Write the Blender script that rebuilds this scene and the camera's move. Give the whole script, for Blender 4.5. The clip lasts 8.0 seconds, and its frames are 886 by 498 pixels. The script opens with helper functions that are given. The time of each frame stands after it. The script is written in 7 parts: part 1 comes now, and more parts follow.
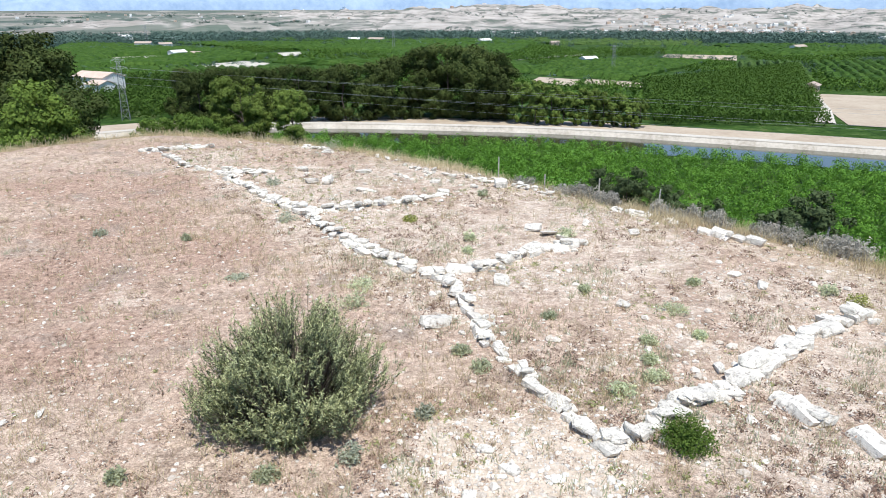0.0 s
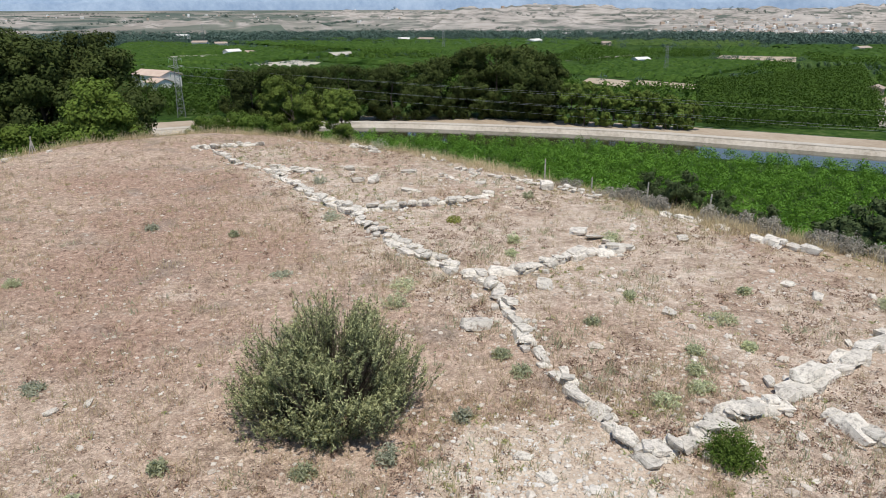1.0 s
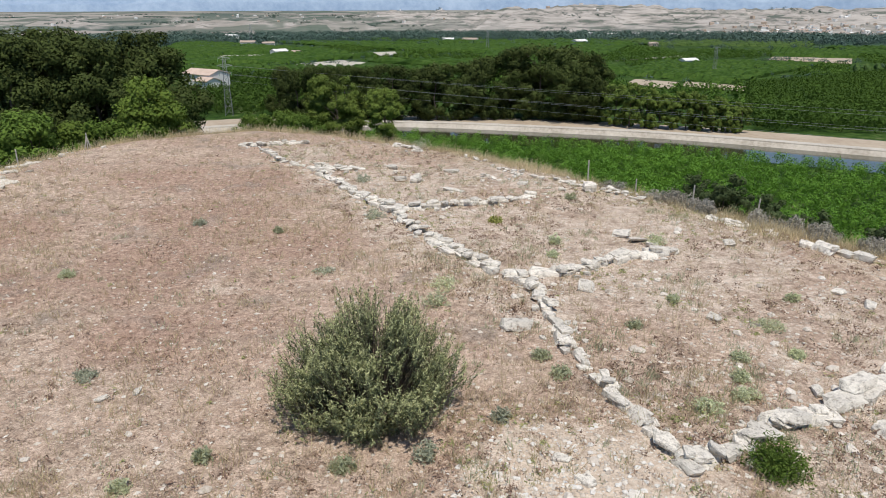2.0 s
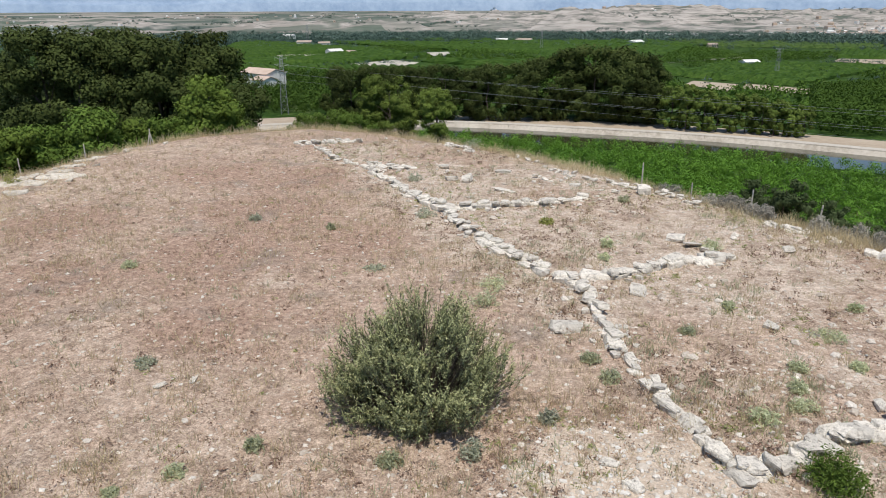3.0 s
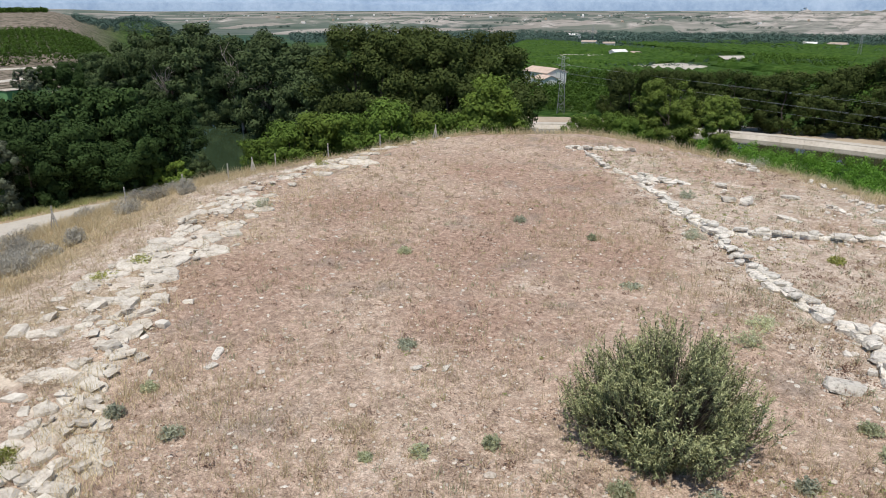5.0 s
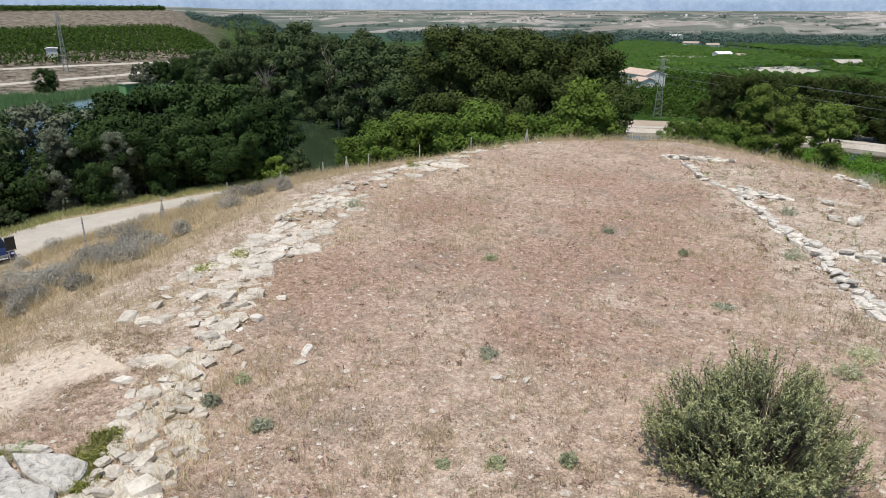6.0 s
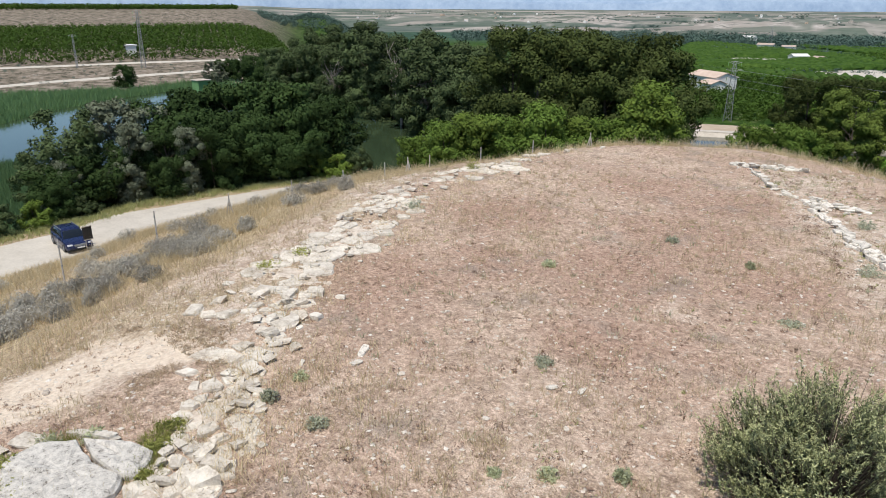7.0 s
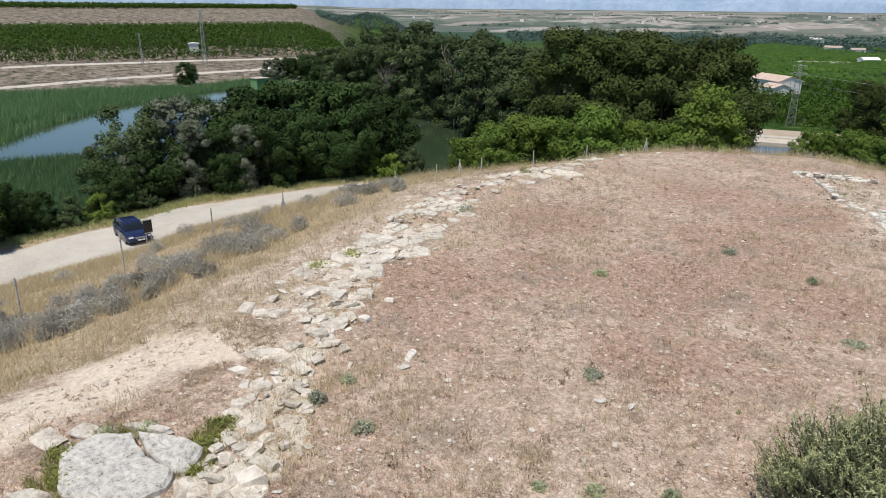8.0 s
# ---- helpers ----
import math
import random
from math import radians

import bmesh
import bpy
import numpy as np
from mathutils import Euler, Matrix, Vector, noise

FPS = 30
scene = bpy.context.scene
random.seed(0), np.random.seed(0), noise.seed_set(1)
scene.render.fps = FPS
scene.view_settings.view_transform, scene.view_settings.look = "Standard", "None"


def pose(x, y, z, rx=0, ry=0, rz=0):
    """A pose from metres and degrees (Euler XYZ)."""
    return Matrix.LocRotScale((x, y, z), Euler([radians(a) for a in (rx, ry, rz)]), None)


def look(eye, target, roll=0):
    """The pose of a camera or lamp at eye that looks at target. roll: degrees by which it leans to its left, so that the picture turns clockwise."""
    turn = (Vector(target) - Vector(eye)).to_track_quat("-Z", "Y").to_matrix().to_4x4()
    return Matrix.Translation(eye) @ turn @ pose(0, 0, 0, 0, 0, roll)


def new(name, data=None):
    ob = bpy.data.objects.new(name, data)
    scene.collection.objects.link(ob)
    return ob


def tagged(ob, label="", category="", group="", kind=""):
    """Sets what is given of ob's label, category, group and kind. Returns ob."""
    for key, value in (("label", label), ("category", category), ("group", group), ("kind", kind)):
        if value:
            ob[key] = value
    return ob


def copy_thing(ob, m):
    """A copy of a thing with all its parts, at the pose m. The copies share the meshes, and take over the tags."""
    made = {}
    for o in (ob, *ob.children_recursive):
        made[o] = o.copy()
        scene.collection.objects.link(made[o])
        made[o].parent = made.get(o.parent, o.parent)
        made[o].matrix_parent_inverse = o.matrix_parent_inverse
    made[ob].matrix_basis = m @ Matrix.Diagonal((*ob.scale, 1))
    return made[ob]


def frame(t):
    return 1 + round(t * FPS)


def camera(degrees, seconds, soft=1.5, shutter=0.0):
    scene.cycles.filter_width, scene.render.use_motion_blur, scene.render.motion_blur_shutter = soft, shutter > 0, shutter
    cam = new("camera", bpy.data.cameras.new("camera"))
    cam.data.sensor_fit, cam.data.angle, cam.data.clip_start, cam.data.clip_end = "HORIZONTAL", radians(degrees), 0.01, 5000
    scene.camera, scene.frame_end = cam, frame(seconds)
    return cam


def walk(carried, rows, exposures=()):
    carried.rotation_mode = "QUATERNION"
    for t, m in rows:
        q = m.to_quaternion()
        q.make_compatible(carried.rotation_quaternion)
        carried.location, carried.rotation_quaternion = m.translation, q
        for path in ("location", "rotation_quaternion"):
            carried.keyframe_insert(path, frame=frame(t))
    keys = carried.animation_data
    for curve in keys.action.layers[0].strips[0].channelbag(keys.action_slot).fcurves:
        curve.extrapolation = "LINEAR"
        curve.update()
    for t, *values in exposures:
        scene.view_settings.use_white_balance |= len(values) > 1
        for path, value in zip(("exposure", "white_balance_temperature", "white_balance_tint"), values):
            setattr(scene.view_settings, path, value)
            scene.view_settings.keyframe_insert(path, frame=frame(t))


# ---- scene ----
cam = camera(65.4, 8.0, soft=0.9)
# seconds, eye x y z, yaw, pitch, roll: a hovering drone that turns and climbs a little
ROWS = [
    (0.0, 0.000, 0.000, 5.500, 0.00, -19.33, -0.09),
    (0.5, 0.029, 0.074, 5.501, 2.15, -19.32, -0.11),
    (1.0, 0.047, 0.083, 5.509, 3.97, -19.32, -0.12),
    (1.5, 0.047, 0.060, 5.504, 5.47, -19.29, -0.16),
    (1.7, 0.040, 0.052, 5.503, 6.28, -19.29, -0.16),
    (2.8, 0.004, 0.009, 5.497, 10.68, -19.26, -0.20),
    (3.0, -0.002, 0.001, 5.496, 11.76, -19.25, -0.21),
    (3.5, -0.033, 0.011, 5.486, 17.77, -19.19, -0.25),
    (4.0, -0.035, 0.009, 5.538, 23.93, -19.18, -0.22),
    (4.5, -0.033, -0.029, 5.647, 29.25, -19.21, -0.16),
    (4.7, -0.030, -0.038, 5.690, 31.17, -19.22, -0.12),
    (5.8, -0.009, -0.083, 5.926, 40.58, -19.31, 0.10),
    (6.0, -0.005, -0.091, 5.968, 41.60, -19.32, 0.14),
    (6.5, -0.018, -0.089, 6.023, 44.39, -19.36, 0.22),
    (7.0, -0.034, -0.077, 6.072, 46.69, -19.38, 0.31),
    (7.5, -0.068, -0.042, 6.104, 48.53, -19.38, 0.40),
    (8.0, -0.119, -0.035, 6.167, 50.99, -19.41, 0.51),]
EXPOSURES = [(0.0, 0.48, 6050, 8.5), (0.3, 0.12, 6250, 9.5), (0.7, -0.06, 6500, 10), (3.8, -0.04, 6500, 10), (4.0, 0.38, 6150, 8.5), (4.2, 0.26, 6250, 9), (4.5, 0.02, 6500, 10), (4.8, -0.02, 6500, 10), (6.4, 0.02, 6500, 10), (6.6, 0.12, 6500, 10), (6.8, 0.34, 6200, 9), (7.0, 0.1, 6500, 10), (7.3, 0.02, 6500, 10), (8.0, 0.02, 6500, 10)]
walk(cam, [(t, pose(x, y, z, 0, 0, yaw) @ pose(0, 0, 0, 90 + pitch) @ pose(0, 0, 0, 0, 0, roll)) for t, x, y, z, yaw, pitch, roll in ROWS], EXPOSURES)

# ---- sky and sun ----
SUN_AZ, SUN_EL = 200.0, 69.0          # degrees to the left of +y, and above the horizon
to_sun = Vector((-math.sin(radians(SUN_AZ)) * math.cos(radians(SUN_EL)), math.cos(radians(SUN_AZ)) * math.cos(radians(SUN_EL)), math.sin(radians(SUN_EL))))
world = bpy.data.worlds.new("sky")
scene.world = world
world.use_nodes = True
wn = world.node_tree.nodes
sky = wn.new("ShaderNodeTexSky")
sky.sky_type, sky.sun_disc = "NISHITA", False
sky.sun_elevation, sky.sun_rotation = radians(SUN_EL), radians(-SUN_AZ)
sky.air_density, sky.dust_density, sky.ozone_density = 1.0, 0.0, 4.0
world.node_tree.links.new(sky.outputs[0], wn["Background"].inputs[0])
wn["Background"].inputs[1].default_value = 0.11
sun_data = bpy.data.lights.new("sun", "SUN")
sun_data.energy, sun_data.angle, sun_data.color = 4.2, radians(0.5), (1.0, 0.955, 0.885)
sun = new("sun", sun_data)
sun.matrix_world = look(to_sun * 100, (0, 0, 0))


# ---- materials ----
def nodes_of(name, rough=0.9):
    m = bpy.data.materials.new(name)
    m.use_nodes = True
    b = m.node_tree.nodes["Principled BSDF"]
    b.inputs["Roughness"].default_value = rough
    b.inputs["Specular IOR Level"].default_value = 0.25
    return m, m.node_tree.nodes, m.node_tree.links, b


def tex(nt, links, kind, scale, coord, detail=4.0, rough=0.6):
    n = nt.new(kind)
    n.inputs["Scale"].default_value = scale
    if kind == "ShaderNodeTexNoise":
        n.inputs["Detail"].default_value = detail
        n.inputs["Roughness"].default_value = rough
    links.new(coord, n.inputs["Vector"])
    return n


def ramp(nt, links, fac, stops):
    n = nt.new("ShaderNodeValToRGB")
    els = n.color_ramp.elements
    while len(els) < len(stops):
        els.new(0.5)
    for e, (p, c) in zip(els, stops):
        e.position, e.color = p, (*c, 1) if len(c) == 3 else c
    links.new(fac, n.inputs[0])
    return n.outputs[0]


def mix(nt, links, fac, a, b, blend="MIX"):
    n = nt.new("ShaderNodeMix")
    n.data_type, n.blend_type = "RGBA", blend
    for sock, v in ((n.inputs[0], fac), (n.inputs[6], a), (n.inputs[7], b)):
        if isinstance(v, (int, float)):
            sock.default_value = v
        elif isinstance(v, tuple):
            sock.default_value = (*v, 1)
        else:
            links.new(v, sock)
    return n.outputs[2]


def maths(nt, links, op, a, b=0.0):
    n = nt.new("ShaderNodeMath")
    n.operation = op
    for sock, v in zip(n.inputs, (a, b)):
        if isinstance(v, (int, float)):
            sock.default_value = v
        else:
            links.new(v, sock)
    return n.outputs[0]


def bump(nt, links, b, height, strength=0.5, distance=0.02):
    n = nt.new("ShaderNodeBump")
    n.inputs["Strength"].default_value, n.inputs["Distance"].default_value = strength, distance
    links.new(height, n.inputs["Height"])
    links.new(n.outputs[0], b.inputs["Normal"])


def leaf_material(name, dark, light, translucent=0.25, rough=0.55, patch=0.3, gloss=0.08, vary=0.34):
    """Leaves: each leaf has its own shade, and patches of the crown drift in hue."""
    m, nt, links, b = nodes_of(name, rough)
    b.inputs["Specular IOR Level"].default_value = gloss
    geo = nt.new("ShaderNodeNewGeometry")
    info = nt.new("ShaderNodeObjectInfo")
    n = tex(nt, links, "ShaderNodeTexNoise", patch, geo.outputs["Position"], 3.0)
    f = maths(nt, links, "MULTIPLY_ADD", geo.outputs["Random Per Island"], vary)
    links.new(maths(nt, links, "MULTIPLY_ADD", n.outputs["Fac"], 0.45), f.node.inputs[2])
    f.node.inputs[2].links[0].from_node.inputs[2].default_value = (0.75 - vary) * 0.45
    c = ramp(nt, links, f, [(0.12, dark), (0.9, light)])
    hsv = nt.new("ShaderNodeHueSaturation")
    links.new(c, hsv.inputs["Color"])
    links.new(maths(nt, links, "MULTIPLY_ADD", info.outputs["Random"], 0.5), hsv.inputs["Value"])
    hsv.inputs["Value"].links[0].from_node.inputs[2].default_value = 0.75
    links.new(hsv.outputs[0], b.inputs["Base Color"])
    tr = nt.new("ShaderNodeBsdfTranslucent")
    links.new(hsv.outputs[0], tr.inputs["Color"])
    ms = nt.new("ShaderNodeMixShader")
    ms.inputs[0].default_value = translucent
    links.new(b.outputs[0], ms.inputs[1])
    links.new(tr.outputs[0], ms.inputs[2])
    links.new(ms.outputs[0], nt["Material Output"].inputs["Surface"])
    return m


def grain_material(name, stops, scale=3.0, fine=30.0, rough=0.9, strength=0.4, distance=0.02, metal=0.0, vary=0.0, space="Object", gloss=0.25):
    """A surface with broad stains, fine grain and relief; vary: difference from piece to piece."""
    m, nt, links, b = nodes_of(name, rough)
    b.inputs["Specular IOR Level"].default_value = gloss
    co = nt.new("ShaderNodeTexCoord").outputs["Object"] if space == "Object" else nt.new("ShaderNodeNewGeometry").outputs["Position"]
    a = tex(nt, links, "ShaderNodeTexNoise", scale, co, 6.0, 0.65)
    g = tex(nt, links, "ShaderNodeTexNoise", fine, co, 5.0, 0.7)
    f = maths(nt, links, "ADD", maths(nt, links, "MULTIPLY", a.outputs["Fac"], 0.6), maths(nt, links, "MULTIPLY", g.outputs["Fac"], 0.4))
    c = ramp(nt, links, f, stops)
    if vary:
        info = nt.new("ShaderNodeObjectInfo")
        hsv = nt.new("ShaderNodeHueSaturation")
        v = maths(nt, links, "MULTIPLY_ADD", info.outputs["Random"], vary)
        v.node.inputs[2].default_value = 1 - vary / 2
        links.new(v, hsv.inputs["Value"])
        links.new(c, hsv.inputs["Color"])
        c = hsv.outputs[0]
    links.new(c, b.inputs["Base Color"])
    b.inputs["Metallic"].default_value = metal
    bump(nt, links, b, f, strength, distance)
    return m


M = {}
M["pine"] = leaf_material("pine_needles", (0.016, 0.027, 0.009), (0.094, 0.119, 0.033), 0.1, 0.85)
M["young_pine"] = leaf_material("young_pine_needles", (0.040, 0.078, 0.013), (0.176, 0.240, 0.044), 0.1, 0.8)
M["broadleaf"] = leaf_material("broad_leaves", (0.012, 0.026, 0.008), (0.059, 0.097, 0.029), 0.1, 0.85)
M["poplar"] = leaf_material("poplar_leaves", (0.027, 0.044, 0.017), (0.105, 0.140, 0.058), 0.1, 0.85)
M["round_pine"] = leaf_material("round_pine_needles", (0.045, 0.080, 0.015), (0.23, 0.30, 0.062), 0.15, 0.8)
M["tamarisk"] = leaf_material("tamarisk_leaves", (0.060, 0.074, 0.044), (0.185, 0.205, 0.135), 0.15, 0.85)
M["orchard"] = leaf_material("peach_leaves", (0.046, 0.115, 0.014), (0.165, 0.32, 0.042), 0.25, 0.5, 0.12)
M["reed"] = leaf_material("reed_leaves", (0.105, 0.19, 0.075), (0.22, 0.34, 0.145), 0.4, 0.8)
# dark inner leaves, pale tip leaves: shade and sunlight put into their colours
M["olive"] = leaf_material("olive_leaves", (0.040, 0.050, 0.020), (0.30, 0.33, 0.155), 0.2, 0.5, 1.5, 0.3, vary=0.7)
M["olive_sunlit_tip"] = leaf_material("sunlit_tip_olive_leaves", (0.20, 0.23, 0.085), (0.68, 0.69, 0.36), 0.28, 0.5, 1.5, 0.3, 0.7)
M["straw"] = leaf_material("dry_grass", (0.36, 0.28, 0.15), (0.72, 0.61, 0.39), 0.35, 0.8, 0.25, vary=0.7)
M["russet"] = leaf_material("russet_grass", (0.40, 0.28, 0.205), (0.66, 0.51, 0.385), 0.45, 0.8, 0.25, vary=0.7)
M["heath"] = leaf_material("heath_leaves", (0.20, 0.135, 0.10), (0.44, 0.30, 0.22), 0.2, 0.8, 0.6, vary=0.7)
M["golden"] = leaf_material("golden_grass", (0.35, 0.265, 0.135), (0.74, 0.62, 0.40), 0.35, 0.8, 0.5, vary=0.5)
M["sage"] = leaf_material("sage_leaves", (0.26, 0.24, 0.195), (0.52, 0.485, 0.41), 0.3, 0.8, 1.2, vary=0.3)
M["herb_grey"] = leaf_material("grey_herb_leaves", (0.30, 0.32, 0.22), (0.60, 0.61, 0.46), 0.45, 0.7, vary=0.6)
M["herb"] = leaf_material("herb_leaves", (0.38, 0.40, 0.24), (0.68, 0.70, 0.46), 0.5, 0.7, vary=0.7)
M["bark"] = grain_material("bark", [(0.3, (0.05, 0.04, 0.03)), (0.7, (0.16, 0.13, 0.10))], 3, 20, 0.95, 0.8, 0.05)
M["deadwood"] = grain_material("dead_wood", [(0.3, (0.22, 0.18, 0.15)), (0.7, (0.42, 0.37, 0.32))], 3, 20, 0.9)
M["limestone"] = grain_material("limestone", [(0.34, (0.13, 0.115, 0.095)), (0.42, (0.40, 0.36, 0.305)), (0.49, (0.66, 0.605, 0.52)), (0.70, (0.84, 0.78, 0.685))], 3.5, 16, 0.92, 0.9, 0.03, vary=0.3)
M["bedrock"] = grain_material("bedrock", [(0.33, (0.20, 0.17, 0.135)), (0.42, (0.45, 0.39, 0.315)), (0.53, (0.62, 0.56, 0.47)), (0.70, (0.75, 0.695, 0.605))], 2.6, 18, 0.92, 0.9, 0.04, vary=0.2, space="World")
M["concrete"] = grain_material("canal_concrete", [(0.33, (0.34, 0.29, 0.225)), (0.5, (0.50, 0.44, 0.36)), (0.7, (0.62, 0.56, 0.47))], 0.2, 1.6, 0.9, 0.3, 0.03, space="World")
M["gravel"] = grain_material("pale_gravel", [(0.3, (0.36, 0.32, 0.265)), (0.5, (0.49, 0.445, 0.375)), (0.75, (0.62, 0.57, 0.485))], 0.35, 6, 0.95, 0.5, 0.04, space="World")
M["tanfield"] = grain_material("ploughed_soil", [(0.3, (0.30, 0.23, 0.16)), (0.5, (0.42, 0.34, 0.25)), (0.75, (0.52, 0.44, 0.34))], 0.08, 0.9, 0.95, 0.4, 0.1, space="World")
M["wood_post"] = grain_material("weathered_post", [(0.3, (0.34, 0.31, 0.27)), (0.7, (0.58, 0.54, 0.48))], 6, 40, 0.85)
M["steel"] = grain_material("galvanised_steel", [(0.3, (0.20, 0.21, 0.21)), (0.7, (0.32, 0.33, 0.33))], 2, 15, 0.6, 0.1, 0.005, metal=0.4)
M["cable"] = grain_material("cable_aluminium", [(0.3, (0.24, 0.25, 0.25)), (0.7, (0.36, 0.37, 0.37))], 2, 15, 0.5, 0.1, 0.005, metal=0.3)
M["plaster"] = grain_material("white_plaster", [(0.3, (0.66, 0.63, 0.58)), (0.7, (0.80, 0.78, 0.74))], 0.4, 5, 0.9, 0.2, 0.02)
M["roof_tile"] = grain_material("roof_tile", [(0.3, (0.33, 0.25, 0.20)), (0.7, (0.48, 0.39, 0.32))], 0.5, 6, 0.9, 0.5, 0.05)
M["ochre_wall"] = grain_material("ochre_wall", [(0.3, (0.46, 0.34, 0.25)), (0.7, (0.56, 0.44, 0.34))], 0.4, 5, 0.9, 0.2, 0.02)
M["dark_opening"] = grain_material("dark_opening", [(0.3, (0.03, 0.03, 0.03)), (0.7, (0.06, 0.055, 0.05))], 1, 8, 0.6)
M["green_paint"] = grain_material("green_paint", [(0.3, (0.12, 0.26, 0.10)), (0.7, (0.20, 0.36, 0.15))], 0.6, 6, 0.6)
# mountain rock with the blue of distance haze painted into its base colour
M["hazy_marl"] = grain_material("haze_blue_mountain", [(0.38, (0.22, 0.30, 0.41)), (0.62, (0.35, 0.43, 0.53))], 0.004, 0.03, 1.0, 0.3, 5.0, space="World")


def ground_material():
    """Bare dry hill soil, with straw, pale chalky stone, dark valley earth and haze-paled marl by area."""
    m, nt, links, b = nodes_of("dry_ground", 1.0)
    b.inputs["Specular IOR Level"].default_value = 0.04
    pos = nt.new("ShaderNodeNewGeometry").outputs["Position"]

    def area(key):
        a = nt.new("ShaderNodeAttribute")
        a.attribute_name = key
        return a.outputs["Fac"]

    broad = tex(nt, links, "ShaderNodeTexNoise", 0.22, pos, 5.0, 0.6).outputs["Fac"]
    mid = tex(nt, links, "ShaderNodeTexNoise", 1.3, pos, 6.0, 0.7).outputs["Fac"]
    fine = tex(nt, links, "ShaderNodeTexNoise", 9.0, pos, 6.0, 0.75).outputs["Fac"]
    speck = tex(nt, links, "ShaderNodeTexNoise", 26.0, pos, 4.0, 0.7).outputs["Fac"]
    grit = tex(nt, links, "ShaderNodeTexVoronoi", 15.0, pos)
    grit2 = tex(nt, links, "ShaderNodeTexVoronoi", 6.5, pos)
    soil = ramp(nt, links, maths(nt, links, "ADD", maths(nt, links, "MULTIPLY", mid, 0.5), maths(nt, links, "MULTIPLY", fine, 0.5)),
                [(0.33, (0.20, 0.142, 0.105)), (0.44, (0.40, 0.30, 0.225)), (0.55, (0.60, 0.475, 0.365)), (0.66, (0.78, 0.665, 0.545))])
    rust = ramp(nt, links, fine, [(0.32, (0.18, 0.112, 0.085)), (0.52, (0.40, 0.268, 0.197)), (0.72, (0.585, 0.435, 0.33))])
    c = mix(nt, links, ramp(nt, links, maths(nt, links, "ADD", maths(nt, links, "ADD", maths(nt, links, "MULTIPLY", broad, 0.45), maths(nt, links, "MULTIPLY", mid, 0.55)), maths(nt, links, "MULTIPLY", area("russet"), 0.20)), [(0.44, (0.1, 0.1, 0.1)), (0.62, (0.9, 0.9, 0.9))]), soil, rust)
    grey = tex(nt, links, "ShaderNodeTexNoise", 0.6, pos, 4.0, 0.6).outputs["Fac"]
    c = mix(nt, links, ramp(nt, links, grey, [(0.56, (0, 0, 0)), (0.68, (0.55, 0.55, 0.55))]), c, (0.25, 0.215, 0.18))
    # pale stony soil
    chalk = ramp(nt, links, maths(nt, links, "ADD", maths(nt, links, "MULTIPLY", mid, 0.45), maths(nt, links, "MULTIPLY", fine, 0.55)),
                 [(0.33, (0.27, 0.195, 0.145)), (0.47, (0.475, 0.37, 0.285)), (0.59, (0.63, 0.525, 0.425)), (0.72, (0.78, 0.70, 0.60))])
    patch = ramp(nt, links, maths(nt, links, "ADD", maths(nt, links, "MULTIPLY", mid, 0.6), maths(nt, links, "MULTIPLY", area("rocky"), 0.6)), [(0.46, (0, 0, 0)), (0.66, (1, 1, 1))])
    c = mix(nt, links, patch, c, chalk)
    strawc = ramp(nt, links, fine, [(0.3, (0.24, 0.17, 0.09)), (0.55, (0.44, 0.35, 0.21)), (0.75, (0.56, 0.47, 0.31))])
    c = mix(nt, links, maths(nt, links, "MULTIPLY", area("straw"), 0.8), c, strawc)
    # dark dry litter, then small pale pebbles
    near = maths(nt, links, "SUBTRACT", 1.0, area("valley"))
    tilth = tex(nt, links, "ShaderNodeTexNoise", 52.0, pos, 3.0, 0.8).outputs["Fac"]
    c = mix(nt, links, near, c, mix(nt, links, 1.0, c, ramp(nt, links, maths(nt, links, "ADD", maths(nt, links, "MULTIPLY", tilth, 0.6), maths(nt, links, "MULTIPLY", speck, 0.4)), [(0.37, (0.62, 0.60, 0.58)), (0.5, (1.0, 1.0, 1.0)), (0.63, (1.34, 1.35, 1.36))]), "MULTIPLY"))
    clod = tex(nt, links, "ShaderNodeTexNoise", 4.2, pos, 5.0, 0.75).outputs["Fac"]
    c = mix(nt, links, near, c, mix(nt, links, 1.0, c, ramp(nt, links, clod, [(0.36, (0.80, 0.78, 0.76)), (0.5, (1.0, 1.0, 1.0)), (0.62, (1.14, 1.15, 1.16))]), "MULTIPLY"))
    litter = ramp(nt, links, maths(nt, links, "ADD", maths(nt, links, "MULTIPLY", speck, 0.6), maths(nt, links, "MULTIPLY", mid, 0.4)), [(0.40, (0.45, 0.45, 0.45)), (0.48, (0, 0, 0))])
    c = mix(nt, links, maths(nt, links, "MULTIPLY", litter, near), c, (0.19, 0.14, 0.105))
    sandy = ramp(nt, links, fine, [(0.35, (0.56, 0.44, 0.33)), (0.6, (0.76, 0.645, 0.51))])
    c = mix(nt, links, area("sand"), c, sandy)
    big = ramp(nt, links, grit2.outputs["Distance"], [(0.17, (1, 1, 1)), (0.24, (0, 0, 0))])
    rare = ramp(nt, links, tex(nt, links, "ShaderNodeTexNoise", 4.0, pos, 2.0).outputs["Fac"], [(0.57, (0, 0, 0)), (0.62, (0.9, 0.9, 0.9))])
    c = mix(nt, links, maths(nt, links, "MULTIPLY", maths(nt, links, "MULTIPLY", big, rare), near), c, (0.60, 0.545, 0.46))
    peb = ramp(nt, links, grit.outputs["Distance"], [(0.16, (1, 1, 1)), (0.26, (0, 0, 0))])
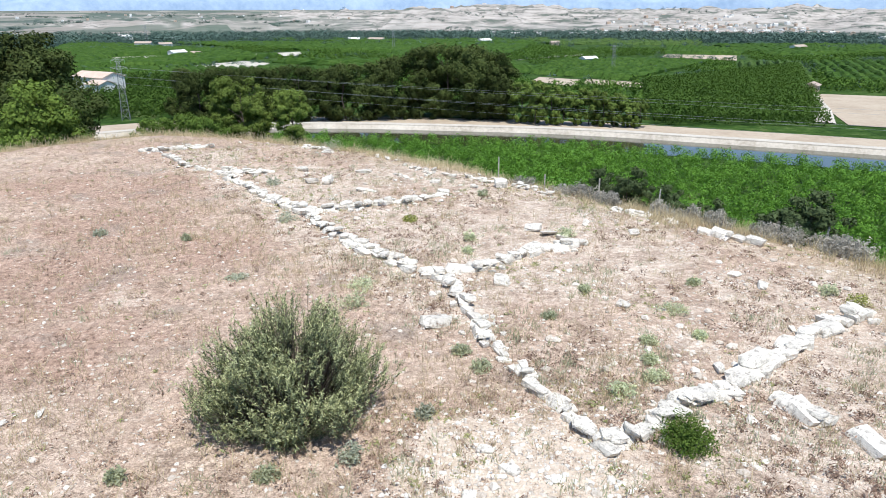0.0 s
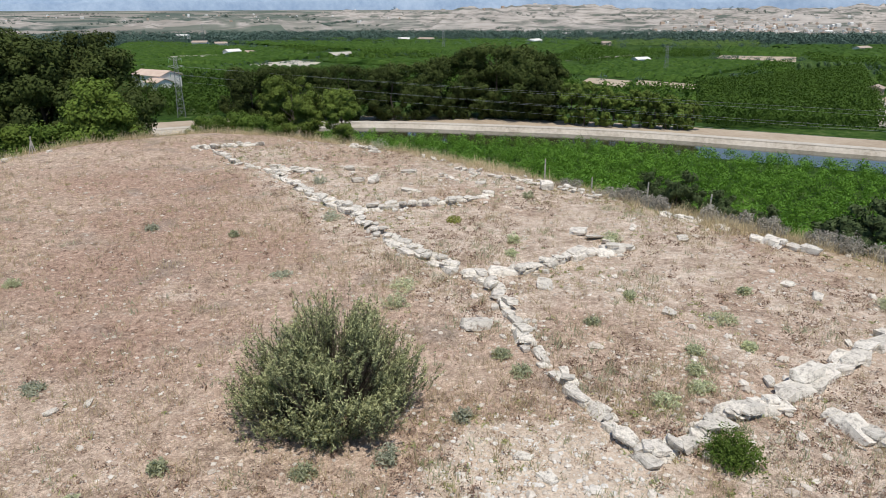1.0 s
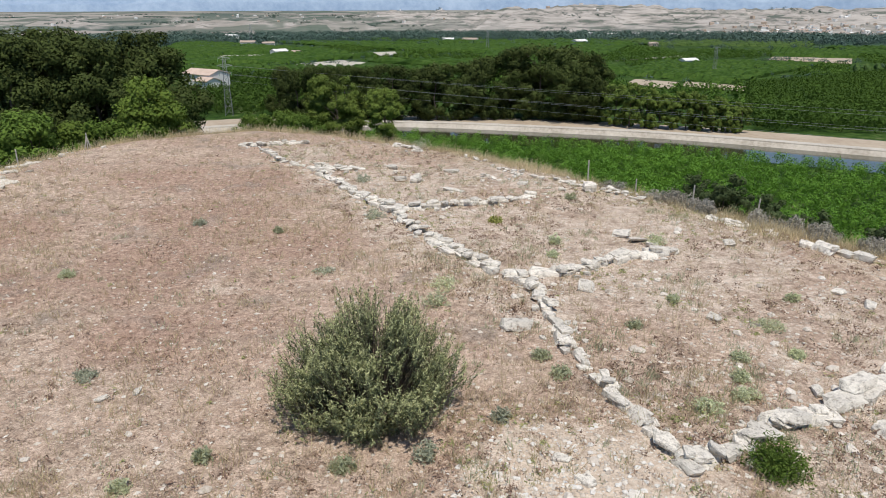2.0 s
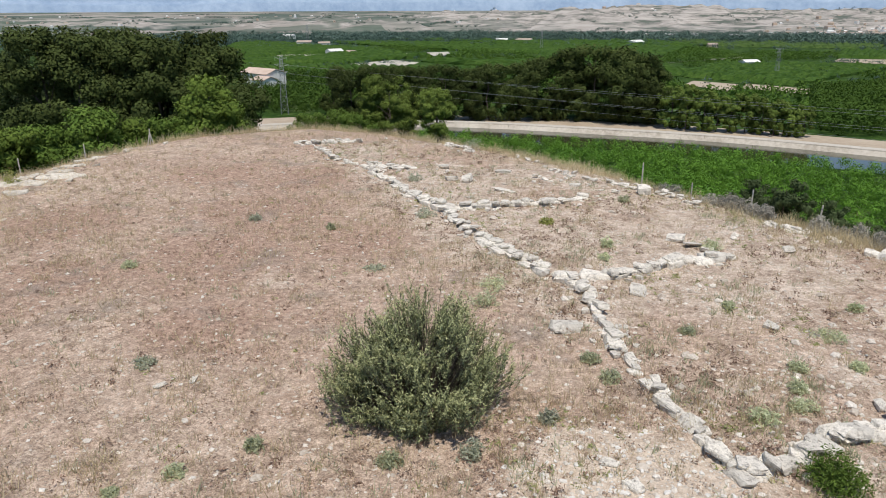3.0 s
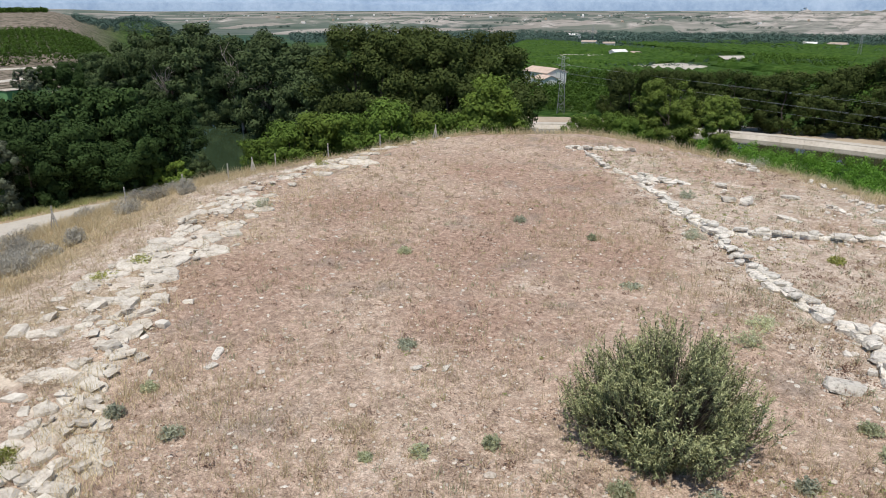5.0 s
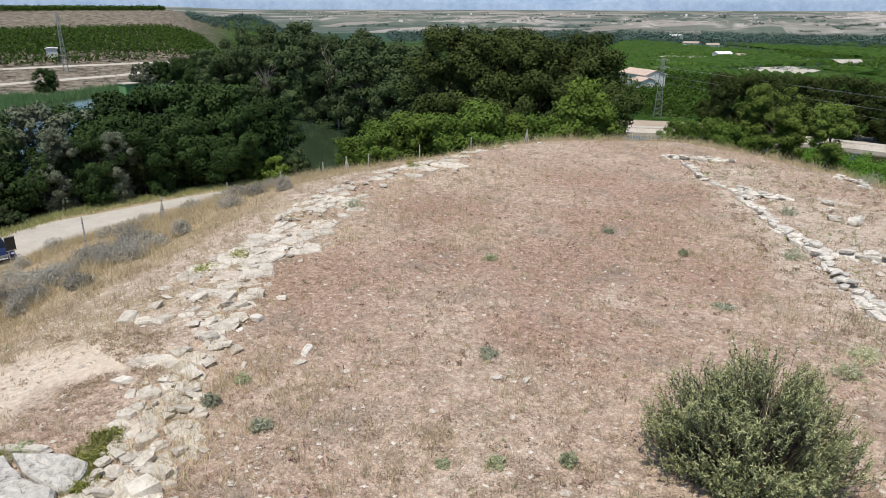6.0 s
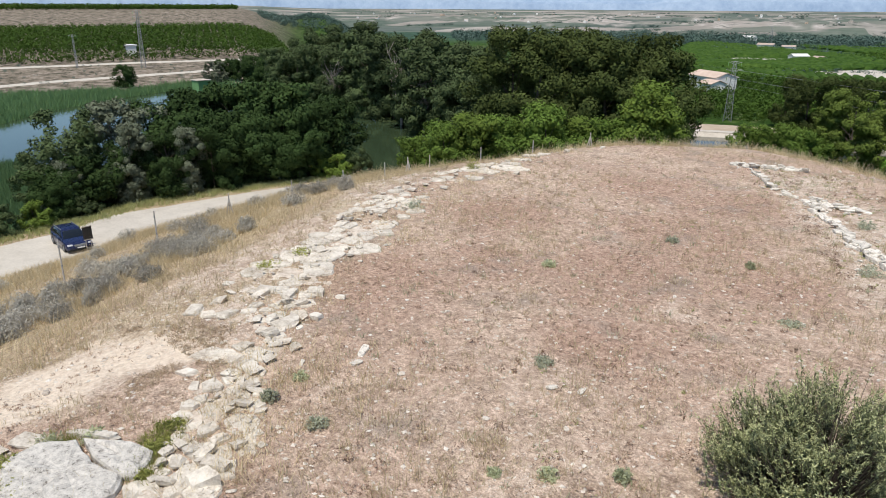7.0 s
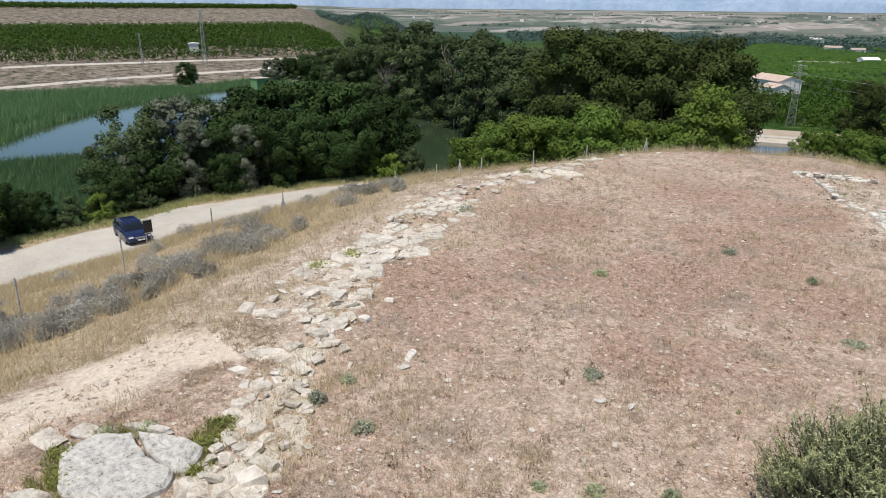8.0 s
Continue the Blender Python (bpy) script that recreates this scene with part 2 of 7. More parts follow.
    keep = ramp(nt, links, maths(nt, links, "ADD", mid, maths(nt, links, "MULTIPLY", area("rocky"), 0.15)), [(0.52, (0, 0, 0)), (0.62, (0.75, 0.75, 0.75))])
    c = mix(nt, links, maths(nt, links, "MULTIPLY", maths(nt, links, "MULTIPLY", peb, keep), near), c, (0.68, 0.63, 0.55))
    # valley earth, embankment and marl hills
    vb = tex(nt, links, "ShaderNodeTexNoise", 0.05, pos, 7.0, 0.7).outputs["Fac"]
    vf = tex(nt, links, "ShaderNodeTexNoise", 0.3, pos, 7.0, 0.8).outputs["Fac"]
    earth = ramp(nt, links, maths(nt, links, "ADD", maths(nt, links, "MULTIPLY", vb, 0.3), maths(nt, links, "MULTIPLY", vf, 0.7)), [(0.40, (0.014, 0.034, 0.008)), (0.48, (0.032, 0.066, 0.013)), (0.56, (0.062, 0.105, 0.024)), (0.66, (0.17, 0.15, 0.09))])
    # farther out the earth turns bluish green, distance haze in its colour
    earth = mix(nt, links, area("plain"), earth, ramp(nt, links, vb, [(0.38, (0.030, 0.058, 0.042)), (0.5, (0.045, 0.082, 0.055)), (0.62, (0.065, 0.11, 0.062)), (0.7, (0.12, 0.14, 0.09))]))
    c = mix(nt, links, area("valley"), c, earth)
    scrub = ramp(nt, links, tex(nt, links, "ShaderNodeTexNoise", 0.35, pos, 6.0, 0.8).outputs["Fac"], [(0.38, (0.045, 0.048, 0.030)), (0.46, (0.14, 0.118, 0.088)), (0.55, (0.24, 0.20, 0.155)), (0.66, (0.34, 0.29, 0.235))])
    c = mix(nt, links, area("bank"), c, scrub)
    sepz = nt.new("ShaderNodeSeparateXYZ")
    links.new(pos, sepz.inputs[0])
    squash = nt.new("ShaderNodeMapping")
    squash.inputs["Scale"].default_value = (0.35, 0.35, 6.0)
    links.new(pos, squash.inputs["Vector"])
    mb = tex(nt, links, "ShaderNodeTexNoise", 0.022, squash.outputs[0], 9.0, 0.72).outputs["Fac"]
    # rock tones kept pale and soft in contrast, haze put into the colour
    hazy_marl = ramp(nt, links, mb, [(0.41, (0.12, 0.135, 0.11)), (0.455, (0.25, 0.23, 0.20)), (0.51, (0.37, 0.335, 0.295)), (0.60, (0.47, 0.425, 0.375))])
    # beyond the river: a patchwork of plots between the bare slopes
    cells = nt.new("ShaderNodeMapping")
    cells.inputs["Scale"].default_value = (0.0075, 0.0045, 0.0)
    cells.inputs["Rotation"].default_value = (0, 0, 0.3)
    links.new(pos, cells.inputs["Vector"])
    vor = tex(nt, links, "ShaderNodeTexVoronoi", 1.0, cells.outputs[0])
    sepc = nt.new("ShaderNodeSeparateColor")
    links.new(vor.outputs["Color"], sepc.inputs[0])
    # plot colours greyed and blued to carry the haze
    plots = ramp(nt, links, sepc.outputs[0], [(0.0, (0.055, 0.085, 0.070)), (0.34, (0.085, 0.12, 0.085)), (0.40, (0.22, 0.20, 0.17)), (0.56, (0.30, 0.27, 0.23)), (0.60, (0.10, 0.125, 0.10)), (0.84, (0.14, 0.155, 0.12)), (0.9, (0.33, 0.30, 0.26))])
    hazy_marl = mix(nt, links, maths(nt, links, "MULTIPLY", area("flat"), 0.85), hazy_marl, plots)
    c = mix(nt, links, area("hazy_marl"), c, hazy_marl)
    links.new(c, b.inputs["Base Color"])
    h = maths(nt, links, "ADD", maths(nt, links, "MULTIPLY", fine, 0.7), maths(nt, links, "MULTIPLY", maths(nt, links, "MULTIPLY", peb, near), 0.35))
    bump(nt, links, b, h, 0.9, 0.06)
    return m


M["ground"] = ground_material()


def water_material(name, colour, rough):
    m, nt, links, b = nodes_of(name, rough)
    b.inputs["Base Color"].default_value = (*colour, 1)
    b.inputs["Specular IOR Level"].default_value = 0.8
    # blue put into the reflections by colour, beyond what the sky gives
    b.inputs["Specular Tint"].default_value = (0.68, 0.86, 1.0, 1)
    pos = nt.new("ShaderNodeNewGeometry").outputs["Position"]
    w = tex(nt, links, "ShaderNodeTexNoise", 2.6, pos, 3.0)
    bump(nt, links, b, w.outputs["Fac"], 0.12, 0.05)
    return m


M["pond"] = water_material("pond_water", (0.036, 0.056, 0.028), 0.03)
M["canal"] = water_material("canal_water", (0.050, 0.050, 0.026), 0.05)


# ---- shape helpers ----
def link_mesh(name, verts, faces, material, smooth=False):
    me = bpy.data.meshes.new(name)
    me.from_pydata(verts if isinstance(verts, list) else verts.tolist(), [], faces if isinstance(faces, list) else faces.tolist())
    me.materials.append(material)
    if smooth:
        me.shade_smooth()
    me.update()
    return new(name, me)


def part(name, bm, material, parent, label=""):
    """Links a bmesh as one mesh object under a thing or a part."""
    me = bpy.data.meshes.new(name)
    bm.to_mesh(me)
    bm.free()
    me.materials.append(material)
    ob = new(name, me)
    ob.parent = parent
    if label:
        tagged(ob, label)
    return ob


def under(ob, parent, label=""):
    ob.parent = parent
    return tagged(ob, label)


def box(bm, lo, hi, bevel=0.0, turn=None):
    c, s = (Vector(lo) + Vector(hi)) / 2, Vector(hi) - Vector(lo)
    made = bmesh.ops.create_cube(bm, size=1, matrix=Matrix.Translation(c) @ (turn or Matrix()) @ Matrix.Diagonal((*s, 1)))
    if bevel:
        edges = {e for v in made["verts"] for e in v.link_edges}
        bmesh.ops.bevel(bm, geom=list(edges), offset=bevel, segments=2, affect="EDGES")


def rod(bm, a, b, r0, r1=None, sides=6):
    a, b = Vector(a), Vector(b)
    d = b - a
    m = Matrix.Translation((a + b) / 2) @ d.to_track_quat("Z", "Y").to_matrix().to_4x4()
    bmesh.ops.create_cone(bm, cap_ends=True, segments=sides, radius1=r0, radius2=r0 if r1 is None else r1, depth=d.length, matrix=m)


def vnoise(x, y, seed=0):
    """Smooth random values from 0 to 1 over the plane."""
    xi, yi = np.floor(x).astype(np.int64), np.floor(y).astype(np.int64)
    fx, fy = x - xi, y - yi
    fx, fy = fx * fx * (3 - 2 * fx), fy * fy * (3 - 2 * fy)

    def at(i, j):
        n = (i * 374761393 + j * 668265263 + seed * 974711) & 0x7FFFFFFF
        n = ((n ^ (n >> 13)) * 1274126177) & 0x7FFFFFFF
        return ((n ^ (n >> 16)) & 0xFFFF) / 65535.0

    return (at(xi, yi) * (1 - fx) + at(xi + 1, yi) * fx) * (1 - fy) + (at(xi, yi + 1) * (1 - fx) + at(xi + 1, yi + 1) * fx) * fy


def fbm(x, y, octaves=4, seed=0):
    out, amp, tot = 0.0, 1.0, 0.0
    for k in range(octaves):
        out, tot = out + amp * vnoise(x * 2**k, y * 2**k, seed + k), tot + amp
        amp *= 0.5
    return out / tot


def step(v, a, b):
    t = np.clip((v - a) / (b - a), 0, 1)
    return t * t * (3 - 2 * t)


# ---- the lie of the land ----
HILL = (-6.0, 14.0)
EDGE = [(10.1, 14.8), (7.2, 18.0), (4.7, 20.7), (1.3, 24.3), (-2.0, 27.6), (-5.5, 29.9), (-9.2, 31.8), (-14.4, 32.8), (-18.0, 30.2), (-20.0, 25.6), (-20.5, 20.0), (-19.6, 14.4),
        (-16.6, 10.3), (-14.4, 6.6), (-13.0, 3.8), (-12.2, 0.5), (-11.0, -4.0), (-7.0, -11.0), (1.0, -13.0), (9.0, -9.0), (13.0, -1.0), (12.5, 8.0)]
_a = [math.atan2(y - HILL[1], x - HILL[0]) for x, y in EDGE]
_r = [math.hypot(y - HILL[1], x - HILL[0]) for x, y in EDGE]
_o = sorted(range(len(_a)), key=lambda i: _a[i])
EDGE_A, EDGE_R = np.array([_a[i] for i in _o]), np.array([_r[i] for i in _o])
TRACK_AZ, TRACK_R = [25, 35, 45, 55, 62, 72, 76, 90, 120], [74, 68, 63, 59, 56.5, 53, 50, 46, 46]
LAKE_AZ, LAKE_R = [44, 48, 52, 57, 60, 62, 64, 67, 69, 72, 76.5, 80, 84, 90, 120], [120, 138, 146, 147, 150, 175, 196, 198, 192, 182, 166, 150, 130, 108, 100]


def land(x, y):
    """Height of the ground, and the areas of each kind of soil."""
    x, y = np.asarray(x, float), np.asarray(y, float)
    r, az = np.hypot(x, y), np.degrees(np.arctan2(-x, y))
    az = np.where(az < -100, az + 360, az)
    ang = np.arctan2(y - HILL[1], x - HILL[0])
    d = np.hypot(x - HILL[0], y - HILL[1]) - np.interp(ang, EDGE_A, EDGE_R, period=2 * np.pi)
    d = d + (fbm(x * 0.25, y * 0.25, 3, 5) - 0.5) * 1.6
    dd = np.maximum((np.sqrt(d * d + 4) + d) / 2 - 0.35, 0)
    west = step(az, 40, 54)
    valley = -17 - 0.02 * np.clip(np.minimum(r, 1500) - 150, 0, None)
    rt = np.interp(az, TRACK_AZ, TRACK_R)
    # slope that falls to the valley
    east = np.maximum(-0.42 * dd, -17.0)
    east = np.where(r > 150, valley, east)
    # slope to the track, the bench, then the pond
    hr = r - d
    u = np.clip(dd / np.maximum(rt - 4 - hr, 5), 0, 1)
    wz = -9.0 * u
    wz = np.where(r > rt + 4, -9 - 7.0 * step(r, rt + 4, rt + 26), wz)
    far = np.interp(az, LAKE_AZ, LAKE_R)
    bank = np.interp(r, [200, 258, 262, 400, 412, 490, 800, 1200], [-14, -11.0, -9.5, -4.5, -2.5, 3.4, 3.8, -30])
    low = np.interp(r, [150, 200, 1500], [-14.0, -16.0, -44])
    bk = step(az, 56, 63)
    beyond = bank * bk + low * (1 - bk)
    wz = np.where(r > far, -16 + (beyond + 16) * step(r, far, far + 7), wz)
    z = east * (1 - west) + wz * west
    z = z + 21 * np.exp(-(((az - 56.5) / 2.6) ** 2)) * step(r, 430, 600) * (1 - step(r, 820, 1100))
    # the plain rises slowly beyond the river, with flat-topped gullied marl hills on it
    z = z + 0.012 * np.clip(r - 1500, 0, 2900)
    hills = step(r, 1480, 1900) * (1 - step(r, 2500, 3000))
    gully = 1 - np.abs(2 * fbm(az * 2.4, r * 0.004, 4, 23) - 1)
    mesa = step(fbm(az * 0.13 + 3, r * 0.0013, 4, 11), 0.36, 0.52)
    ridge = 30 * mesa + 12 * step(fbm(az * 0.3, r * 0.003, 3, 12), 0.45, 0.7) + 22 * (gully - 0.8) * (0.3 + mesa)
    z = z + hills * ridge * (1 - 0.70 * step(az, 6, 22)) * (0.55 + 0.45 * step(r, 1600, 2300))
    near = 1 - step(r, 40, 70)
    z = z + near * (0.16 * (fbm(x * 0.35, y * 0.35, 3, 2) - 0.5) + 0.05 * (fbm(x * 2.1, y * 2.1, 2, 4) - 0.5))
    return z, d, r, az, west


def hz(x, y):
    return float(land(np.array([x]), np.array([y]))[0][0])


def ground():
    azs = np.radians(np.concatenate([np.arange(-46, 100, 0.42), np.arange(100, 314, 3.0)]))
    rs, r = [0.4], 0.4
    while r < 4700:
        r += max(0.16, 0.016 * r)
        rs.append(r)
    rs = np.array(rs)
    n, k = len(azs), len(rs)
    A, R = np.meshgrid(azs, rs)
    X, Y = -np.sin(A) * R, np.cos(A) * R
    z, d, r, az, west = land(X.ravel(), Y.ravel())
    verts = np.stack([X.ravel(), Y.ravel(), z], -1)
    i = np.arange(k - 1)[:, None] * n
    j = np.arange(n)[None, :]
    j2 = (j + 1) % n
    faces = np.stack([i + j, i + j2, i + n + j2, i + n + j], -1).reshape(-1, 4)
    verts = np.vstack([verts, [[0, 0, float(z[:n].mean())]]])
    tris = [[(q + 1) % n, q, len(verts) - 1] for q in range(n)]
    ob = link_mesh("ground", verts, faces.tolist() + tris, M["ground"], True)
    # right of the long ruined wall, and along the western ledge, the soil is stony
    x, y = X.ravel(), Y.ravel()
    side = ((x - 2.2) * 19.2 + (y - 7.7) * 13.3) / 23.4 + 2.4 * (fbm(x * 0.45, y * 0.45, 4, 33) - 0.5)
    rocky = step(side, -1.2, 1.4) * (0.08 + 0.66 * step(fbm(x * 0.3, y * 0.3, 4, 31), 0.3, 0.65))
    rocky = np.maximum(rocky, step(d + 3.0 * (fbm(x * 0.6, y * 0.6, 4, 35) - 0.5), -3.2, -0.6) * west * (0.35 + 0.6 * fbm(x * 0.5, y * 0.5, 3, 36)) * (1 - step(d, 1.5, 3)))
    rocky = np.maximum(rocky, 0.95 * step(-np.hypot(x - 0.9, (y - 6.9) * 1.0) + 1.6 * (fbm(x * 0.9, y * 0.9, 3, 37) - 0.5), -2.3, -0.8))
    rocky = rocky * (1 - step(d, 0.4, 2.2))
    straw = step(d, 0.3, 2.5) * np.clip(0.4 + fbm(x * 0.2, y * 0.2, 3, 41), 0, 1)
    straw = np.maximum(straw, 0.55 * step(d, -4, -0.5) * step(fbm(x * 0.5, y * 0.5, 3, 44), 0.45, 0.65))
    mid_x = np.interp(y, [-0.5, 0.6, 2, 3.4, 4.4, 5.5], [-11.6, -12.0, -12.5, -12.6, -12.1, -11.9])
    sand = step(1.05 - np.abs(x - mid_x) + 2.0 * (fbm(x * 0.9, y * 0.9, 4, 47) - 0.5), -0.25, 0.35) * step(y, -1.5, 0) * (1 - step(y, 4.2, 5.4))
    sand = np.maximum(sand, 0.55 * step(-np.hypot(x - 0.9, y - 6.9) + 1.6 * (fbm(x * 0.9, y * 0.9, 3, 37) - 0.5), -2.2, -0.6))
    outer = step(r, 42, 52) * (1 - west) + west * step(r, np.interp(az, TRACK_AZ, TRACK_R) + 5, np.interp(az, TRACK_AZ, TRACK_R) + 9)
    hazy_marl = step(r, 1380, 1560)
    bk = step(az, 57, 62) * step(r, np.interp(az, LAKE_AZ, LAKE_R) + 4, np.interp(az, LAKE_AZ, LAKE_R) + 10) * (1 - hazy_marl)
    # weed-grown russet patches and barer pale ones
    russet = np.zeros_like(x)
    for bx, by, br in [(-8.6, 13.7, 2.0), (-9.3, 17.8, 1.8), (-5.3, 15.4, 1.2), (-12.3, 9.4, 1.4), (-9.5, 21.8, 2.0), (-13.8, 15.5, 1.5), (-12.5, 21.5, 1.6), (-11.0, 12.0, 1.3), (-6.8, 10.2, 1.0)]:
        russet = np.maximum(russet, np.exp(-((x - bx) ** 2 + (y - by) ** 2) / br**2))
    russet = russet * (0.45 + 1.1 * fbm(x * 0.9, y * 0.9, 4, 51))
    for bx, by, br in [(-6.3, 12.6, 1.0), (-6.6, 8.6, 1.5), (-8.4, 5.7, 1.4), (-4.4, 6.2, 1.4), (-2.5, 12.0, 1.2)]:
        rocky = np.maximum(rocky, 0.45 * np.exp(-((x - bx) ** 2 + (y - by) ** 2) / br**2) * (0.3 + fbm(x * 1.1, y * 1.1, 3, 52)))
    zz = z.reshape(k, n)
    lean = np.abs(np.gradient(zz, axis=0) / np.gradient(R, axis=0)) + np.abs(np.gradient(zz, axis=1)) / (R * 0.0073)
    flat = (1 - step(lean, 0.08, 0.22)).ravel() * (0.3 + 0.7 * step(az, 2, 16))
    for key, val in (("russet", russet), ("flat", flat), ("rocky", rocky), ("straw", straw), ("valley", outer), ("bank", bk), ("hazy_marl", hazy_marl), ("plain", step(r, 640, 900)), ("sand", sand)):
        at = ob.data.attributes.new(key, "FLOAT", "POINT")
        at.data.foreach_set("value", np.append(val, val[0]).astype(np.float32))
    return tagged(ob, "dry stony hilltop above a green river valley", "ground", kind="structure")


ground()


def ribbon(name, pts, width, material, label, category="track", lift=0.05, wob=0.4, flat=None, kind="structure"):
    """A strip laid along the land through the points."""
    P = np.array(pts, float)
    s = np.r_[0, np.cumsum(np.hypot(*np.diff(P, axis=0).T))]
    t = np.arange(0, s[-1], max(1.0, s[-1] / 150))
    x, y = np.interp(t, s, P[:, 0]), np.interp(t, s, P[:, 1])
    tx, ty = np.gradient(x), np.gradient(y)
    l = np.hypot(tx, ty)
    nx, ny = -ty / l, tx / l
    w = np.interp(t, s, width) if isinstance(width, list) else width
    cols = []
    for k in np.linspace(-0.5, 0.5, 7):
        o = k * (w + wob * (vnoise(t * 0.6, t * 0 + k * 9, 3) - 0.5))
        xx, yy = x + nx * o, y + ny * o
        zz = land(xx, yy)[0] if flat is None else np.full_like(xx, flat)
        cols.append(np.stack([xx, yy, zz + lift * (1 - 3.0 * (abs(k) > 0.49))], -1))
    V = np.stack(cols, 1)
    n = len(t)
    idx = np.arange(n * 7).reshape(n, 7)
    F = np.stack([idx[:-1, :-1], idx[:-1, 1:], idx[1:, 1:], idx[1:, :-1]], -1).reshape(-1, 4)
    return tagged(link_mesh(name, V.reshape(-1, 3), F, material, True), label, category, kind=kind)


def polar(az, r):
    return -math.sin(radians(az)) * r, math.cos(radians(az)) * r


ribbon("track", [polar(a, r) for a, r in zip([30, 35, 45, 55, 62, 72, 76, 90, 110], [71, 68, 63, 59, 56.5, 53, 50, 46, 46])], 8.5, M["gravel"], "pale dusty gravel track below the hill", wob=1.6)


# ---- canal ----
M["hedge"] = grain_material("orchard_rows", [(0.36, (0.020, 0.046, 0.009)), (0.5, (0.044, 0.086, 0.016)), (0.64, (0.080, 0.130, 0.026))], 0.2, 1.2, 0.9, 0.5, 0.3, space="World", gloss=0.03)
M["hedge_light"] = grain_material("young_orchard_rows", [(0.36, (0.026, 0.052, 0.013)), (0.5, (0.058, 0.098, 0.025)), (0.64, (0.11, 0.15, 0.045))], 0.2, 1.2, 0.9, 0.5, 0.3, space="World", gloss=0.03)
M["canal_pine"] = leaf_material("canal_pine_needles", (0.031, 0.060, 0.011), (0.170, 0.225, 0.049), 0.1, 0.8)
M["young_shrub"] = leaf_material("shrub_leaves", (0.037, 0.078, 0.013), (0.164, 0.242, 0.045), 0.1, 0.8)
# tree green shifted pale and bluish, aerial haze mixed into the colour
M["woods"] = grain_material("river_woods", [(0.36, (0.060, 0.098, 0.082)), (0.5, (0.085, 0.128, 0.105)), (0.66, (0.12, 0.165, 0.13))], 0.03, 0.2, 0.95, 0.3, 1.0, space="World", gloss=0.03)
CANAL = [(150, 66), (110, 88), (70.1, 108.0), (24.1, 127.7), (-23.7, 135.6), (-50.0, 131.0), (-72, 117.0)]


def along(pts, gap):
    P = np.array(pts, float)
    s = np.r_[0, np.cumsum(np.hypot(*np.diff(P, axis=0).T))]
    t = np.arange(0, s[-1], gap)
    x, y = np.interp(t, s, P[:, 0]), np.interp(t, s, P[:, 1])
    k = max(1, int(12 / gap))
    pad = lambda v: np.convolve(np.pad(v, k, "reflect", reflect_type="odd"), np.ones(2 * k + 1) / (2 * k + 1), "valid")
    x, y = pad(x), pad(y)
    tx, ty = np.gradient(x), np.gradient(y)
    l = np.hypot(tx, ty)
    return x, y, tx / l, ty / l


def strip(name, x, y, nx, ny, section, material, smooth=False):
    """Sweeps a section of (outward, height) along a line."""
    V = np.stack([np.stack([x + nx * o, y + ny * o, np.full_like(x, h)], -1) for o, h in section], 1)
    n, k = len(x), len(section)
    idx = np.arange(n * k).reshape(n, k)
    F = np.stack([idx[:-1, :-1], idx[:-1, 1:], idx[1:, 1:], idx[1:, :-1]], -1).reshape(-1, 4)
    return link_mesh(name, V.reshape(-1, 3), F, material, smooth)


def canal():
    x, y, tx, ty = along(CANAL, 4.0)
    nx, ny = -ty, tx                      # points to one side
    if ny[len(ny) // 2] < 0:
        nx, ny = -nx, -ny                 # away from the hill
    body = new("canal")
    tagged(body, "concrete irrigation canal with a sloped lining and gravel path", "canal", kind="structure")
    under(strip("water", x, y, nx, ny, [(-13, -16.86), (-6, -16.86), (0.6, -16.86)], M["canal"]), body, "still olive-green canal water")
    under(strip("lining_core", x, y, nx, ny, [(0.05, -17.3), (1.4, -16.06), (3.6, -16.04), (6.2, -17.6)], M["gravel"]), body)
    under(strip("dirt_verge", x, y, nx, ny, [(5.4, -17.3), (5.9, -16.95), (8.5, -16.92), (12.0, -16.93), (17.0, -16.95), (17.6, -17.3)], M["tanfield"]), body, "bare tan verge beside the canal path")
    cap = strip("coping", x, y, nx, ny, [(1.05, -16.14), (1.1, -15.97), (1.5, -15.97), (1.55, -16.14)], M["concrete"])
    under(cap, body)
    for i in range(len(x) - 1):
        bm = bmesh.new()
        ends = []
        for k, f in ((i, 0.001), (i, 0.999)):
            px, py = x[i] + (x[i + 1] - x[i]) * f, y[i] + (y[i + 1] - y[i]) * f
            ends.append([(px + nx[i] * o, py + ny[i] * o, h) for o, h in ((0.0, -17.2), (1.1, -16.1), (1.3, -16.14), (0.2, -17.3))])
        vs = [[bm.verts.new(p) for p in e] for e in ends]
        for a in range(4):
            b = (a + 1) % 4
            bm.faces.new((vs[0][a], vs[0][b], vs[1][b], vs[1][a]))
        bm.faces.new(vs[0][::-1])
        bm.faces.new(vs[1])
        part("panel", bm, M["concrete"], body)


canal()


def water(name, az0, az1, label):
    pts = [polar(a, np.interp(a, TRACK_AZ, TRACK_R) + 10) for a in np.arange(az0, az1, 1.5)]
    pts += [polar(a, np.interp(a, LAKE_AZ, LAKE_R) + 6) for a in np.arange(az1, az0, -1.5)]
    bm = bmesh.new()
    f = bm.faces.new([bm.verts.new((x, y, -14.7)) for x, y in pts])
    bmesh.ops.triangulate(bm, faces=[f])
    me = bpy.data.meshes.new(name)
    bm.to_mesh(me)
    bm.free()
    me.materials.append(M["pond"])
    return tagged(new(name, me), label, "water", kind="structure")


water("water", 46, 125, "still dark green pond reflecting the sky")


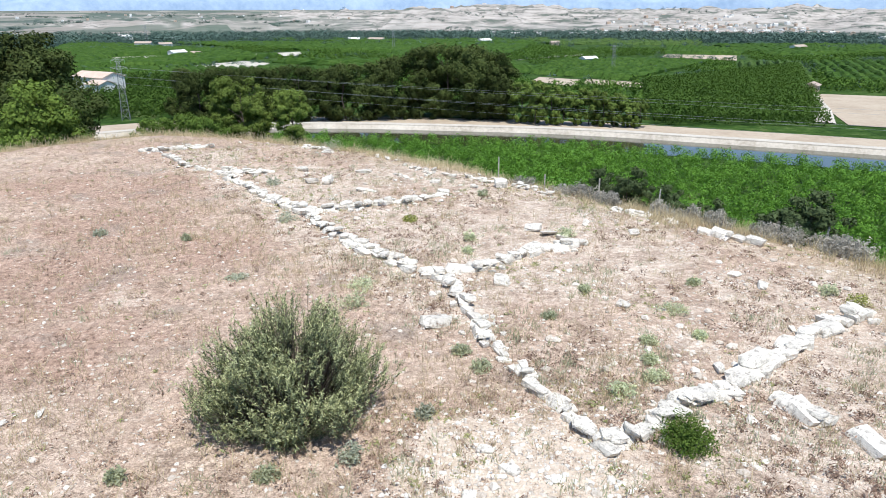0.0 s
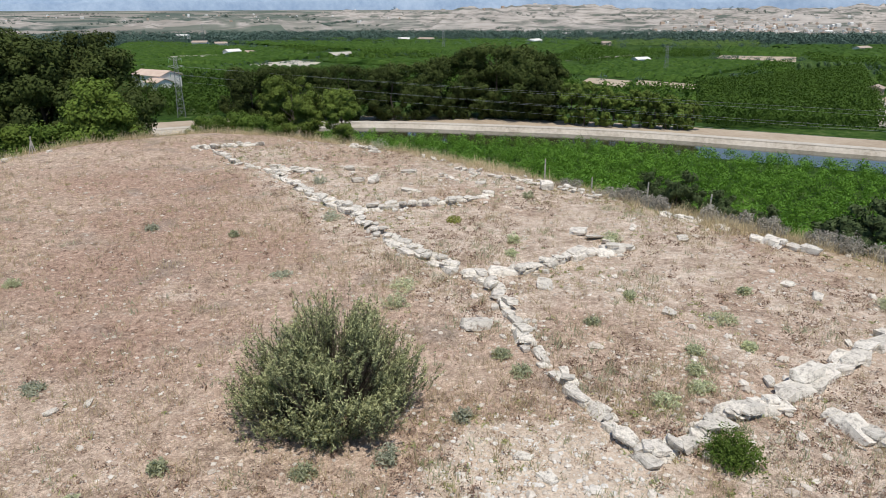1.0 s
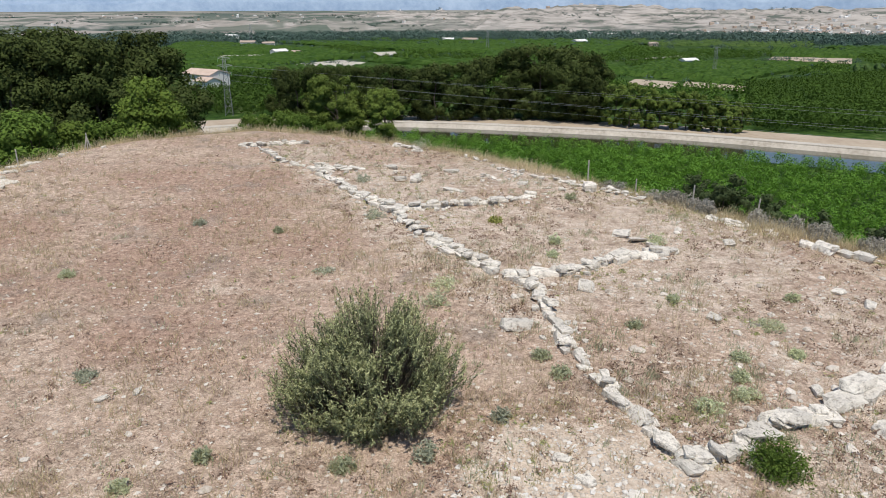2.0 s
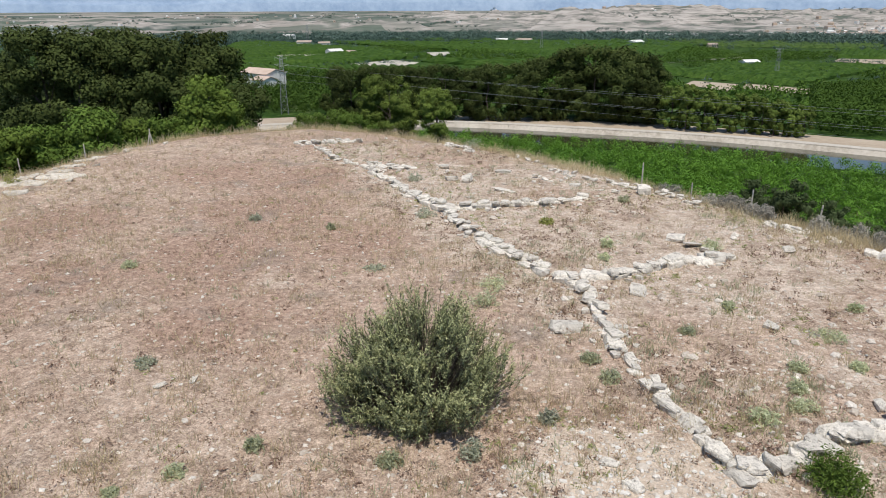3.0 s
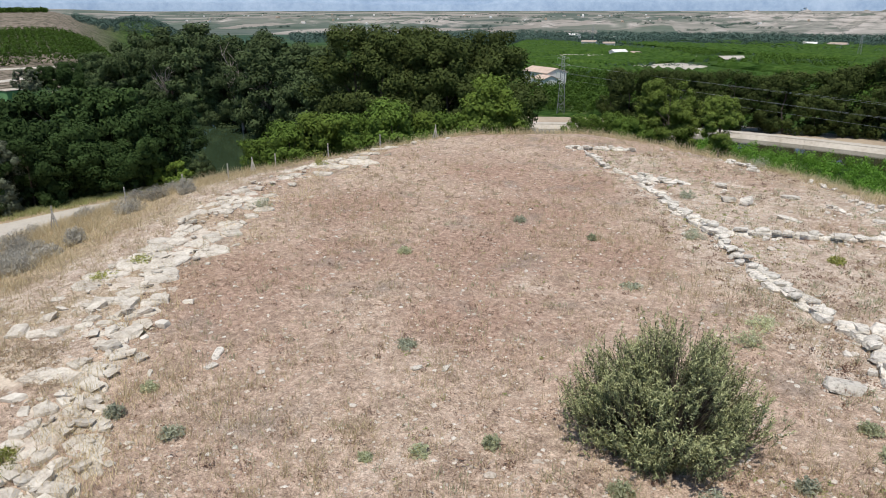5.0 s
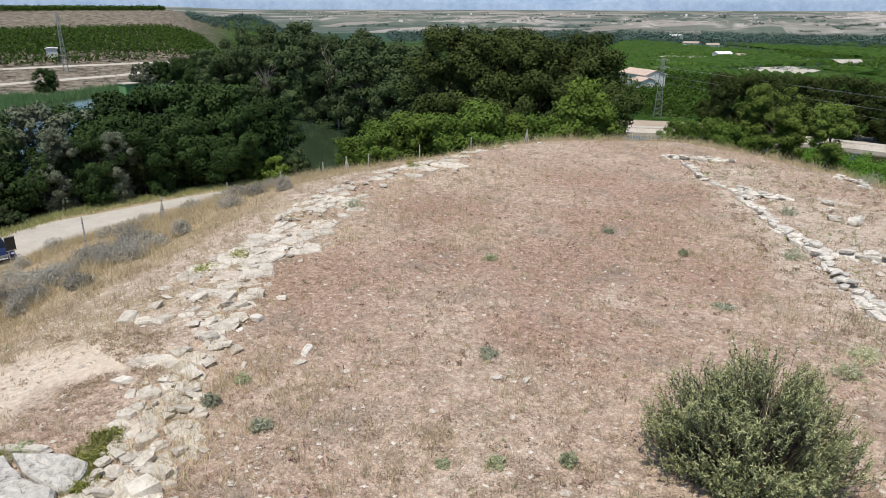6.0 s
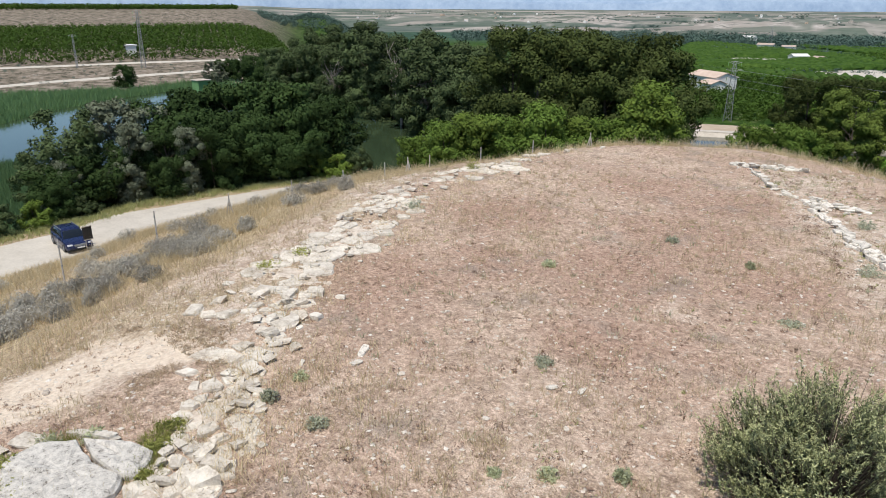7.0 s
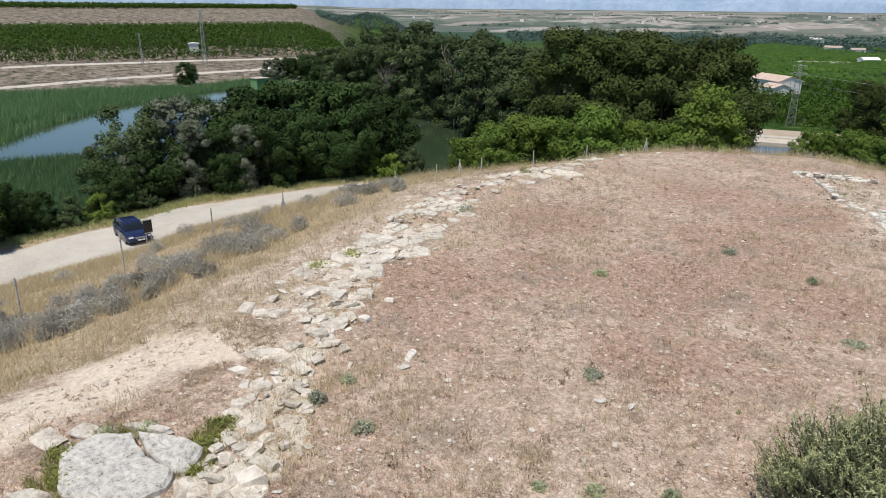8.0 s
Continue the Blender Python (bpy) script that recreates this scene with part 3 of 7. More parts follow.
# ---- plants ----
def leaves(rng, centres, radii, counts, length, width, flat=0.75, inner=0.55, heart=None, loose=0.45):
    """Pointed leaves round clump centres, turned mostly outward: verts, faces and the normals of the clumps."""
    C = np.repeat(centres, counts, 0)
    R = np.repeat(radii, counts)
    n = len(C)
    d = rng.normal(size=(n, 3))
    d /= np.linalg.norm(d, axis=1)[:, None]
    p = C + d * (R * (inner + (1 - inner) * rng.random(n) ** 0.7) * (1 + 0.14 * rng.normal(size=n)))[:, None] * [1, 1, flat]
    soft = d + [0, 0, 0.2]
    if heart is not None:
        out = p - np.array(heart)
        out /= np.linalg.norm(out, axis=1)[:, None]
        soft = 0.9 * d + 0.4 * out + [0, 0, 0.15]
    soft /= np.linalg.norm(soft, axis=1)[:, None]
    nrm = soft + rng.normal(size=(n, 3)) * loose
    nrm /= np.linalg.norm(nrm, axis=1)[:, None]
    a = np.cross(nrm, rng.normal(size=(n, 3)))
    a /= np.linalg.norm(a, axis=1)[:, None]
    b = np.cross(nrm, a)
    L = (length * (0.6 + 0.8 * rng.random(n)))[:, None]
    W = L * width / length
    V = np.stack([p - a * L / 2 - b * W / 2, p + a * L / 2, p - a * L / 2 + b * W / 2], 1).reshape(-1, 3)
    turn = np.sum(np.cross(V[1::3] - V[0::3], V[2::3] - V[0::3]) * soft, 1) < 0
    F = np.arange(3 * n).reshape(n, 3)
    F[turn] = F[turn][:, ::-1]
    N = 0.72 * soft + 0.28 * nrm
    N /= np.linalg.norm(N, axis=1)[:, None]
    return V, F, np.repeat(N, 3, 0)


def leaf_mesh(name, V, F, N, material):
    """Leaves that take the light as the round clump they belong to."""
    ob = link_mesh(name, V, F, material, True)
    at = ob.data.attributes.new("custom_normal", "FLOAT_VECTOR", "POINT")
    at.data.foreach_set("vector", np.ascontiguousarray(N, np.float32).ravel())
    return ob


def limbs(bm, rng, base, top, r, targets, sides=6):
    """A tapered trunk with limbs that reach towards the targets."""
    base, top = Vector(base), Vector(top)
    bend = Vector((rng.normal() * 0.04, rng.normal() * 0.04, 0)) * (top - base).length
    mid = (base + top) / 2 + bend
    rod(bm, base, mid, r, r * 0.7, sides)
    rod(bm, mid, top, r * 0.7, r * 0.3, sides)
    for t in targets:
        t = Vector(t)
        f = min(0.85, max(0.25, (t.z - base.z) / max(top.z - base.z, 0.1) * 0.7))
        s = base + (mid - base) * f * 2 if f < 0.5 else mid + (top - mid) * (f - 0.5) * 2
        rod(bm, s, s + (t - s) * 0.85, r * 0.28, r * 0.08, 4)


def tree(name, seed, height, spread, low, clumps, per, leaf, material, label, category="tree", shape="round", lean=0.0, bark="bark", lobes=22, ragged=1.0):
    """A tree at the origin: trunk with limbs, and a crown of leaf clumps with gaps."""
    rng = np.random.default_rng(seed)
    root = new(name)
    tagged(root, label, category)
    cz, rz = (height + low) / 2, (height - low) / 2
    d = rng.normal(size=(lobes, 3))
    d /= np.linalg.norm(d, axis=1)[:, None]
    d *= ragged * (0.30 + 0.55 * rng.random((lobes, 1)) ** 0.5) + (1 - ragged) * (0.60 + 0.10 * rng.random((lobes, 1)))
    wide = np.ones(lobes)
    if shape == "pine":
        wide = np.clip(1.05 - 0.25 * (d[:, 2] + 1) ** 1.5 * 0.6, 0.4, 1)
    elif shape == "dome":
        d[:, 2] = np.abs(d[:, 2]) * 1.6 - 0.9
    big = np.stack([d[:, 0] * spread * wide, d[:, 1] * spread * wide, cz + d[:, 2] * rz], -1)
    size = spread * (ragged * rng.uniform(0.34, 0.50, lobes) + (1 - ragged) * 0.40) * (16 / lobes) ** (0.12 + 0.21 * ragged)
    which = np.arange(clumps) % lobes
    o = rng.normal(size=(clumps, 3)) + [0, 0, 0.25]
    o /= np.linalg.norm(o, axis=1)[:, None]
    c = big[which] + o * (size[which] * rng.uniform(0.55, 1.0, clumps))[:, None] * [1, 1, 0.85]
    rad = size[which] * rng.uniform(0.34, 0.52, clumps)
    c[:, 2] = np.clip(c[:, 2], *np.percentile(c[:, 2], (2, 97)))
    bottom, top = (c[:, 2] - rad * 0.7).min(), (c[:, 2] + rad * 0.7).max()
    c[:, 2] = low + rad * 0.7 + (c[:, 2] - rad * 0.7 - bottom) / (top - bottom) * (height - low - 0.6 * rad.mean())
    wide_now = np.hypot(c[:, 0], c[:, 1]).max() + rad.mean() * 0.7
    c[:, :2] *= spread * 1.05 / wide_now
    V, F, N = leaves(rng, c, rad, np.full(clumps, per), leaf, leaf * 0.85, 0.9, 0.6, (0, 0, low + (height - low) * 0.35), 0.35)
    under(leaf_mesh("crown", V, F, N, material), root)
    bm = bmesh.new()
    limbs(bm, rng, (0, 0, -0.4), (lean, 0, low + (height - low) * 0.75), max(0.05, height * 0.016), c[:: max(1, clumps // 10)])
    part("trunk", bm, M[bark], root)
    return root


def bare_tree(seed, height):
    rng = np.random.default_rng(seed)
    root = tagged(new("dead_tree"), "leafless grey dead tree among the pond woods", "tree")
    bm = bmesh.new()
    rod(bm, (0, 0, -0.4), (0, 0, height * 0.6), height * 0.018, height * 0.01)
    for _ in range(26):
        z = height * (0.25 + 0.4 * rng.random())
        a, l = rng.random() * 6.28, height * (0.15 + 0.2 * rng.random())
        e = Vector((math.cos(a) * l * 0.5, math.sin(a) * l * 0.5, z + l))
        rod(bm, (0, 0, z), e, height * 0.007, height * 0.003, 4)
        for _ in range(5):
            s = Vector((0, 0, z)).lerp(e, 0.4 + 0.6 * rng.random())
            rod(bm, s, s + Vector((rng.normal(), rng.normal(), abs(rng.normal()) + 0.6)) * l * 0.22, height * 0.003, height * 0.0015, 3)
    part("bare_crown", bm, M["deadwood"], root)
    return root


placed = random.Random(7)


def plant(kinds, spots, group):
    """Stands trees of the given kinds at (az, r, height): the first use moves the original."""
    for k, (az, r, h) in enumerate(spots):
        proto, tall = kinds[k % len(kinds)]
        x, y = polar(az, r)
        f = h / tall
        m = Matrix.LocRotScale((x, y, hz(x, y) - 0.1), Euler((0, 0, placed.random() * 6.28)), (f * placed.uniform(0.92, 1.12), f * placed.uniform(0.92, 1.12), f))
        if not proto.get("stood"):
            proto.matrix_basis = m
            proto["stood"] = 1
            tagged(proto, group=group)
        else:
            c = copy_thing(proto, Matrix())
            c.matrix_basis = m
            tagged(c, group=group)


PINES = [(tree("pine_tree", 11 + i, 15.0, 5.2, 0.4, 150, 220, 0.22, M["pine"], "tall dark green pine with a dense rounded crown", "pine tree", "pine", lobes=24, ragged=0.5), 15.0) for i in range(3)]
CANAL_PINES = [(tree("pine_tree", 15 + i, 15.0, 6.2, 0.2, 120, 120, 0.34, M["pine"], "dark green pine standing behind the canal", "pine tree", "pine", lobes=18, ragged=0.5), 15.0) for i in range(3)]
YOUNG = [(tree("young_pine", 21 + i, 8.0, 2.8, 0.3, 80, 110, 0.27, M["canal_pine"], "green young pine beside the canal", "pine tree", "pine"), 8.0) for i in range(2)]
ROUND = [(tree("round_pine", 28, 12.0, 3.2, 0.2, 150, 150, 0.20, M["round_pine"], "slim round green pine below the hill tip", "pine tree", "round", lobes=24, ragged=0.15), 12.0),
         (tree("round_pine", 27, 12.0, 3.9, 0.6, 240, 150, 0.20, M["round_pine"], "round green pine below the hill tip", "pine tree", "round", lobes=30, ragged=0.15), 12.0)]
BROAD = [(tree("broadleaf_tree", 31 + i, 9.0, 4.4, 0.2, 160, 160, 0.21, M["broadleaf"], "dark leafy tree beside the gravel track", "tree", "round"), 9.0) for i in range(3)]
POPLAR = [(tree("poplar_tree", 41 + i, 15.0, 5.4, 0.3, 130, 140, 0.30, M["poplar"], "grey-green poplar in the woods by the pond", "tree", "round"), 15.0) for i in range(2)]
TAMAR = [(tree("tamarisk", 51, 7.5, 2.7, 0.3, 130, 130, 0.17, M["tamarisk"], "silvery grey-green tamarisk beside the pond", "tree", "dome"), 7.5)]
FENCE_PINE = [(tree("young_pine", 24, 8.0, 3.0, 0.2, 190, 175, 0.15, M["young_pine"], "bright green young pine behind the fence", "pine tree", "pine", lobes=24, ragged=0.4), 8.0)]
FENCE_SHRUB = [(tree("shrub", 64 + i, 8.0, 3.3, 0.2, 150, 130, 0.18, M["young_shrub" if i != 1 else "young_pine"], "bright green bushy shrub behind the fence", "shrub", "dome" if i else "round"), 8.0) for i in range(3)]
SHRUB = [(tree("shrub", 61 + i, 4.0, 2.4, 0.1, 60, 110, 0.18, M["young_pine" if i else "poplar"], "bushy green shrub behind the fence", "shrub", "dome"), 4.0) for i in range(2)]
DEAD = [(bare_tree(71, 12.0), 12.0)]

# pines behind the canal
spots = []
for az, top in [(19.4, 12), (17.6, 12.5), (15.6, 12.5), (13.6, 12), (11.6, 12.5), (9.6, 12), (7.6, 12.5), (5.7, 13), (3.8, 14), (2.0, 15.5), (0.0, 16.5), (-1.9, 16.2), (-3.6, 15), (-5.2, 12)]:
    spots += [(az + placed.uniform(-0.4, 0.4), 149 + placed.uniform(-1, 2) - abs(az - 2) * 0.25, top), *([(az + 1.0, 158 + placed.uniform(-2, 3), top * 0.95)] if round(az) % 2 else [])]
plant(CANAL_PINES, spots, "pines behind the canal")
plant(CANAL_PINES, [(19.4 - 2.7 * k, 147.5 + placed.uniform(-1, 1), placed.uniform(4.2, 6.2)) for k in range(9)], "low pines behind the canal")
plant(YOUNG, [(az, 142 + placed.uniform(-1, 2), h) for az, h in [(-6.4, 9), (-7.6, 9.2), (-8.8, 8.6), (-9.8, 7.4), (-10.8, 8), (-11.9, 7.8), (-12.9, 7.6), (-13.9, 7.0), (-14.9, 6.6), (-15.8, 6.2)]], "young pines by the canal")
# round trees below the far tip of the hill
plant(ROUND, [(12.3, 104, 12.0), (16.1, 106, 13.8)], "round pines below the hill tip")
plant(FENCE_SHRUB[:1], [(22.4, 104, 8.4), (21.0, 103, 9.2), (19.7, 102, 8.8), (18.5, 102, 8.2)], "hedge below the hill tip")
# tall pines west of the hill
plant(PINES, [(29.9, 91, 19.5), (31.7, 97, 21.2), (34.0, 93, 20.6), (36.5, 97, 21.4), (38.8, 95, 21.0), (41.2, 99, 22.0), (33.0, 106, 20.1), (37.6, 108, 21.6)], "tall pines west of the hill")
plant(POPLAR, [(43.4, 104, 16.8), (45, 112, 17.2), (47, 118, 18.2), (49, 126, 18.5), (51, 136, 18.4), (53, 142, 18.6), (54.8, 148, 18.2), (56.5, 150, 17.2), (58.2, 152, 15.5), (59.6, 156, 13), (44, 122, 18.6), (46.5, 128, 19), (49.5, 138, 19.4), (52, 150, 19.5), (42, 112, 18.4), (55.6, 158, 18)], "woods by the pond")
plant(DEAD, [(50.2, 128, 15), (55.6, 144, 12), (48.4, 121, 12.5)], "dead trees in the woods")
# bright shrubs behind the fence
plant(FENCE_PINE, [(30.9, 56, 9.8), (28.9, 58, 6.6)], "young pines behind the fence")
plant(FENCE_SHRUB, [(33.2, 55, 6.6), (35.2, 57, 7.8), (38.4, 55, 8.4), (41.6, 54, 7.4), (44.2, 53.5, 7.6), (46.8, 53, 6.4), (27.2, 60, 5.2), (26.2, 62, 4.4), (49.2, 54, 5.2), (36.9, 60, 7.2), (42.8, 58, 7.0), (47.6, 57, 5.6), (40.0, 60, 7.6)], "shrubs behind the fence")
# dark trees beside the track
plant(BROAD, [(56.6, 67, 8.4), (58.6, 68, 10.2), (60.8, 69, 11.4), (63.0, 69, 11.6), (65.2, 68, 10.8), (67.4, 67, 10.2), (61.6, 64.5, 7.2), (58.8, 64, 6.0), (65.6, 63, 6.6), (69.0, 61.5, 6.0), (74.0, 62, 7.0), (77.0, 59, 5.0), (85.0, 54, 4.6), (88.5, 51, 5.0), (82.8, 54.5, 3.4), (86.8, 51, 4.4)], "dark trees beside the track")
plant(TAMAR, [(70.0, 67, 10.2), (72.6, 66, 11.0), (67.6, 61.5, 6.4), (71.4, 61.5, 7.4), (76.4, 60, 5.6)], "tamarisks by the pond")
plant(POPLAR, [(75.6, 63, 10.2), (77.6, 62, 7.0)], "grey poplars beside the track")
plant([SHRUB[1], SHRUB[0]], [(55.6, 63.5, 2.6), (53.8, 65, 3.0), (56.8, 64.5, 2.2), (75.0, 57.5, 2.0), (78.6, 56, 2.4), (80.6, 55, 2.4)], "low shrubs beside the track")
# trees on the far shore of the pond
plant(BROAD, [(61.4, 180, 9.5), (62.4, 196, 8.2), (58.6, 160, 11), (59.6, 164, 10), (60.6, 172, 9), (63.4, 205, 6.6), (60.4, 190, 10), (64.0, 206, 6.0), (71.0, 197, 6.4)], "trees on the far shore")
plant(TAMAR, [(65.0, 204, 6.0), (64.2, 202, 6.4)], "tamarisks on the far shore")


# ---- orchards ----
def near_orchard():
    rng = np.random.default_rng(5)
    cx, cy, tx, ty = along(CANAL, 2.3)
    C, R = [], []
    for row in range(23):
        off = -20.5 - row * 4.3
        nx, ny = -ty, tx
        if ny[len(ny) // 2] < 0:
            nx, ny = -nx, -ny
        px, py = cx + nx * off, cy + ny * off
        z, d, r, az, west = land(px, py)
        ok = (d > 17) & (az > -48) & (az < 14.5) & (r > 44) & (z < -9)
        for x, y, zz in zip(px[ok], py[ok], z[ok]):
            jx, jy = x + rng.normal() * 0.2, y + rng.normal() * 0.2
            for _ in range(4):
                C.append((jx + rng.normal() * 0.65, jy + rng.normal() * 0.65, zz + 1.2 + rng.random() * 1.5))
                R.append(0.75 + 0.4 * rng.random())
    V, F, N = leaves(rng, np.array(C), np.array(R), np.full(len(C), 125), 0.235, 0.14, 0.9)
    return tagged(leaf_mesh("orchard_trees", V, F, N, M["orchard"]), "dense rows of bright green peach trees below the hill", "orchard", kind="stuff")


near_orchard()


BARE = [
    ([(47, 236), (62, 221), (70, 238), (52, 255)], "tanfield", "bare tan field between orchards"),
    ([(31, 246), (42, 222), (49, 252), (36, 264)], "tanfield", "bare tan field between orchards"),
    ([(32, 372), (54, 409), (88, 442), (90, 471)], "gravel", "pale dirt road between orchards"),
    ([(129, 423), (160, 388), (186, 452), (144, 461)], "tanfield", "brown ploughed field"),
    ([(82, 140), (112, 122), (150, 190), (106, 205)], "tanfield", "pale ploughed field with furrows"),
    ([(-189, 375), (-159, 394), (-171, 471), (-205, 450)], "gravel", "pale bare plot among orchards"),
    ([(-124, 342), (-84, 318), (-88, 363), (-108, 386)], "gravel", "pale bare plot among orchards"),
    ([(-119, 418), (-88, 450), (-101, 506), (-130, 464)], "gravel", "pale bare plot among orchards"),
]


def inside(P, quad, grow=1.0):
    """Which points lie in a four-cornered plot."""
    c = np.mean(quad, 0)
    q = c + (np.array(quad, float) - c) * grow
    s = [np.sign((b[0] - a[0]) * (P[:, 1] - a[1]) - (b[1] - a[1]) * (P[:, 0] - a[0])) for a, b in zip(q, np.roll(q, -1, 0))]
    return np.abs(sum(s)) == 4


def bare(P):
    """Which points lie on a bare plot."""
    out = np.zeros(len(P), bool)
    for quad, *_ in BARE:
        out |= inside(P, quad, 1.12)
    return out


LEAFY = [[(42, 139), (65, 227), (165, 331), (76, 136)], [(-84, 146), (-22, 160), (-40, 270), (-130, 262)]]


def rows_field(name, quad, gap, high, wide, material, label, seed=1, cell=2.4):
    """Rows of leafy hedges over a four-cornered field; rows run from side 0-1 to side 3-2."""
    rng = np.random.default_rng(seed)
    a, b, c, d = [np.array(q, float) for q in quad]
    n = max(3, int(max(np.linalg.norm(b - a), np.linalg.norm(c - d)) / gap))
    V, F, base = [], [], 0
    sec = np.array([(-0.5, 0.0), (-0.46, 0.55), (-0.2, 0.95), (0.2, 0.95), (0.46, 0.55), (0.5, 0.0)])
    for i in range(n):
        f = (i + 0.5) / n
        s, e = a + (b - a) * f, d + (c - d) * f
        k = max(4, int(np.linalg.norm(e - s) / cell))
        t = np.linspace(0, 1, k)[:, None]
        P = s + (e - s) * t
        q = (e - s) / np.linalg.norm(e - s)
        nrm = np.array([-q[1], q[0]])
        z = land(P[:, 0], P[:, 1])[0]
        hh = high * (0.75 + 0.5 * rng.random((k, 1))) * np.where(bare(P), 0.04, 1.0)[:, None]
        hh[[0, -1]] *= 0.08
        ww = wide * (0.7 + 0.6 * rng.random((k, 1)))
        X = P[:, None, :] + nrm * (sec[None, :, :1] * ww[:, None] + rng.normal(size=(k, 6, 1)) * wide * 0.06)
        Z = z[:, None] + sec[None, :, 1] * hh + rng.normal(size=(k, 6)) * high * 0.08 * (sec[None, :, 1] > 0)
        V.append(np.concatenate([X, Z[..., None]], -1).reshape(-1, 3))
        idx = base + np.arange(k * 6).reshape(k, 6)
        F.append(np.stack([idx[:-1, :-1], idx[:-1, 1:], idx[1:, 1:], idx[1:, :-1]], -1).reshape(-1, 4))
        base += k * 6
    return tagged(link_mesh(name, np.vstack(V), np.vstack(F), material), label, "orchard", kind="stuff")


def leafy_field(quad, gap, step_, seed, label, per=80, leaf=0.55):
    """Tree rows with leaves of their own over a four-cornered field."""
    rng = np.random.default_rng(seed)
    a, b, c, d = [np.array(q, float) for q in quad]
    n = int(max(np.linalg.norm(b - a), np.linalg.norm(c - d)) / gap)
    P = []
    for i in range(n):
        f = (i + 0.5) / n
        s, e = a + (b - a) * f, d + (c - d) * f
        k = int(np.linalg.norm(e - s) / step_)
        P.append(s + (e - s) * ((np.arange(k) + 0.5) / k)[:, None] + rng.normal(size=(k, 2)) * 0.25)
    P = np.vstack(P)
    P = P[np.hypot(P[:, 0] + 106, (P[:, 1] - 214) * 0.8) > 13]
    z = land(P[:, 0], P[:, 1])[0] + 1.3 + 0.5 * rng.random(len(P))
    V, F, N = leaves(rng, np.c_[P, z], 1.35 + 0.5 * rng.random(len(P)), np.full(len(P), per), leaf, leaf * 0.62, 0.9, 0.6)
    return tagged(leaf_mesh("orchard_trees", V, F, N, M["orchard_far"]), label, "orchard", kind="stuff")


def plot(name, quad, material, label, lift=0.25):
    a, b, c, d = [np.array(q, float) for q in quad]
    n = 14
    V = []
    for u in np.linspace(0, 1, n):
        for v in np.linspace(0, 1, n):
            p = (a * (1 - u) + b * u) * (1 - v) + (d * (1 - u) + c * u) * v
            V.append(p)
    V = np.array(V)
    z = land(V[:, 0], V[:, 1])[0] + lift
    idx = np.arange(n * n).reshape(n, n)
    F = np.stack([idx[:-1, :-1], idx[:-1, 1:], idx[1:, 1:], idx[1:, :-1]], -1).reshape(-1, 4)
    return tagged(link_mesh(name, np.c_[V, z], F, material, True), label, "field", kind="structure")


FIELDS = [
    ([(31, 285), (65, 249), (145, 378), (67, 385)], 4.5, 2.0, 3.2, "hedge"),
    ([(143, 461), (182, 445), (234, 539), (193, 613)], 6, 2.2, 4.5, "hedge"),
    ([(112, 268), (126, 238), (184, 366), (149, 362)], 5.0, 2.0, 2.4, "hedge_light"),
    ([(136, 246), (158, 220), (240, 380), (190, 372)], 6.0, 2.2, 3.6, "hedge"),
    ([(-150, 285), (-42, 276), (-50, 312), (-175, 322)], 4.5, 2.0, 4.2, "hedge"),
    ([(-200, 330), (-121, 337), (-95, 439), (-426, 832)], 7, 2.4, 5.6, "hedge"),
    ([(-101, 527), (-34, 475), (30, 700), (-300, 760)], 8, 2.4, 6.2, "hedge"),
    ([(-20, 300), (40, 290), (30, 360), (-90, 370)], 6, 2.4, 4.6, "hedge"),
    ([(-30, 400), (30, 390), (80, 640), (-40, 640)], 8, 2.4, 6.0, "hedge"),
    ([(200, 420), (330, 520), (420, 700), (240, 640)], 8, 2.6, 6.5, "hedge"),
    ([(100, 660), (230, 650), (330, 900), (80, 900)], 10, 2.6, 8.0, "hedge_light"),
    ([(-30, 660), (90, 670), (70, 900), (-260, 900)], 10, 2.6, 8.0, "hedge"),
]
M["orchard_far"] = leaf_material("far_peach_leaves", (0.024, 0.056, 0.010), (0.092, 0.158, 0.026), 0.2, 0.8, 0.05)
leafy_field(LEAFY[0], 5.6, 2.2, 61, "green orchard rows beyond the canal")
leafy_field(LEAFY[1], 4.2, 2.8, 62, "green orchard rows beside the white barn")
for i, (quad, gap, high, wide, mat_key) in enumerate(FIELDS):
    rows_field("orchard_rows", quad, gap, high, wide, M[mat_key], "green orchard rows on the valley floor", i + 3, 4.0 if i < 7 else 7.0)
for quad, key, label in BARE:
    plot("bare_field", quad, M[key], label, 0.15)
ribbon("dirt_road", [(150, 300), (128, 246), (107, 205), (90, 165), (78, 141)], 5.0, M["gravel"], "pale dirt road between orchards", lift=0.3)
leafy_field([polar(96, 264), polar(96, 400), polar(60, 400), polar(57.5, 264)], 4.6, 3.0, 40, "green orchard rows on the slope beyond the pond", 48, 0.72)
leafy_field([polar(96, 503), polar(96, 540), polar(62.5, 540), polar(62.5, 498)], 6, 2.4, 41, "green orchard rows along the flat hilltop", 34, 1.1)
ribbon("bank_path", [polar(a, r) for a, r in zip([95, 85, 76, 70, 66, 62], [196, 202, 213, 219, 224, 236])], 4.0, M["gravel"], "pale dirt path above the pond", lift=0.15)
ribbon("bank_road", [polar(a, r) for a, r in zip([95, 80, 70, 60], [240, 244, 248, 254])], 4.0, M["gravel"], "pale dirt road below the orchard slope", lift=0.15)


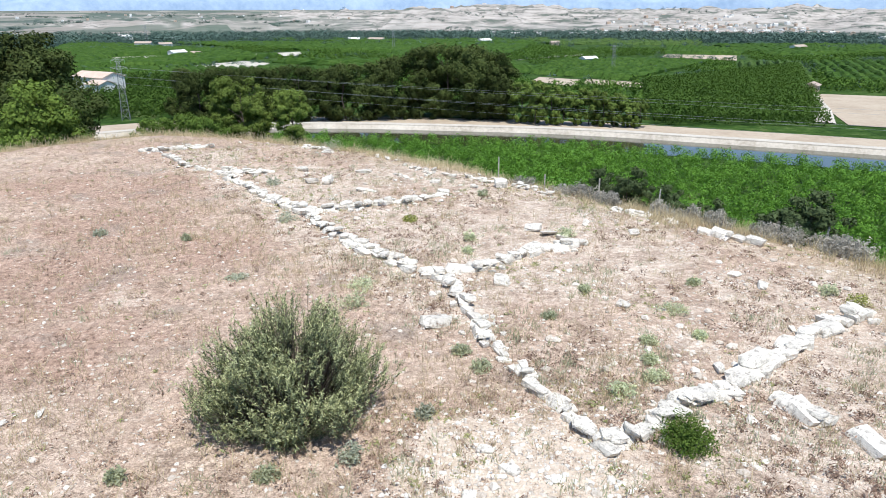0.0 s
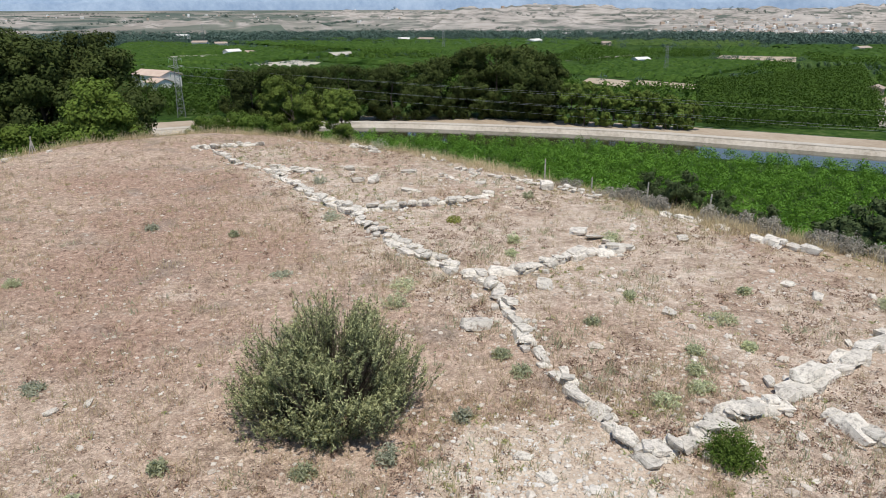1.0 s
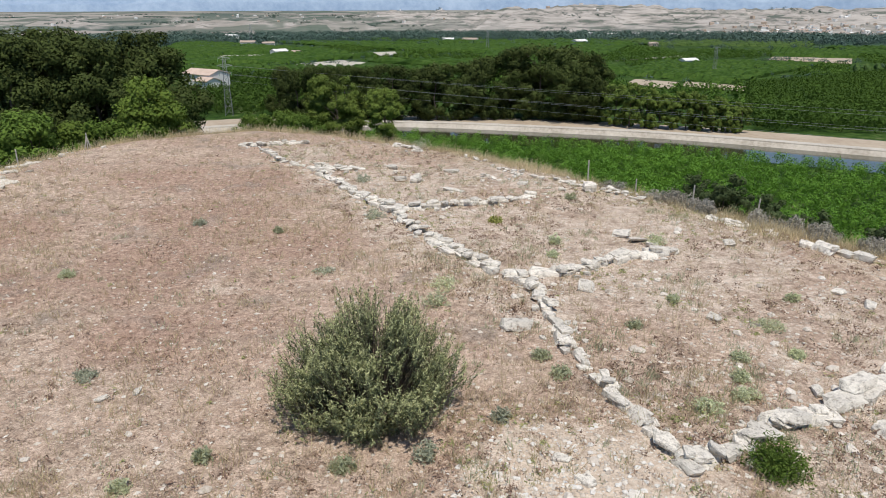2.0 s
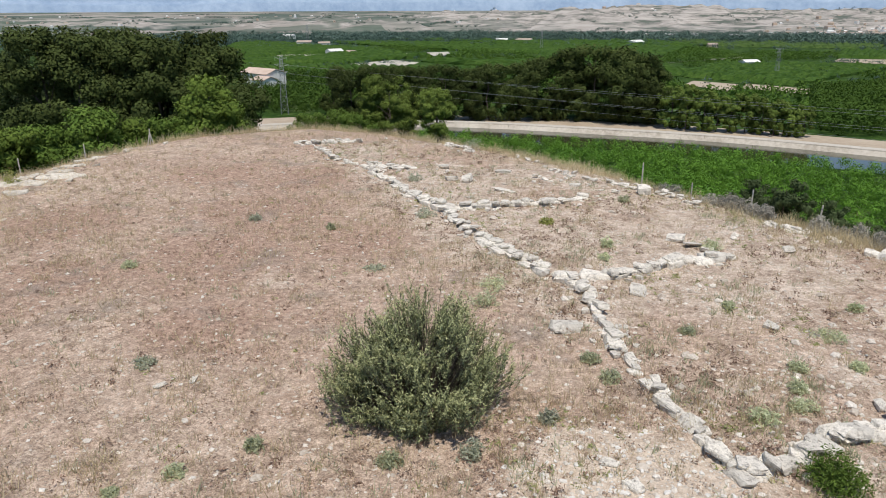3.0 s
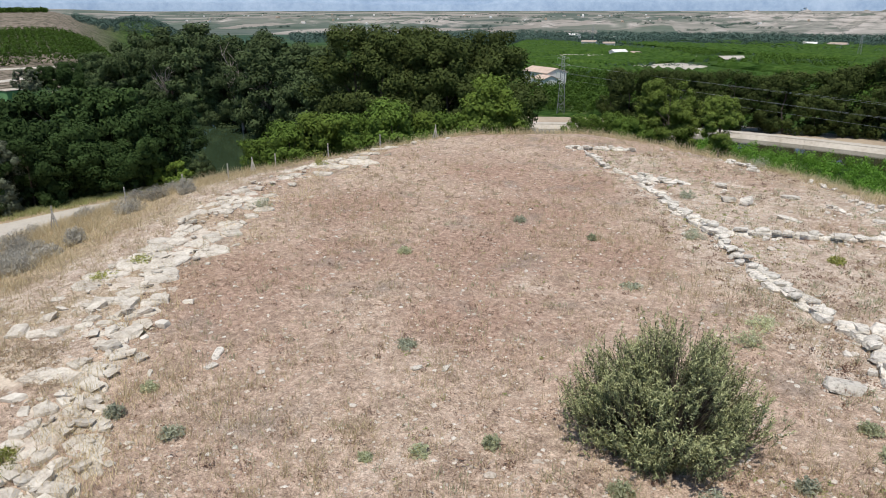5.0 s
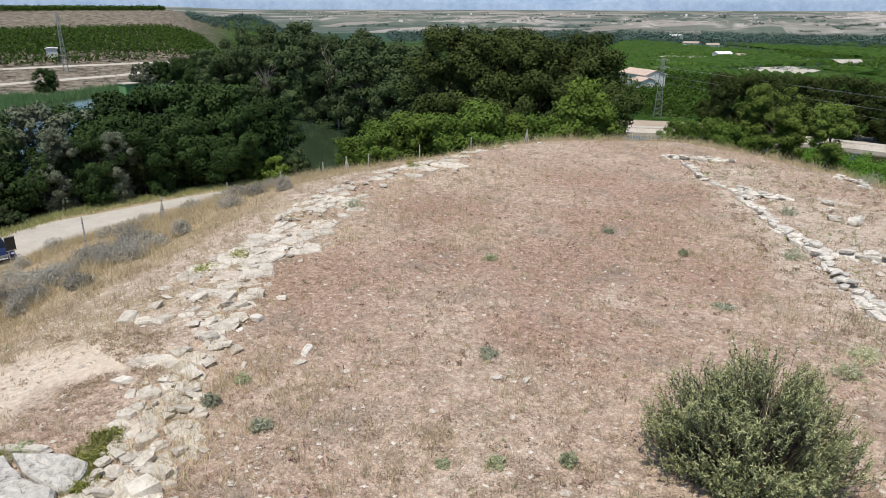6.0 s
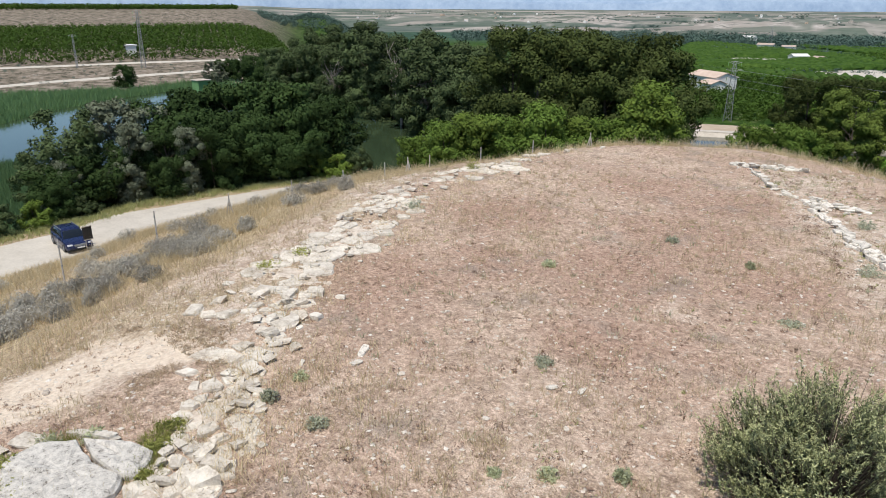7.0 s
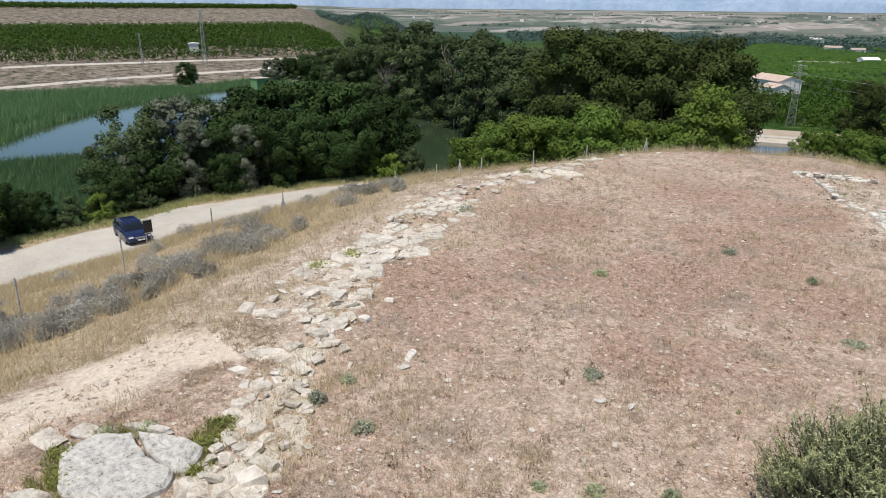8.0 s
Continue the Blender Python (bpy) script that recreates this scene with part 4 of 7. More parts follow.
def belt(name, az0, az1, r0, r1, n, high, seed, label, line=0):
    """A far belt of river trees: many uneven leafy mounds, in lines of the given length if any."""
    rng = np.random.default_rng(seed)
    az, r = rng.uniform(az0, az1, n), rng.uniform(r0, r1, n)
    if line:
        k = max(1, n // line)
        slant = rng.uniform(-6, 6, k)
        pick, along_ = np.arange(n) % k, rng.uniform(-0.5, 0.5, n)
        az, r = az[pick] + along_ * line * high * 60 / r[pick], r[pick] + along_ * slant[pick] * high
    C = np.stack([-np.sin(np.radians(az)) * r, np.cos(np.radians(az)) * r], -1)
    R = high * (0.55 + 0.6 * rng.random(n))
    z = land(C[:, 0], C[:, 1])[0] + R * 0.5
    V, F, N = leaves(rng, np.c_[C, z], R, np.full(n, 56), high * 0.20, high * 0.19, 0.7, 0.6)
    return tagged(leaf_mesh(name, V, F, N, M["woods"]), label, "woods", kind="stuff")


def patchwork(seed):
    """Orchard blocks of rows, with lanes between them, over the rest of the valley floor."""
    rng = np.random.default_rng(seed)
    taken = [q for q, *_ in FIELDS] + [q for q, *_ in BARE] + LEAFY
    C = []
    for i in range(-9, 9):
        for j in range(1, 10):
            ox, oy, w, l = i * 66 + rng.uniform(-6, 6), 110 + j * 58, 58 + rng.uniform(-4, 3), 50 + rng.uniform(-4, 3)
            if rng.random() < 0.10:
                continue
            turn, gap, along_ = rng.choice([0.25, 0.25, 1.82]) + rng.normal() * 0.05, rng.uniform(4.6, 6.4), rng.uniform(2.8, 3.6)
            u, v = np.meshgrid(np.arange(-60, 60, gap), np.arange(-60, 60, along_))
            x, y = u * math.cos(turn) - v * math.sin(turn), u * math.sin(turn) + v * math.cos(turn)
            ok = (np.abs(x) < w / 2) & (np.abs(y) < l / 2) & (rng.random(x.shape) > 0.03)
            C.append(np.stack([x[ok] + ox, y[ok] + oy], -1) + rng.normal(size=(ok.sum(), 2)) * 0.3)
    P = np.vstack(C)
    r, az = np.hypot(P[:, 0], P[:, 1]), np.degrees(np.arctan2(-P[:, 0], P[:, 1]))
    ok = (az > -41) & (az < 28) & (r > 178) & (r < 620)
    for k, q in enumerate(taken):
        ok &= ~inside(P, q, 1.3 if len(FIELDS) <= k < len(FIELDS) + len(BARE) else 1.04)
    ok &= np.hypot(P[:, 0] + 106, (P[:, 1] - 214) * 0.8) > 14
    P, r = P[ok], r[ok]
    z = land(P[:, 0], P[:, 1])[0] + 1.2
    V, F, N = leaves(rng, np.c_[P, z], 1.5 + 0.5 * rng.random(len(P)), np.where(r < 330, 38, 22), 0.78, 0.55, 0.9, 0.5)
    return tagged(leaf_mesh("orchard_trees", V, F, N, M["orchard_far"]), "patchwork of green orchard rows across the valley", "orchard", kind="stuff")


patchwork(86)
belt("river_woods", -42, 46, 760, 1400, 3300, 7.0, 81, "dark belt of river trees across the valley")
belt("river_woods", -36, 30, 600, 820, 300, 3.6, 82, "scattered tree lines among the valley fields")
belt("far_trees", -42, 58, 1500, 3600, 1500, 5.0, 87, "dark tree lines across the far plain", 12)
belt("hedgerows", -40, 27, 270, 640, 420, 1.7, 88, "dark hedgerows between the valley fields", 14)
belt("field_trees", -40, 27, 250, 620, 110, 2.0, 84, "single trees between the valley fields")
belt("hill_woods", 53.0, 61.0, 520, 780, 520, 3.6, 83, "woods on the shoulder of the far hill")

belt("bank_scrub", 58, 97, 206, 256, 130, 0.7, 85, "low scrub on the dry bank above the pond")


# ---- stones ----
def block_stone(seed, chips=3, square=1.0):
    """A worn limestone block, one unit long: a blunt, dented box with chipped corners."""
    rng = np.random.default_rng(seed)
    bm = bmesh.new()
    bmesh.ops.create_cube(bm, size=2)
    bmesh.ops.subdivide_edges(bm, edges=bm.edges[:], cuts=2, use_grid_fill=True)
    skew = rng.normal(size=(3, 3)) * 0.10 * square + np.eye(3)
    ends = rng.uniform(0.75, 1.1, 2)
    for v in bm.verts:
        p = np.array(v.co)
        p = p * (1 - 0.17) + p / np.linalg.norm(p) * 1.25 * 0.17
        p[1:] *= ends[0] + (ends[1] - ends[0]) * (p[0] + 1) / 2
        p = skew @ p + rng.normal(size=3) * 0.045
        v.co = (p[0] * 0.47, p[1] * 0.35, p[2] * 0.26)
    for _ in range(chips):
        d = Vector(rng.normal(size=3) * [1, 1, 0.7]).normalized()
        far = max(v.co.dot(d) for v in bm.verts)
        at = far * rng.uniform(0.72, 0.88)
        for v in bm.verts:
            over = v.co.dot(d) - at
            if over > 0:
                v.co -= d * over * 0.9
    me = bpy.data.meshes.new("stone")
    bm.to_mesh(me)
    bm.free()
    return me


STONES = [block_stone(100 + i, 2 + i % 4, 0.8 + 0.5 * (i % 3)) for i in range(20)]
BROKEN = [me.copy() for me in STONES]
for me in STONES:
    me.materials.append(M["limestone"])
for me in BROKEN:
    me.materials.append(M["bedrock"])


M["weathered_slab"] = grain_material("weathered_slab", [(0.37, (0.15, 0.135, 0.115)), (0.44, (0.42, 0.39, 0.345)), (0.54, (0.58, 0.54, 0.475)), (0.70, (0.72, 0.68, 0.61))], 9.0, 40, 0.92, 0.9, 0.03, space="World")
lay = random.Random(17)


def stone(parent, x, y, z, length, wide, high, turn, tilt=0.15, me=None, name="stone"):
    ob = new(name, me or lay.choice(STONES))
    ob.parent = parent
    ob.matrix_basis = Matrix.LocRotScale((x, y, z), Euler((lay.gauss(0, tilt), lay.gauss(0, tilt), turn)), (length, wide / 0.72, high / 0.6))
    return ob


def stone_wall(pts, label, size=0.42, courses=1.5, width=0.35, gaps=0.0, group="ruined walls"):
    """A ruined dry-stone footing: stones laid along the line, some on top of others."""
    root = tagged(new("stone_wall"), label, "stone wall", group)
    size *= 0.72
    width *= 0.78
    P = np.array(pts, float)
    s = np.r_[0, np.cumsum(np.hypot(*np.diff(P, axis=0).T))]
    t = 0.0
    while t < s[-1]:
        length = size * lay.uniform(0.5, 1.35)
        x, y = np.interp(t + length / 2, s, P[:, 0]), np.interp(t + length / 2, s, P[:, 1])
        x2, y2 = np.interp(t + length / 2 + 0.3, s, P[:, 0]), np.interp(t + length / 2 + 0.3, s, P[:, 1])
        turn = math.atan2(y2 - y, x2 - x) if (x2 != x or y2 != y) else 0.0
        nx, ny = -math.sin(turn), math.cos(turn)
        if lay.random() >= gaps:
            z = hz(x, y)
            high = size * lay.uniform(0.34, 0.58)
            wide = min(width, size * 0.85)
            o = lay.gauss(0, 0.05) + lay.gauss(0, 0.4) * (width - wide)
            stone(root, x + nx * o, y + ny * o, z + high * 0.26, length * 1.14, wide * lay.uniform(0.7, 1.15), high, turn + lay.gauss(0, 0.16), 0.07)
            if lay.random() < courses - 0.9:
                h2 = high * lay.uniform(0.45, 0.75)
                stone(root, x + lay.gauss(0, 0.06), y + lay.gauss(0, 0.06), z + high * 0.66 + h2 * 0.3, length * lay.uniform(0.6, 1.0), wide * lay.uniform(0.6, 0.95), h2, turn + lay.gauss(0, 0.3), 0.09)
            for _ in range(lay.choice((0, 0, 1, 1, 2))):
                side = lay.choice((-1, 1)) * (width * 0.62 + abs(lay.gauss(0, 0.12)))
                l3 = length * lay.uniform(0.22, 0.6)
                h3 = l3 * lay.uniform(0.35, 0.6)
                stone(root, x + nx * side, y + ny * side, z + h3 * 0.2, l3, l3 * lay.uniform(0.5, 0.9), h3, lay.uniform(0, 6.28), 0.12)
        t += length * 0.92
    return root


stone_wall([(-0.3, 14.0), (0.2, 13.4), (0.5, 12.0), (0.8, 10.9)], "ruined footing of pale limestone blocks on the hilltop", 0.46, 1.75, 0.42)
stone_wall([(0.8, 10.8), (1.0, 10.1)], "short gap of small pale stones in the ruined wall", 0.28, 1.0, 0.26)
stone_wall([(1.15, 9.8), (1.6, 8.75), (2.2, 7.65)], "ruined footing of pale limestone blocks near the corner", 0.40, 1.3, 0.30)
stone_wall([(2.2, 7.65), (2.75, 8.05), (3.5, 8.75), (4.5, 9.25)], "low wall of grey and white limestone blocks", 0.46, 1.55, 0.40)
stone_wall([(4.5, 9.25), (5.7, 10.3), (6.3, 10.9), (7.0, 11.4), (7.9, 11.9)], "low wall of large grey limestone boulders", 0.60, 1.3, 0.48)
stone_wall([(-3.8, 18.6), (-3.0, 17.1), (-2.0, 15.7), (-1.1, 14.6), (-0.3, 14.0)], "ruined footing of pale limestone blocks on the hilltop", 0.44, 1.8, 0.55)
stone_wall([(-2.3, 15.9), (-1.5, 15.4), (-1.0, 15.0)], "second row of pale limestone blocks beside the ruined wall", 0.44, 1.3, 0.40)
stone_wall([(-7.4, 23.3), (-6.0, 21.4), (-5.2, 20.1), (-4.5, 19.2), (-3.8, 18.6)], "ruined footing of small pale stones", 0.42, 1.25, 0.45)
stone_wall([(-5.3, 20.0), (-4.2, 19.3), (-3.7, 18.8)], "row of larger pale blocks in the ruined wall", 0.55, 1.4, 0.42)
stone_wall([(-11.0, 27.0), (-9.6, 25.2), (-8.4, 24.3), (-7.2, 23.3)], "scattered footing of pale stones on the far hilltop", 0.40, 1.2, 0.4, 0.15)
stone_wall([(-12.2, 27.6), (-11.4, 27.6), (-10.6, 28.2), (-9.6, 28.6)], "low pile of pale stones at the far wall end", 0.42, 1.7, 0.6)
stone_wall([(-7.9, 24.4), (-6.9, 23.8), (-6.2, 24.0)], "small heap of grey limestone blocks", 0.42, 1.8, 0.55)
stone_wall([(0.2, 14.2), (0.8, 14.35), (1.7, 15.1), (2.5, 15.55), (3.3, 15.9)], "ruined cross wall of grey limestone slabs", 0.48, 1.6, 0.40)
stone_wall([(-3.8, 18.65), (-2.9, 19.1), (-2.2, 19.45), (-1.4, 19.7), (-0.7, 19.95)], "ruined cross wall of grey limestone slabs", 0.46, 1.7, 0.38)
stone_wall([(-1.2, 20.3), (-0.6, 20.1), (0.0, 20.6)], "small heap of limestone at the cross wall end", 0.42, 1.5, 0.4)
stone_wall([(4.9, 8.9), (5.3, 8.4), (5.6, 7.9), (5.9, 7.3), (6.4, 6.6)], "tumbled row of grey limestone boulders", 0.48, 1.2, 0.40, 0.1)
stone_wall([(-2.6, 27.0), (-1.6, 25.4), (-0.5, 23.6), (0.6, 22.9)], "tumbled pale stones along the hill edge", 0.30, 1.3, 1.0, 0.4)
stone_wall([(0.8, 23.2), (1.6, 22.6), (2.6, 21.9), (3.4, 21.4)], "tumbled pale stones along the hill edge", 0.30, 1.5, 1.0, 0.3)
stone_wall([(-1.6, 23.3), (-0.8, 22.6), (0.2, 22.0), (1.0, 21.6)], "tumbled pale stones on the hilltop", 0.30, 1.2, 0.9, 0.5)
stone_wall([(5.0, 19.6), (5.7, 18.9), (6.5, 18.3)], "tumbled pale stones along the hill edge", 0.34, 1.5, 0.8, 0.1)
stone_wall([(6.7, 17.1), (7.1, 16.6), (7.7, 16.0)], "half-buried pale slabs on the hill edge", 0.6, 1.0, 0.45)
stone_wall([(-5.8, 29.0), (-5.0, 28.4), (-4.6, 27.5)], "small cairn of white stones at the hill tip", 0.36, 2.0, 0.7)

# single stones lying on the hilltop
for x, y, l, w, h in [(-0.15, 11.55, 0.5, 0.36, 0.22), (2.35, 17.2, 0.75, 0.5, 0.16), (2.7, 16.7, 0.6, 0.5, 0.16), (3.0, 16.4, 0.5, 0.4, 0.14), (1.25, 13.6, 0.55, 0.4, 0.15), (6.3, 13.9, 0.4, 0.3, 0.12), (6.6, 13.2, 0.45, 0.3, 0.14),
                      (5.5, 19.0, 0.6, 0.4, 0.12), (4.9, 16.9, 0.7, 0.35, 0.10), (-4.4, 22.6, 0.8, 0.55, 0.2), (-3.8, 22.2, 0.6, 0.5, 0.35), (-5.0, 24.3, 0.7, 0.5, 0.18), (-2.4, 21.2, 0.9, 0.4, 0.1), (-2.8, 23.9, 0.7, 0.5, 0.15), (3.5, 12.3, 0.4, 0.3, 0.1),
                      (1.9, 21.9, 0.7, 0.5, 0.4), (-6.2, 8.3, 0.35, 0.16, 0.06), (-5.8, 8.55, 0.3, 0.14, 0.05), (0.55, 7.6, 0.3, 0.2, 0.1), (0.85, 7.2, 0.35, 0.25, 0.1), (0.3, 6.7, 0.3, 0.25, 0.1), (-9.37, 6.7, 0.5, 0.2, 0.08), (-9.1, 6.35, 0.3, 0.2, 0.07)]:
    ob = tagged(new("loose_stone", lay.choice(STONES)), "pale limestone block lying loose on dry soil", "stone", "loose stones")
    ob.matrix_basis = Matrix.LocRotScale((x, y, hz(x, y) + h * 0.3), Euler((lay.gauss(0, 0.1), lay.gauss(0, 0.1), lay.uniform(0, 6.28))), (l * 0.72, w * 0.72 / 0.72, h * 0.8 / 0.6))


# ---- limestone ledge along the western edge ----
M["rock_bed"] = grain_material("crumbled_rock", [(0.33, (0.22, 0.165, 0.12)), (0.43, (0.43, 0.35, 0.27)), (0.53, (0.60, 0.515, 0.42)), (0.68, (0.74, 0.665, 0.565))], 2.2, 16, 0.95, 0.9, 0.04, space="World")


def clip(poly, p, n):
    """The part of a polygon on the inner side of a line."""
    out = []
    for a, b in zip(poly, poly[1:] + poly[:1]):
        da, db = (a[0] - p[0]) * n[0] + (a[1] - p[1]) * n[1], (b[0] - p[0]) * n[0] + (b[1] - p[1]) * n[1]
        if da <= 0:
            out.append(a)
        if da * db < 0:
            f = da / (da - db)
            out.append((a[0] + (b[0] - a[0]) * f, a[1] + (b[1] - a[1]) * f))
    return out


def plate(parent, poly, rise, gap, material, rng, grain=0.13, fall=0.30):
    """One slab of bedrock: a ragged outline, broken sides and an uneven, slightly tilted top."""
    cx, cy = sum(p[0] for p in poly) / len(poly), sum(p[1] for p in poly) / len(poly)
    ring = []
    for a, b in zip(poly, poly[1:] + poly[:1]):
        l = math.hypot(b[0] - a[0], b[1] - a[1])
        k = max(1, min(6, int(l / grain)))
        for i in range(k):
            f = i / k
            x, y = a[0] + (b[0] - a[0]) * f, a[1] + (b[1] - a[1]) * f
            d = math.hypot(x - cx, y - cy) + 1e-6
            pull = 1 - (gap + abs(rng.gauss(0, gap * 0.8))) / d if i else 1 - (gap * 1.6 + 0.02) / d
            ring.append((cx + (x - cx) * max(pull, 0.4) + rng.gauss(0, grain * 0.09), cy + (y - cy) * max(pull, 0.4) + rng.gauss(0, grain * 0.09)))
    e = 0.25
    z0 = hz(cx, cy)
    tx, ty = (hz(cx + e, cy) - z0) / e + rng.gauss(0, 0.03), (hz(cx, cy + e) - z0) / e + rng.gauss(0, 0.03)
    bm = bmesh.new()
    rings = []
    for k, low, rough in ((1.03, -fall, 0.0), (1.0, -0.035, 0.012), (0.93, 0.0, 0.010), (0.55, 0.008, 0.016)):
        rings.append([bm.verts.new(((x - cx) * k, (y - cy) * k, rise + low + ((x - cx) * tx + (y - cy) * ty) * k + rng.gauss(0, rough))) for x, y in ring])
    for p, q in zip(rings, rings[1:]):
        for i in range(len(ring)):
            j = (i + 1) % len(ring)
            bm.faces.new((p[i], p[j], q[j], q[i]))
    top = bm.verts.new((0, 0, rise + 0.012 + rng.gauss(0, 0.012)))
    for i in range(len(ring)):
        bm.faces.new((rings[-1][i], rings[-1][(i + 1) % len(ring)], top))
    bmesh.ops.recalc_face_normals(bm, faces=bm.faces)
    ob = part("slab", bm, material, parent)
    ob.matrix_basis = Matrix.Translation((cx, cy, z0))
    return ob


LEDGE_OUT = [(-8.2, 1.9), (-8.9, 2.75), (-10.2, 3.8), (-10.75, 4.7), (-11.7, 5.75), (-13.6, 6.5), (-15.1, 7.3), (-15.2, 8.8), (-16.6, 11.0), (-17.5, 12.3), (-18.7, 14.9), (-19.3, 17.7), (-19.8, 21.5), (-19.2, 26.0)]
LEDGE_IN = [(-7.4, 2.95), (-8.3, 3.85), (-9.4, 4.6), (-10.2, 5.4), (-11.5, 6.85), (-12.6, 8.1), (-13.6, 9.3), (-13.9, 10.8), (-15.1, 12.0), (-16.1, 14.7), (-17.0, 16.1), (-17.7, 18.9), (-18.4, 22.5), (-18.0, 27.2)]
PIECE = [0.5, 0.48, 0.40, 0.36, 0.42, 0.42, 1.0, 0.95, 0.5, 0.6, 0.75, 0.85, 0.95, 0.95]
BARED = [0.95, 0.92, 0.80, 0.80, 0.72, 0.62, 0.92, 0.90, 0.55, 0.72, 0.62, 0.45, 0.40, 0.30]


def ledge():
    root = tagged(new("rock_outcrop"), "broken ledge of pale bedrock slabs along the hill edge", "rock")
    rng = random.Random(61)
    A, B = np.array(LEDGE_OUT), np.array(LEDGE_IN)
    k = np.arange(len(A))
    sites = []
    for _ in range(6000):
        u, v = rng.uniform(0, len(A) - 1), rng.uniform(-0.35, 1.35)
        a, b = [np.interp(u, k, A[:, i]) for i in (0, 1)], [np.interp(u, k, B[:, i]) for i in (0, 1)]
        x, y = a[0] + (b[0] - a[0]) * v, a[1] + (b[1] - a[1]) * v
        gap = float(np.interp(u, k, PIECE)) * rng.choice((0.45, 0.7, 1.0, 1.5))
        if all((x - q[0]) ** 2 + (y - q[1]) ** 2 > (0.5 * (gap + q[2])) ** 2 for q in sites):
            bare = 0.0 <= v <= 1.0 and rng.random() < float(np.interp(u, k, BARED)) + 0.25 * (float(fbm(np.array([x * 0.9]), np.array([y * 0.9]), 3, 66)[0]) - 0.5)
            sites.append((x, y, gap, bare))
    for x, y, gap, bare in sites:
        if not bare:
            continue
        poly = [(x - gap * 1.2, y - gap * 1.2), (x + gap * 1.2, y - gap * 1.2), (x + gap * 1.2, y + gap * 1.2), (x - gap * 1.2, y + gap * 1.2)]
        for q in sites:
            dx, dy = q[0] - x, q[1] - y
            if 0 < dx * dx + dy * dy < (2.6 * gap) ** 2 + 1:
                poly = clip(poly, (x + dx / 2, y + dy / 2), (dx, dy))
        if len(poly) > 2:
            plate(root, poly, rng.uniform(0.012, 0.05) + 0.012 * gap, 0.004 + 0.02 * rng.random() ** 2, M["bedrock"], rng)
    # bare rock between the plates, ragged at its rim
    U, W = np.meshgrid(np.linspace(0, len(A) - 1, 260), np.linspace(-0.15, 1.15, 26), indexing="ij")
    px = np.interp(U, k, A[:, 0]) * (1 - W) + np.interp(U, k, B[:, 0]) * W
    py = np.interp(U, k, A[:, 1]) * (1 - W) + np.interp(U, k, B[:, 1]) * W
    rim = np.minimum(W + 0.15, 1.15 - W) * 3.0
    over = 0.20 * (fbm(px * 1.5, py * 1.5, 4, 67) - 0.50) + 0.08 * (fbm(px * 6, py * 6, 3, 68) - 0.5) - 0.022 - 0.035 * step(U, 8, 11)
    over = np.where(rim < 0.5, over - 0.10 * (0.5 - rim) / 0.5, over) * np.where(over > 0, 0.8, 1.0)
    pz = land(px.ravel(), py.ravel())[0].reshape(px.shape) + over
    idx = np.arange(px.size).reshape(px.shape)
    F = np.stack([idx[:-1, :-1], idx[1:, :-1], idx[1:, 1:], idx[:-1, 1:]], -1).reshape(-1, 4)
    under(link_mesh("rock_bed", np.stack([px, py, pz], -1).reshape(-1, 3), F[:, ::-1], M["rock_bed"]), root, "crumbling dusty rock between the slabs")
    # two flat weathered slabs with a crack between
    plate(root, [(-10.0, 0.94), (-10.22, 1.48), (-9.92, 1.93), (-9.2, 1.92), (-8.62, 2.12), (-8.35, 1.92), (-8.3, 1.5), (-9.0, 0.75)][::-1], 0.13, 0.01, M["weathered_slab"], rng, 0.16)
    plate(root, [(-9.88, 1.98), (-9.31, 2.50), (-8.96, 2.66), (-8.50, 2.33), (-8.60, 2.15), (-9.2, 1.95)], 0.12, 0.006, M["weathered_slab"], rng, 0.16)
    for x, y, l, w, h, turn in [(-10.65, 0.9, 0.45, 0.32, 0.1, 0.4), (-10.4, 1.45, 0.6, 0.4, 0.14, 0.7), (-9.95, 2.15, 0.95, 0.22, 0.2, 0.5), (-9.35, 0.45, 0.5, 0.35, 0.14, 0.3), (-10.85, 3.98, 0.32, 0.26, 0.15, 0.2), (-7.8, 2.85, 0.5, 0.3, 0.34, 1.2), (-8.05, 3.15, 0.5, 0.35, 0.25, 0.5),
                                (-11.35, 6.25, 0.55, 0.35, 0.26, 1.5), (-12.6, 7.1, 0.5, 0.35, 0.2, 2.1), (-13.1, 6.65, 0.5, 0.3, 0.16, 1.8), (-13.0, 5.4, 0.4, 0.3, 0.16, 1.0), (-12.75, 5.7, 0.35, 0.25, 0.14, 2.0), (-13.5, 5.3, 0.45, 0.3, 0.18, 2.4), (-13.6, 5.9, 0.4, 0.3, 0.15, 0.8), (-12.3, 7.6, 0.45, 0.35, 0.22, 0.4), (-12.0, 7.0, 0.4, 0.3, 0.2, 1.0), (-11.2, 6.9, 0.35, 0.3, 0.2, 2.0)]:
        stone(root, x, y, hz(x, y) + h * 0.2, l * 0.85, w * 0.85, h * 0.8, turn, 0.08, me=lay.choice(BROKEN))
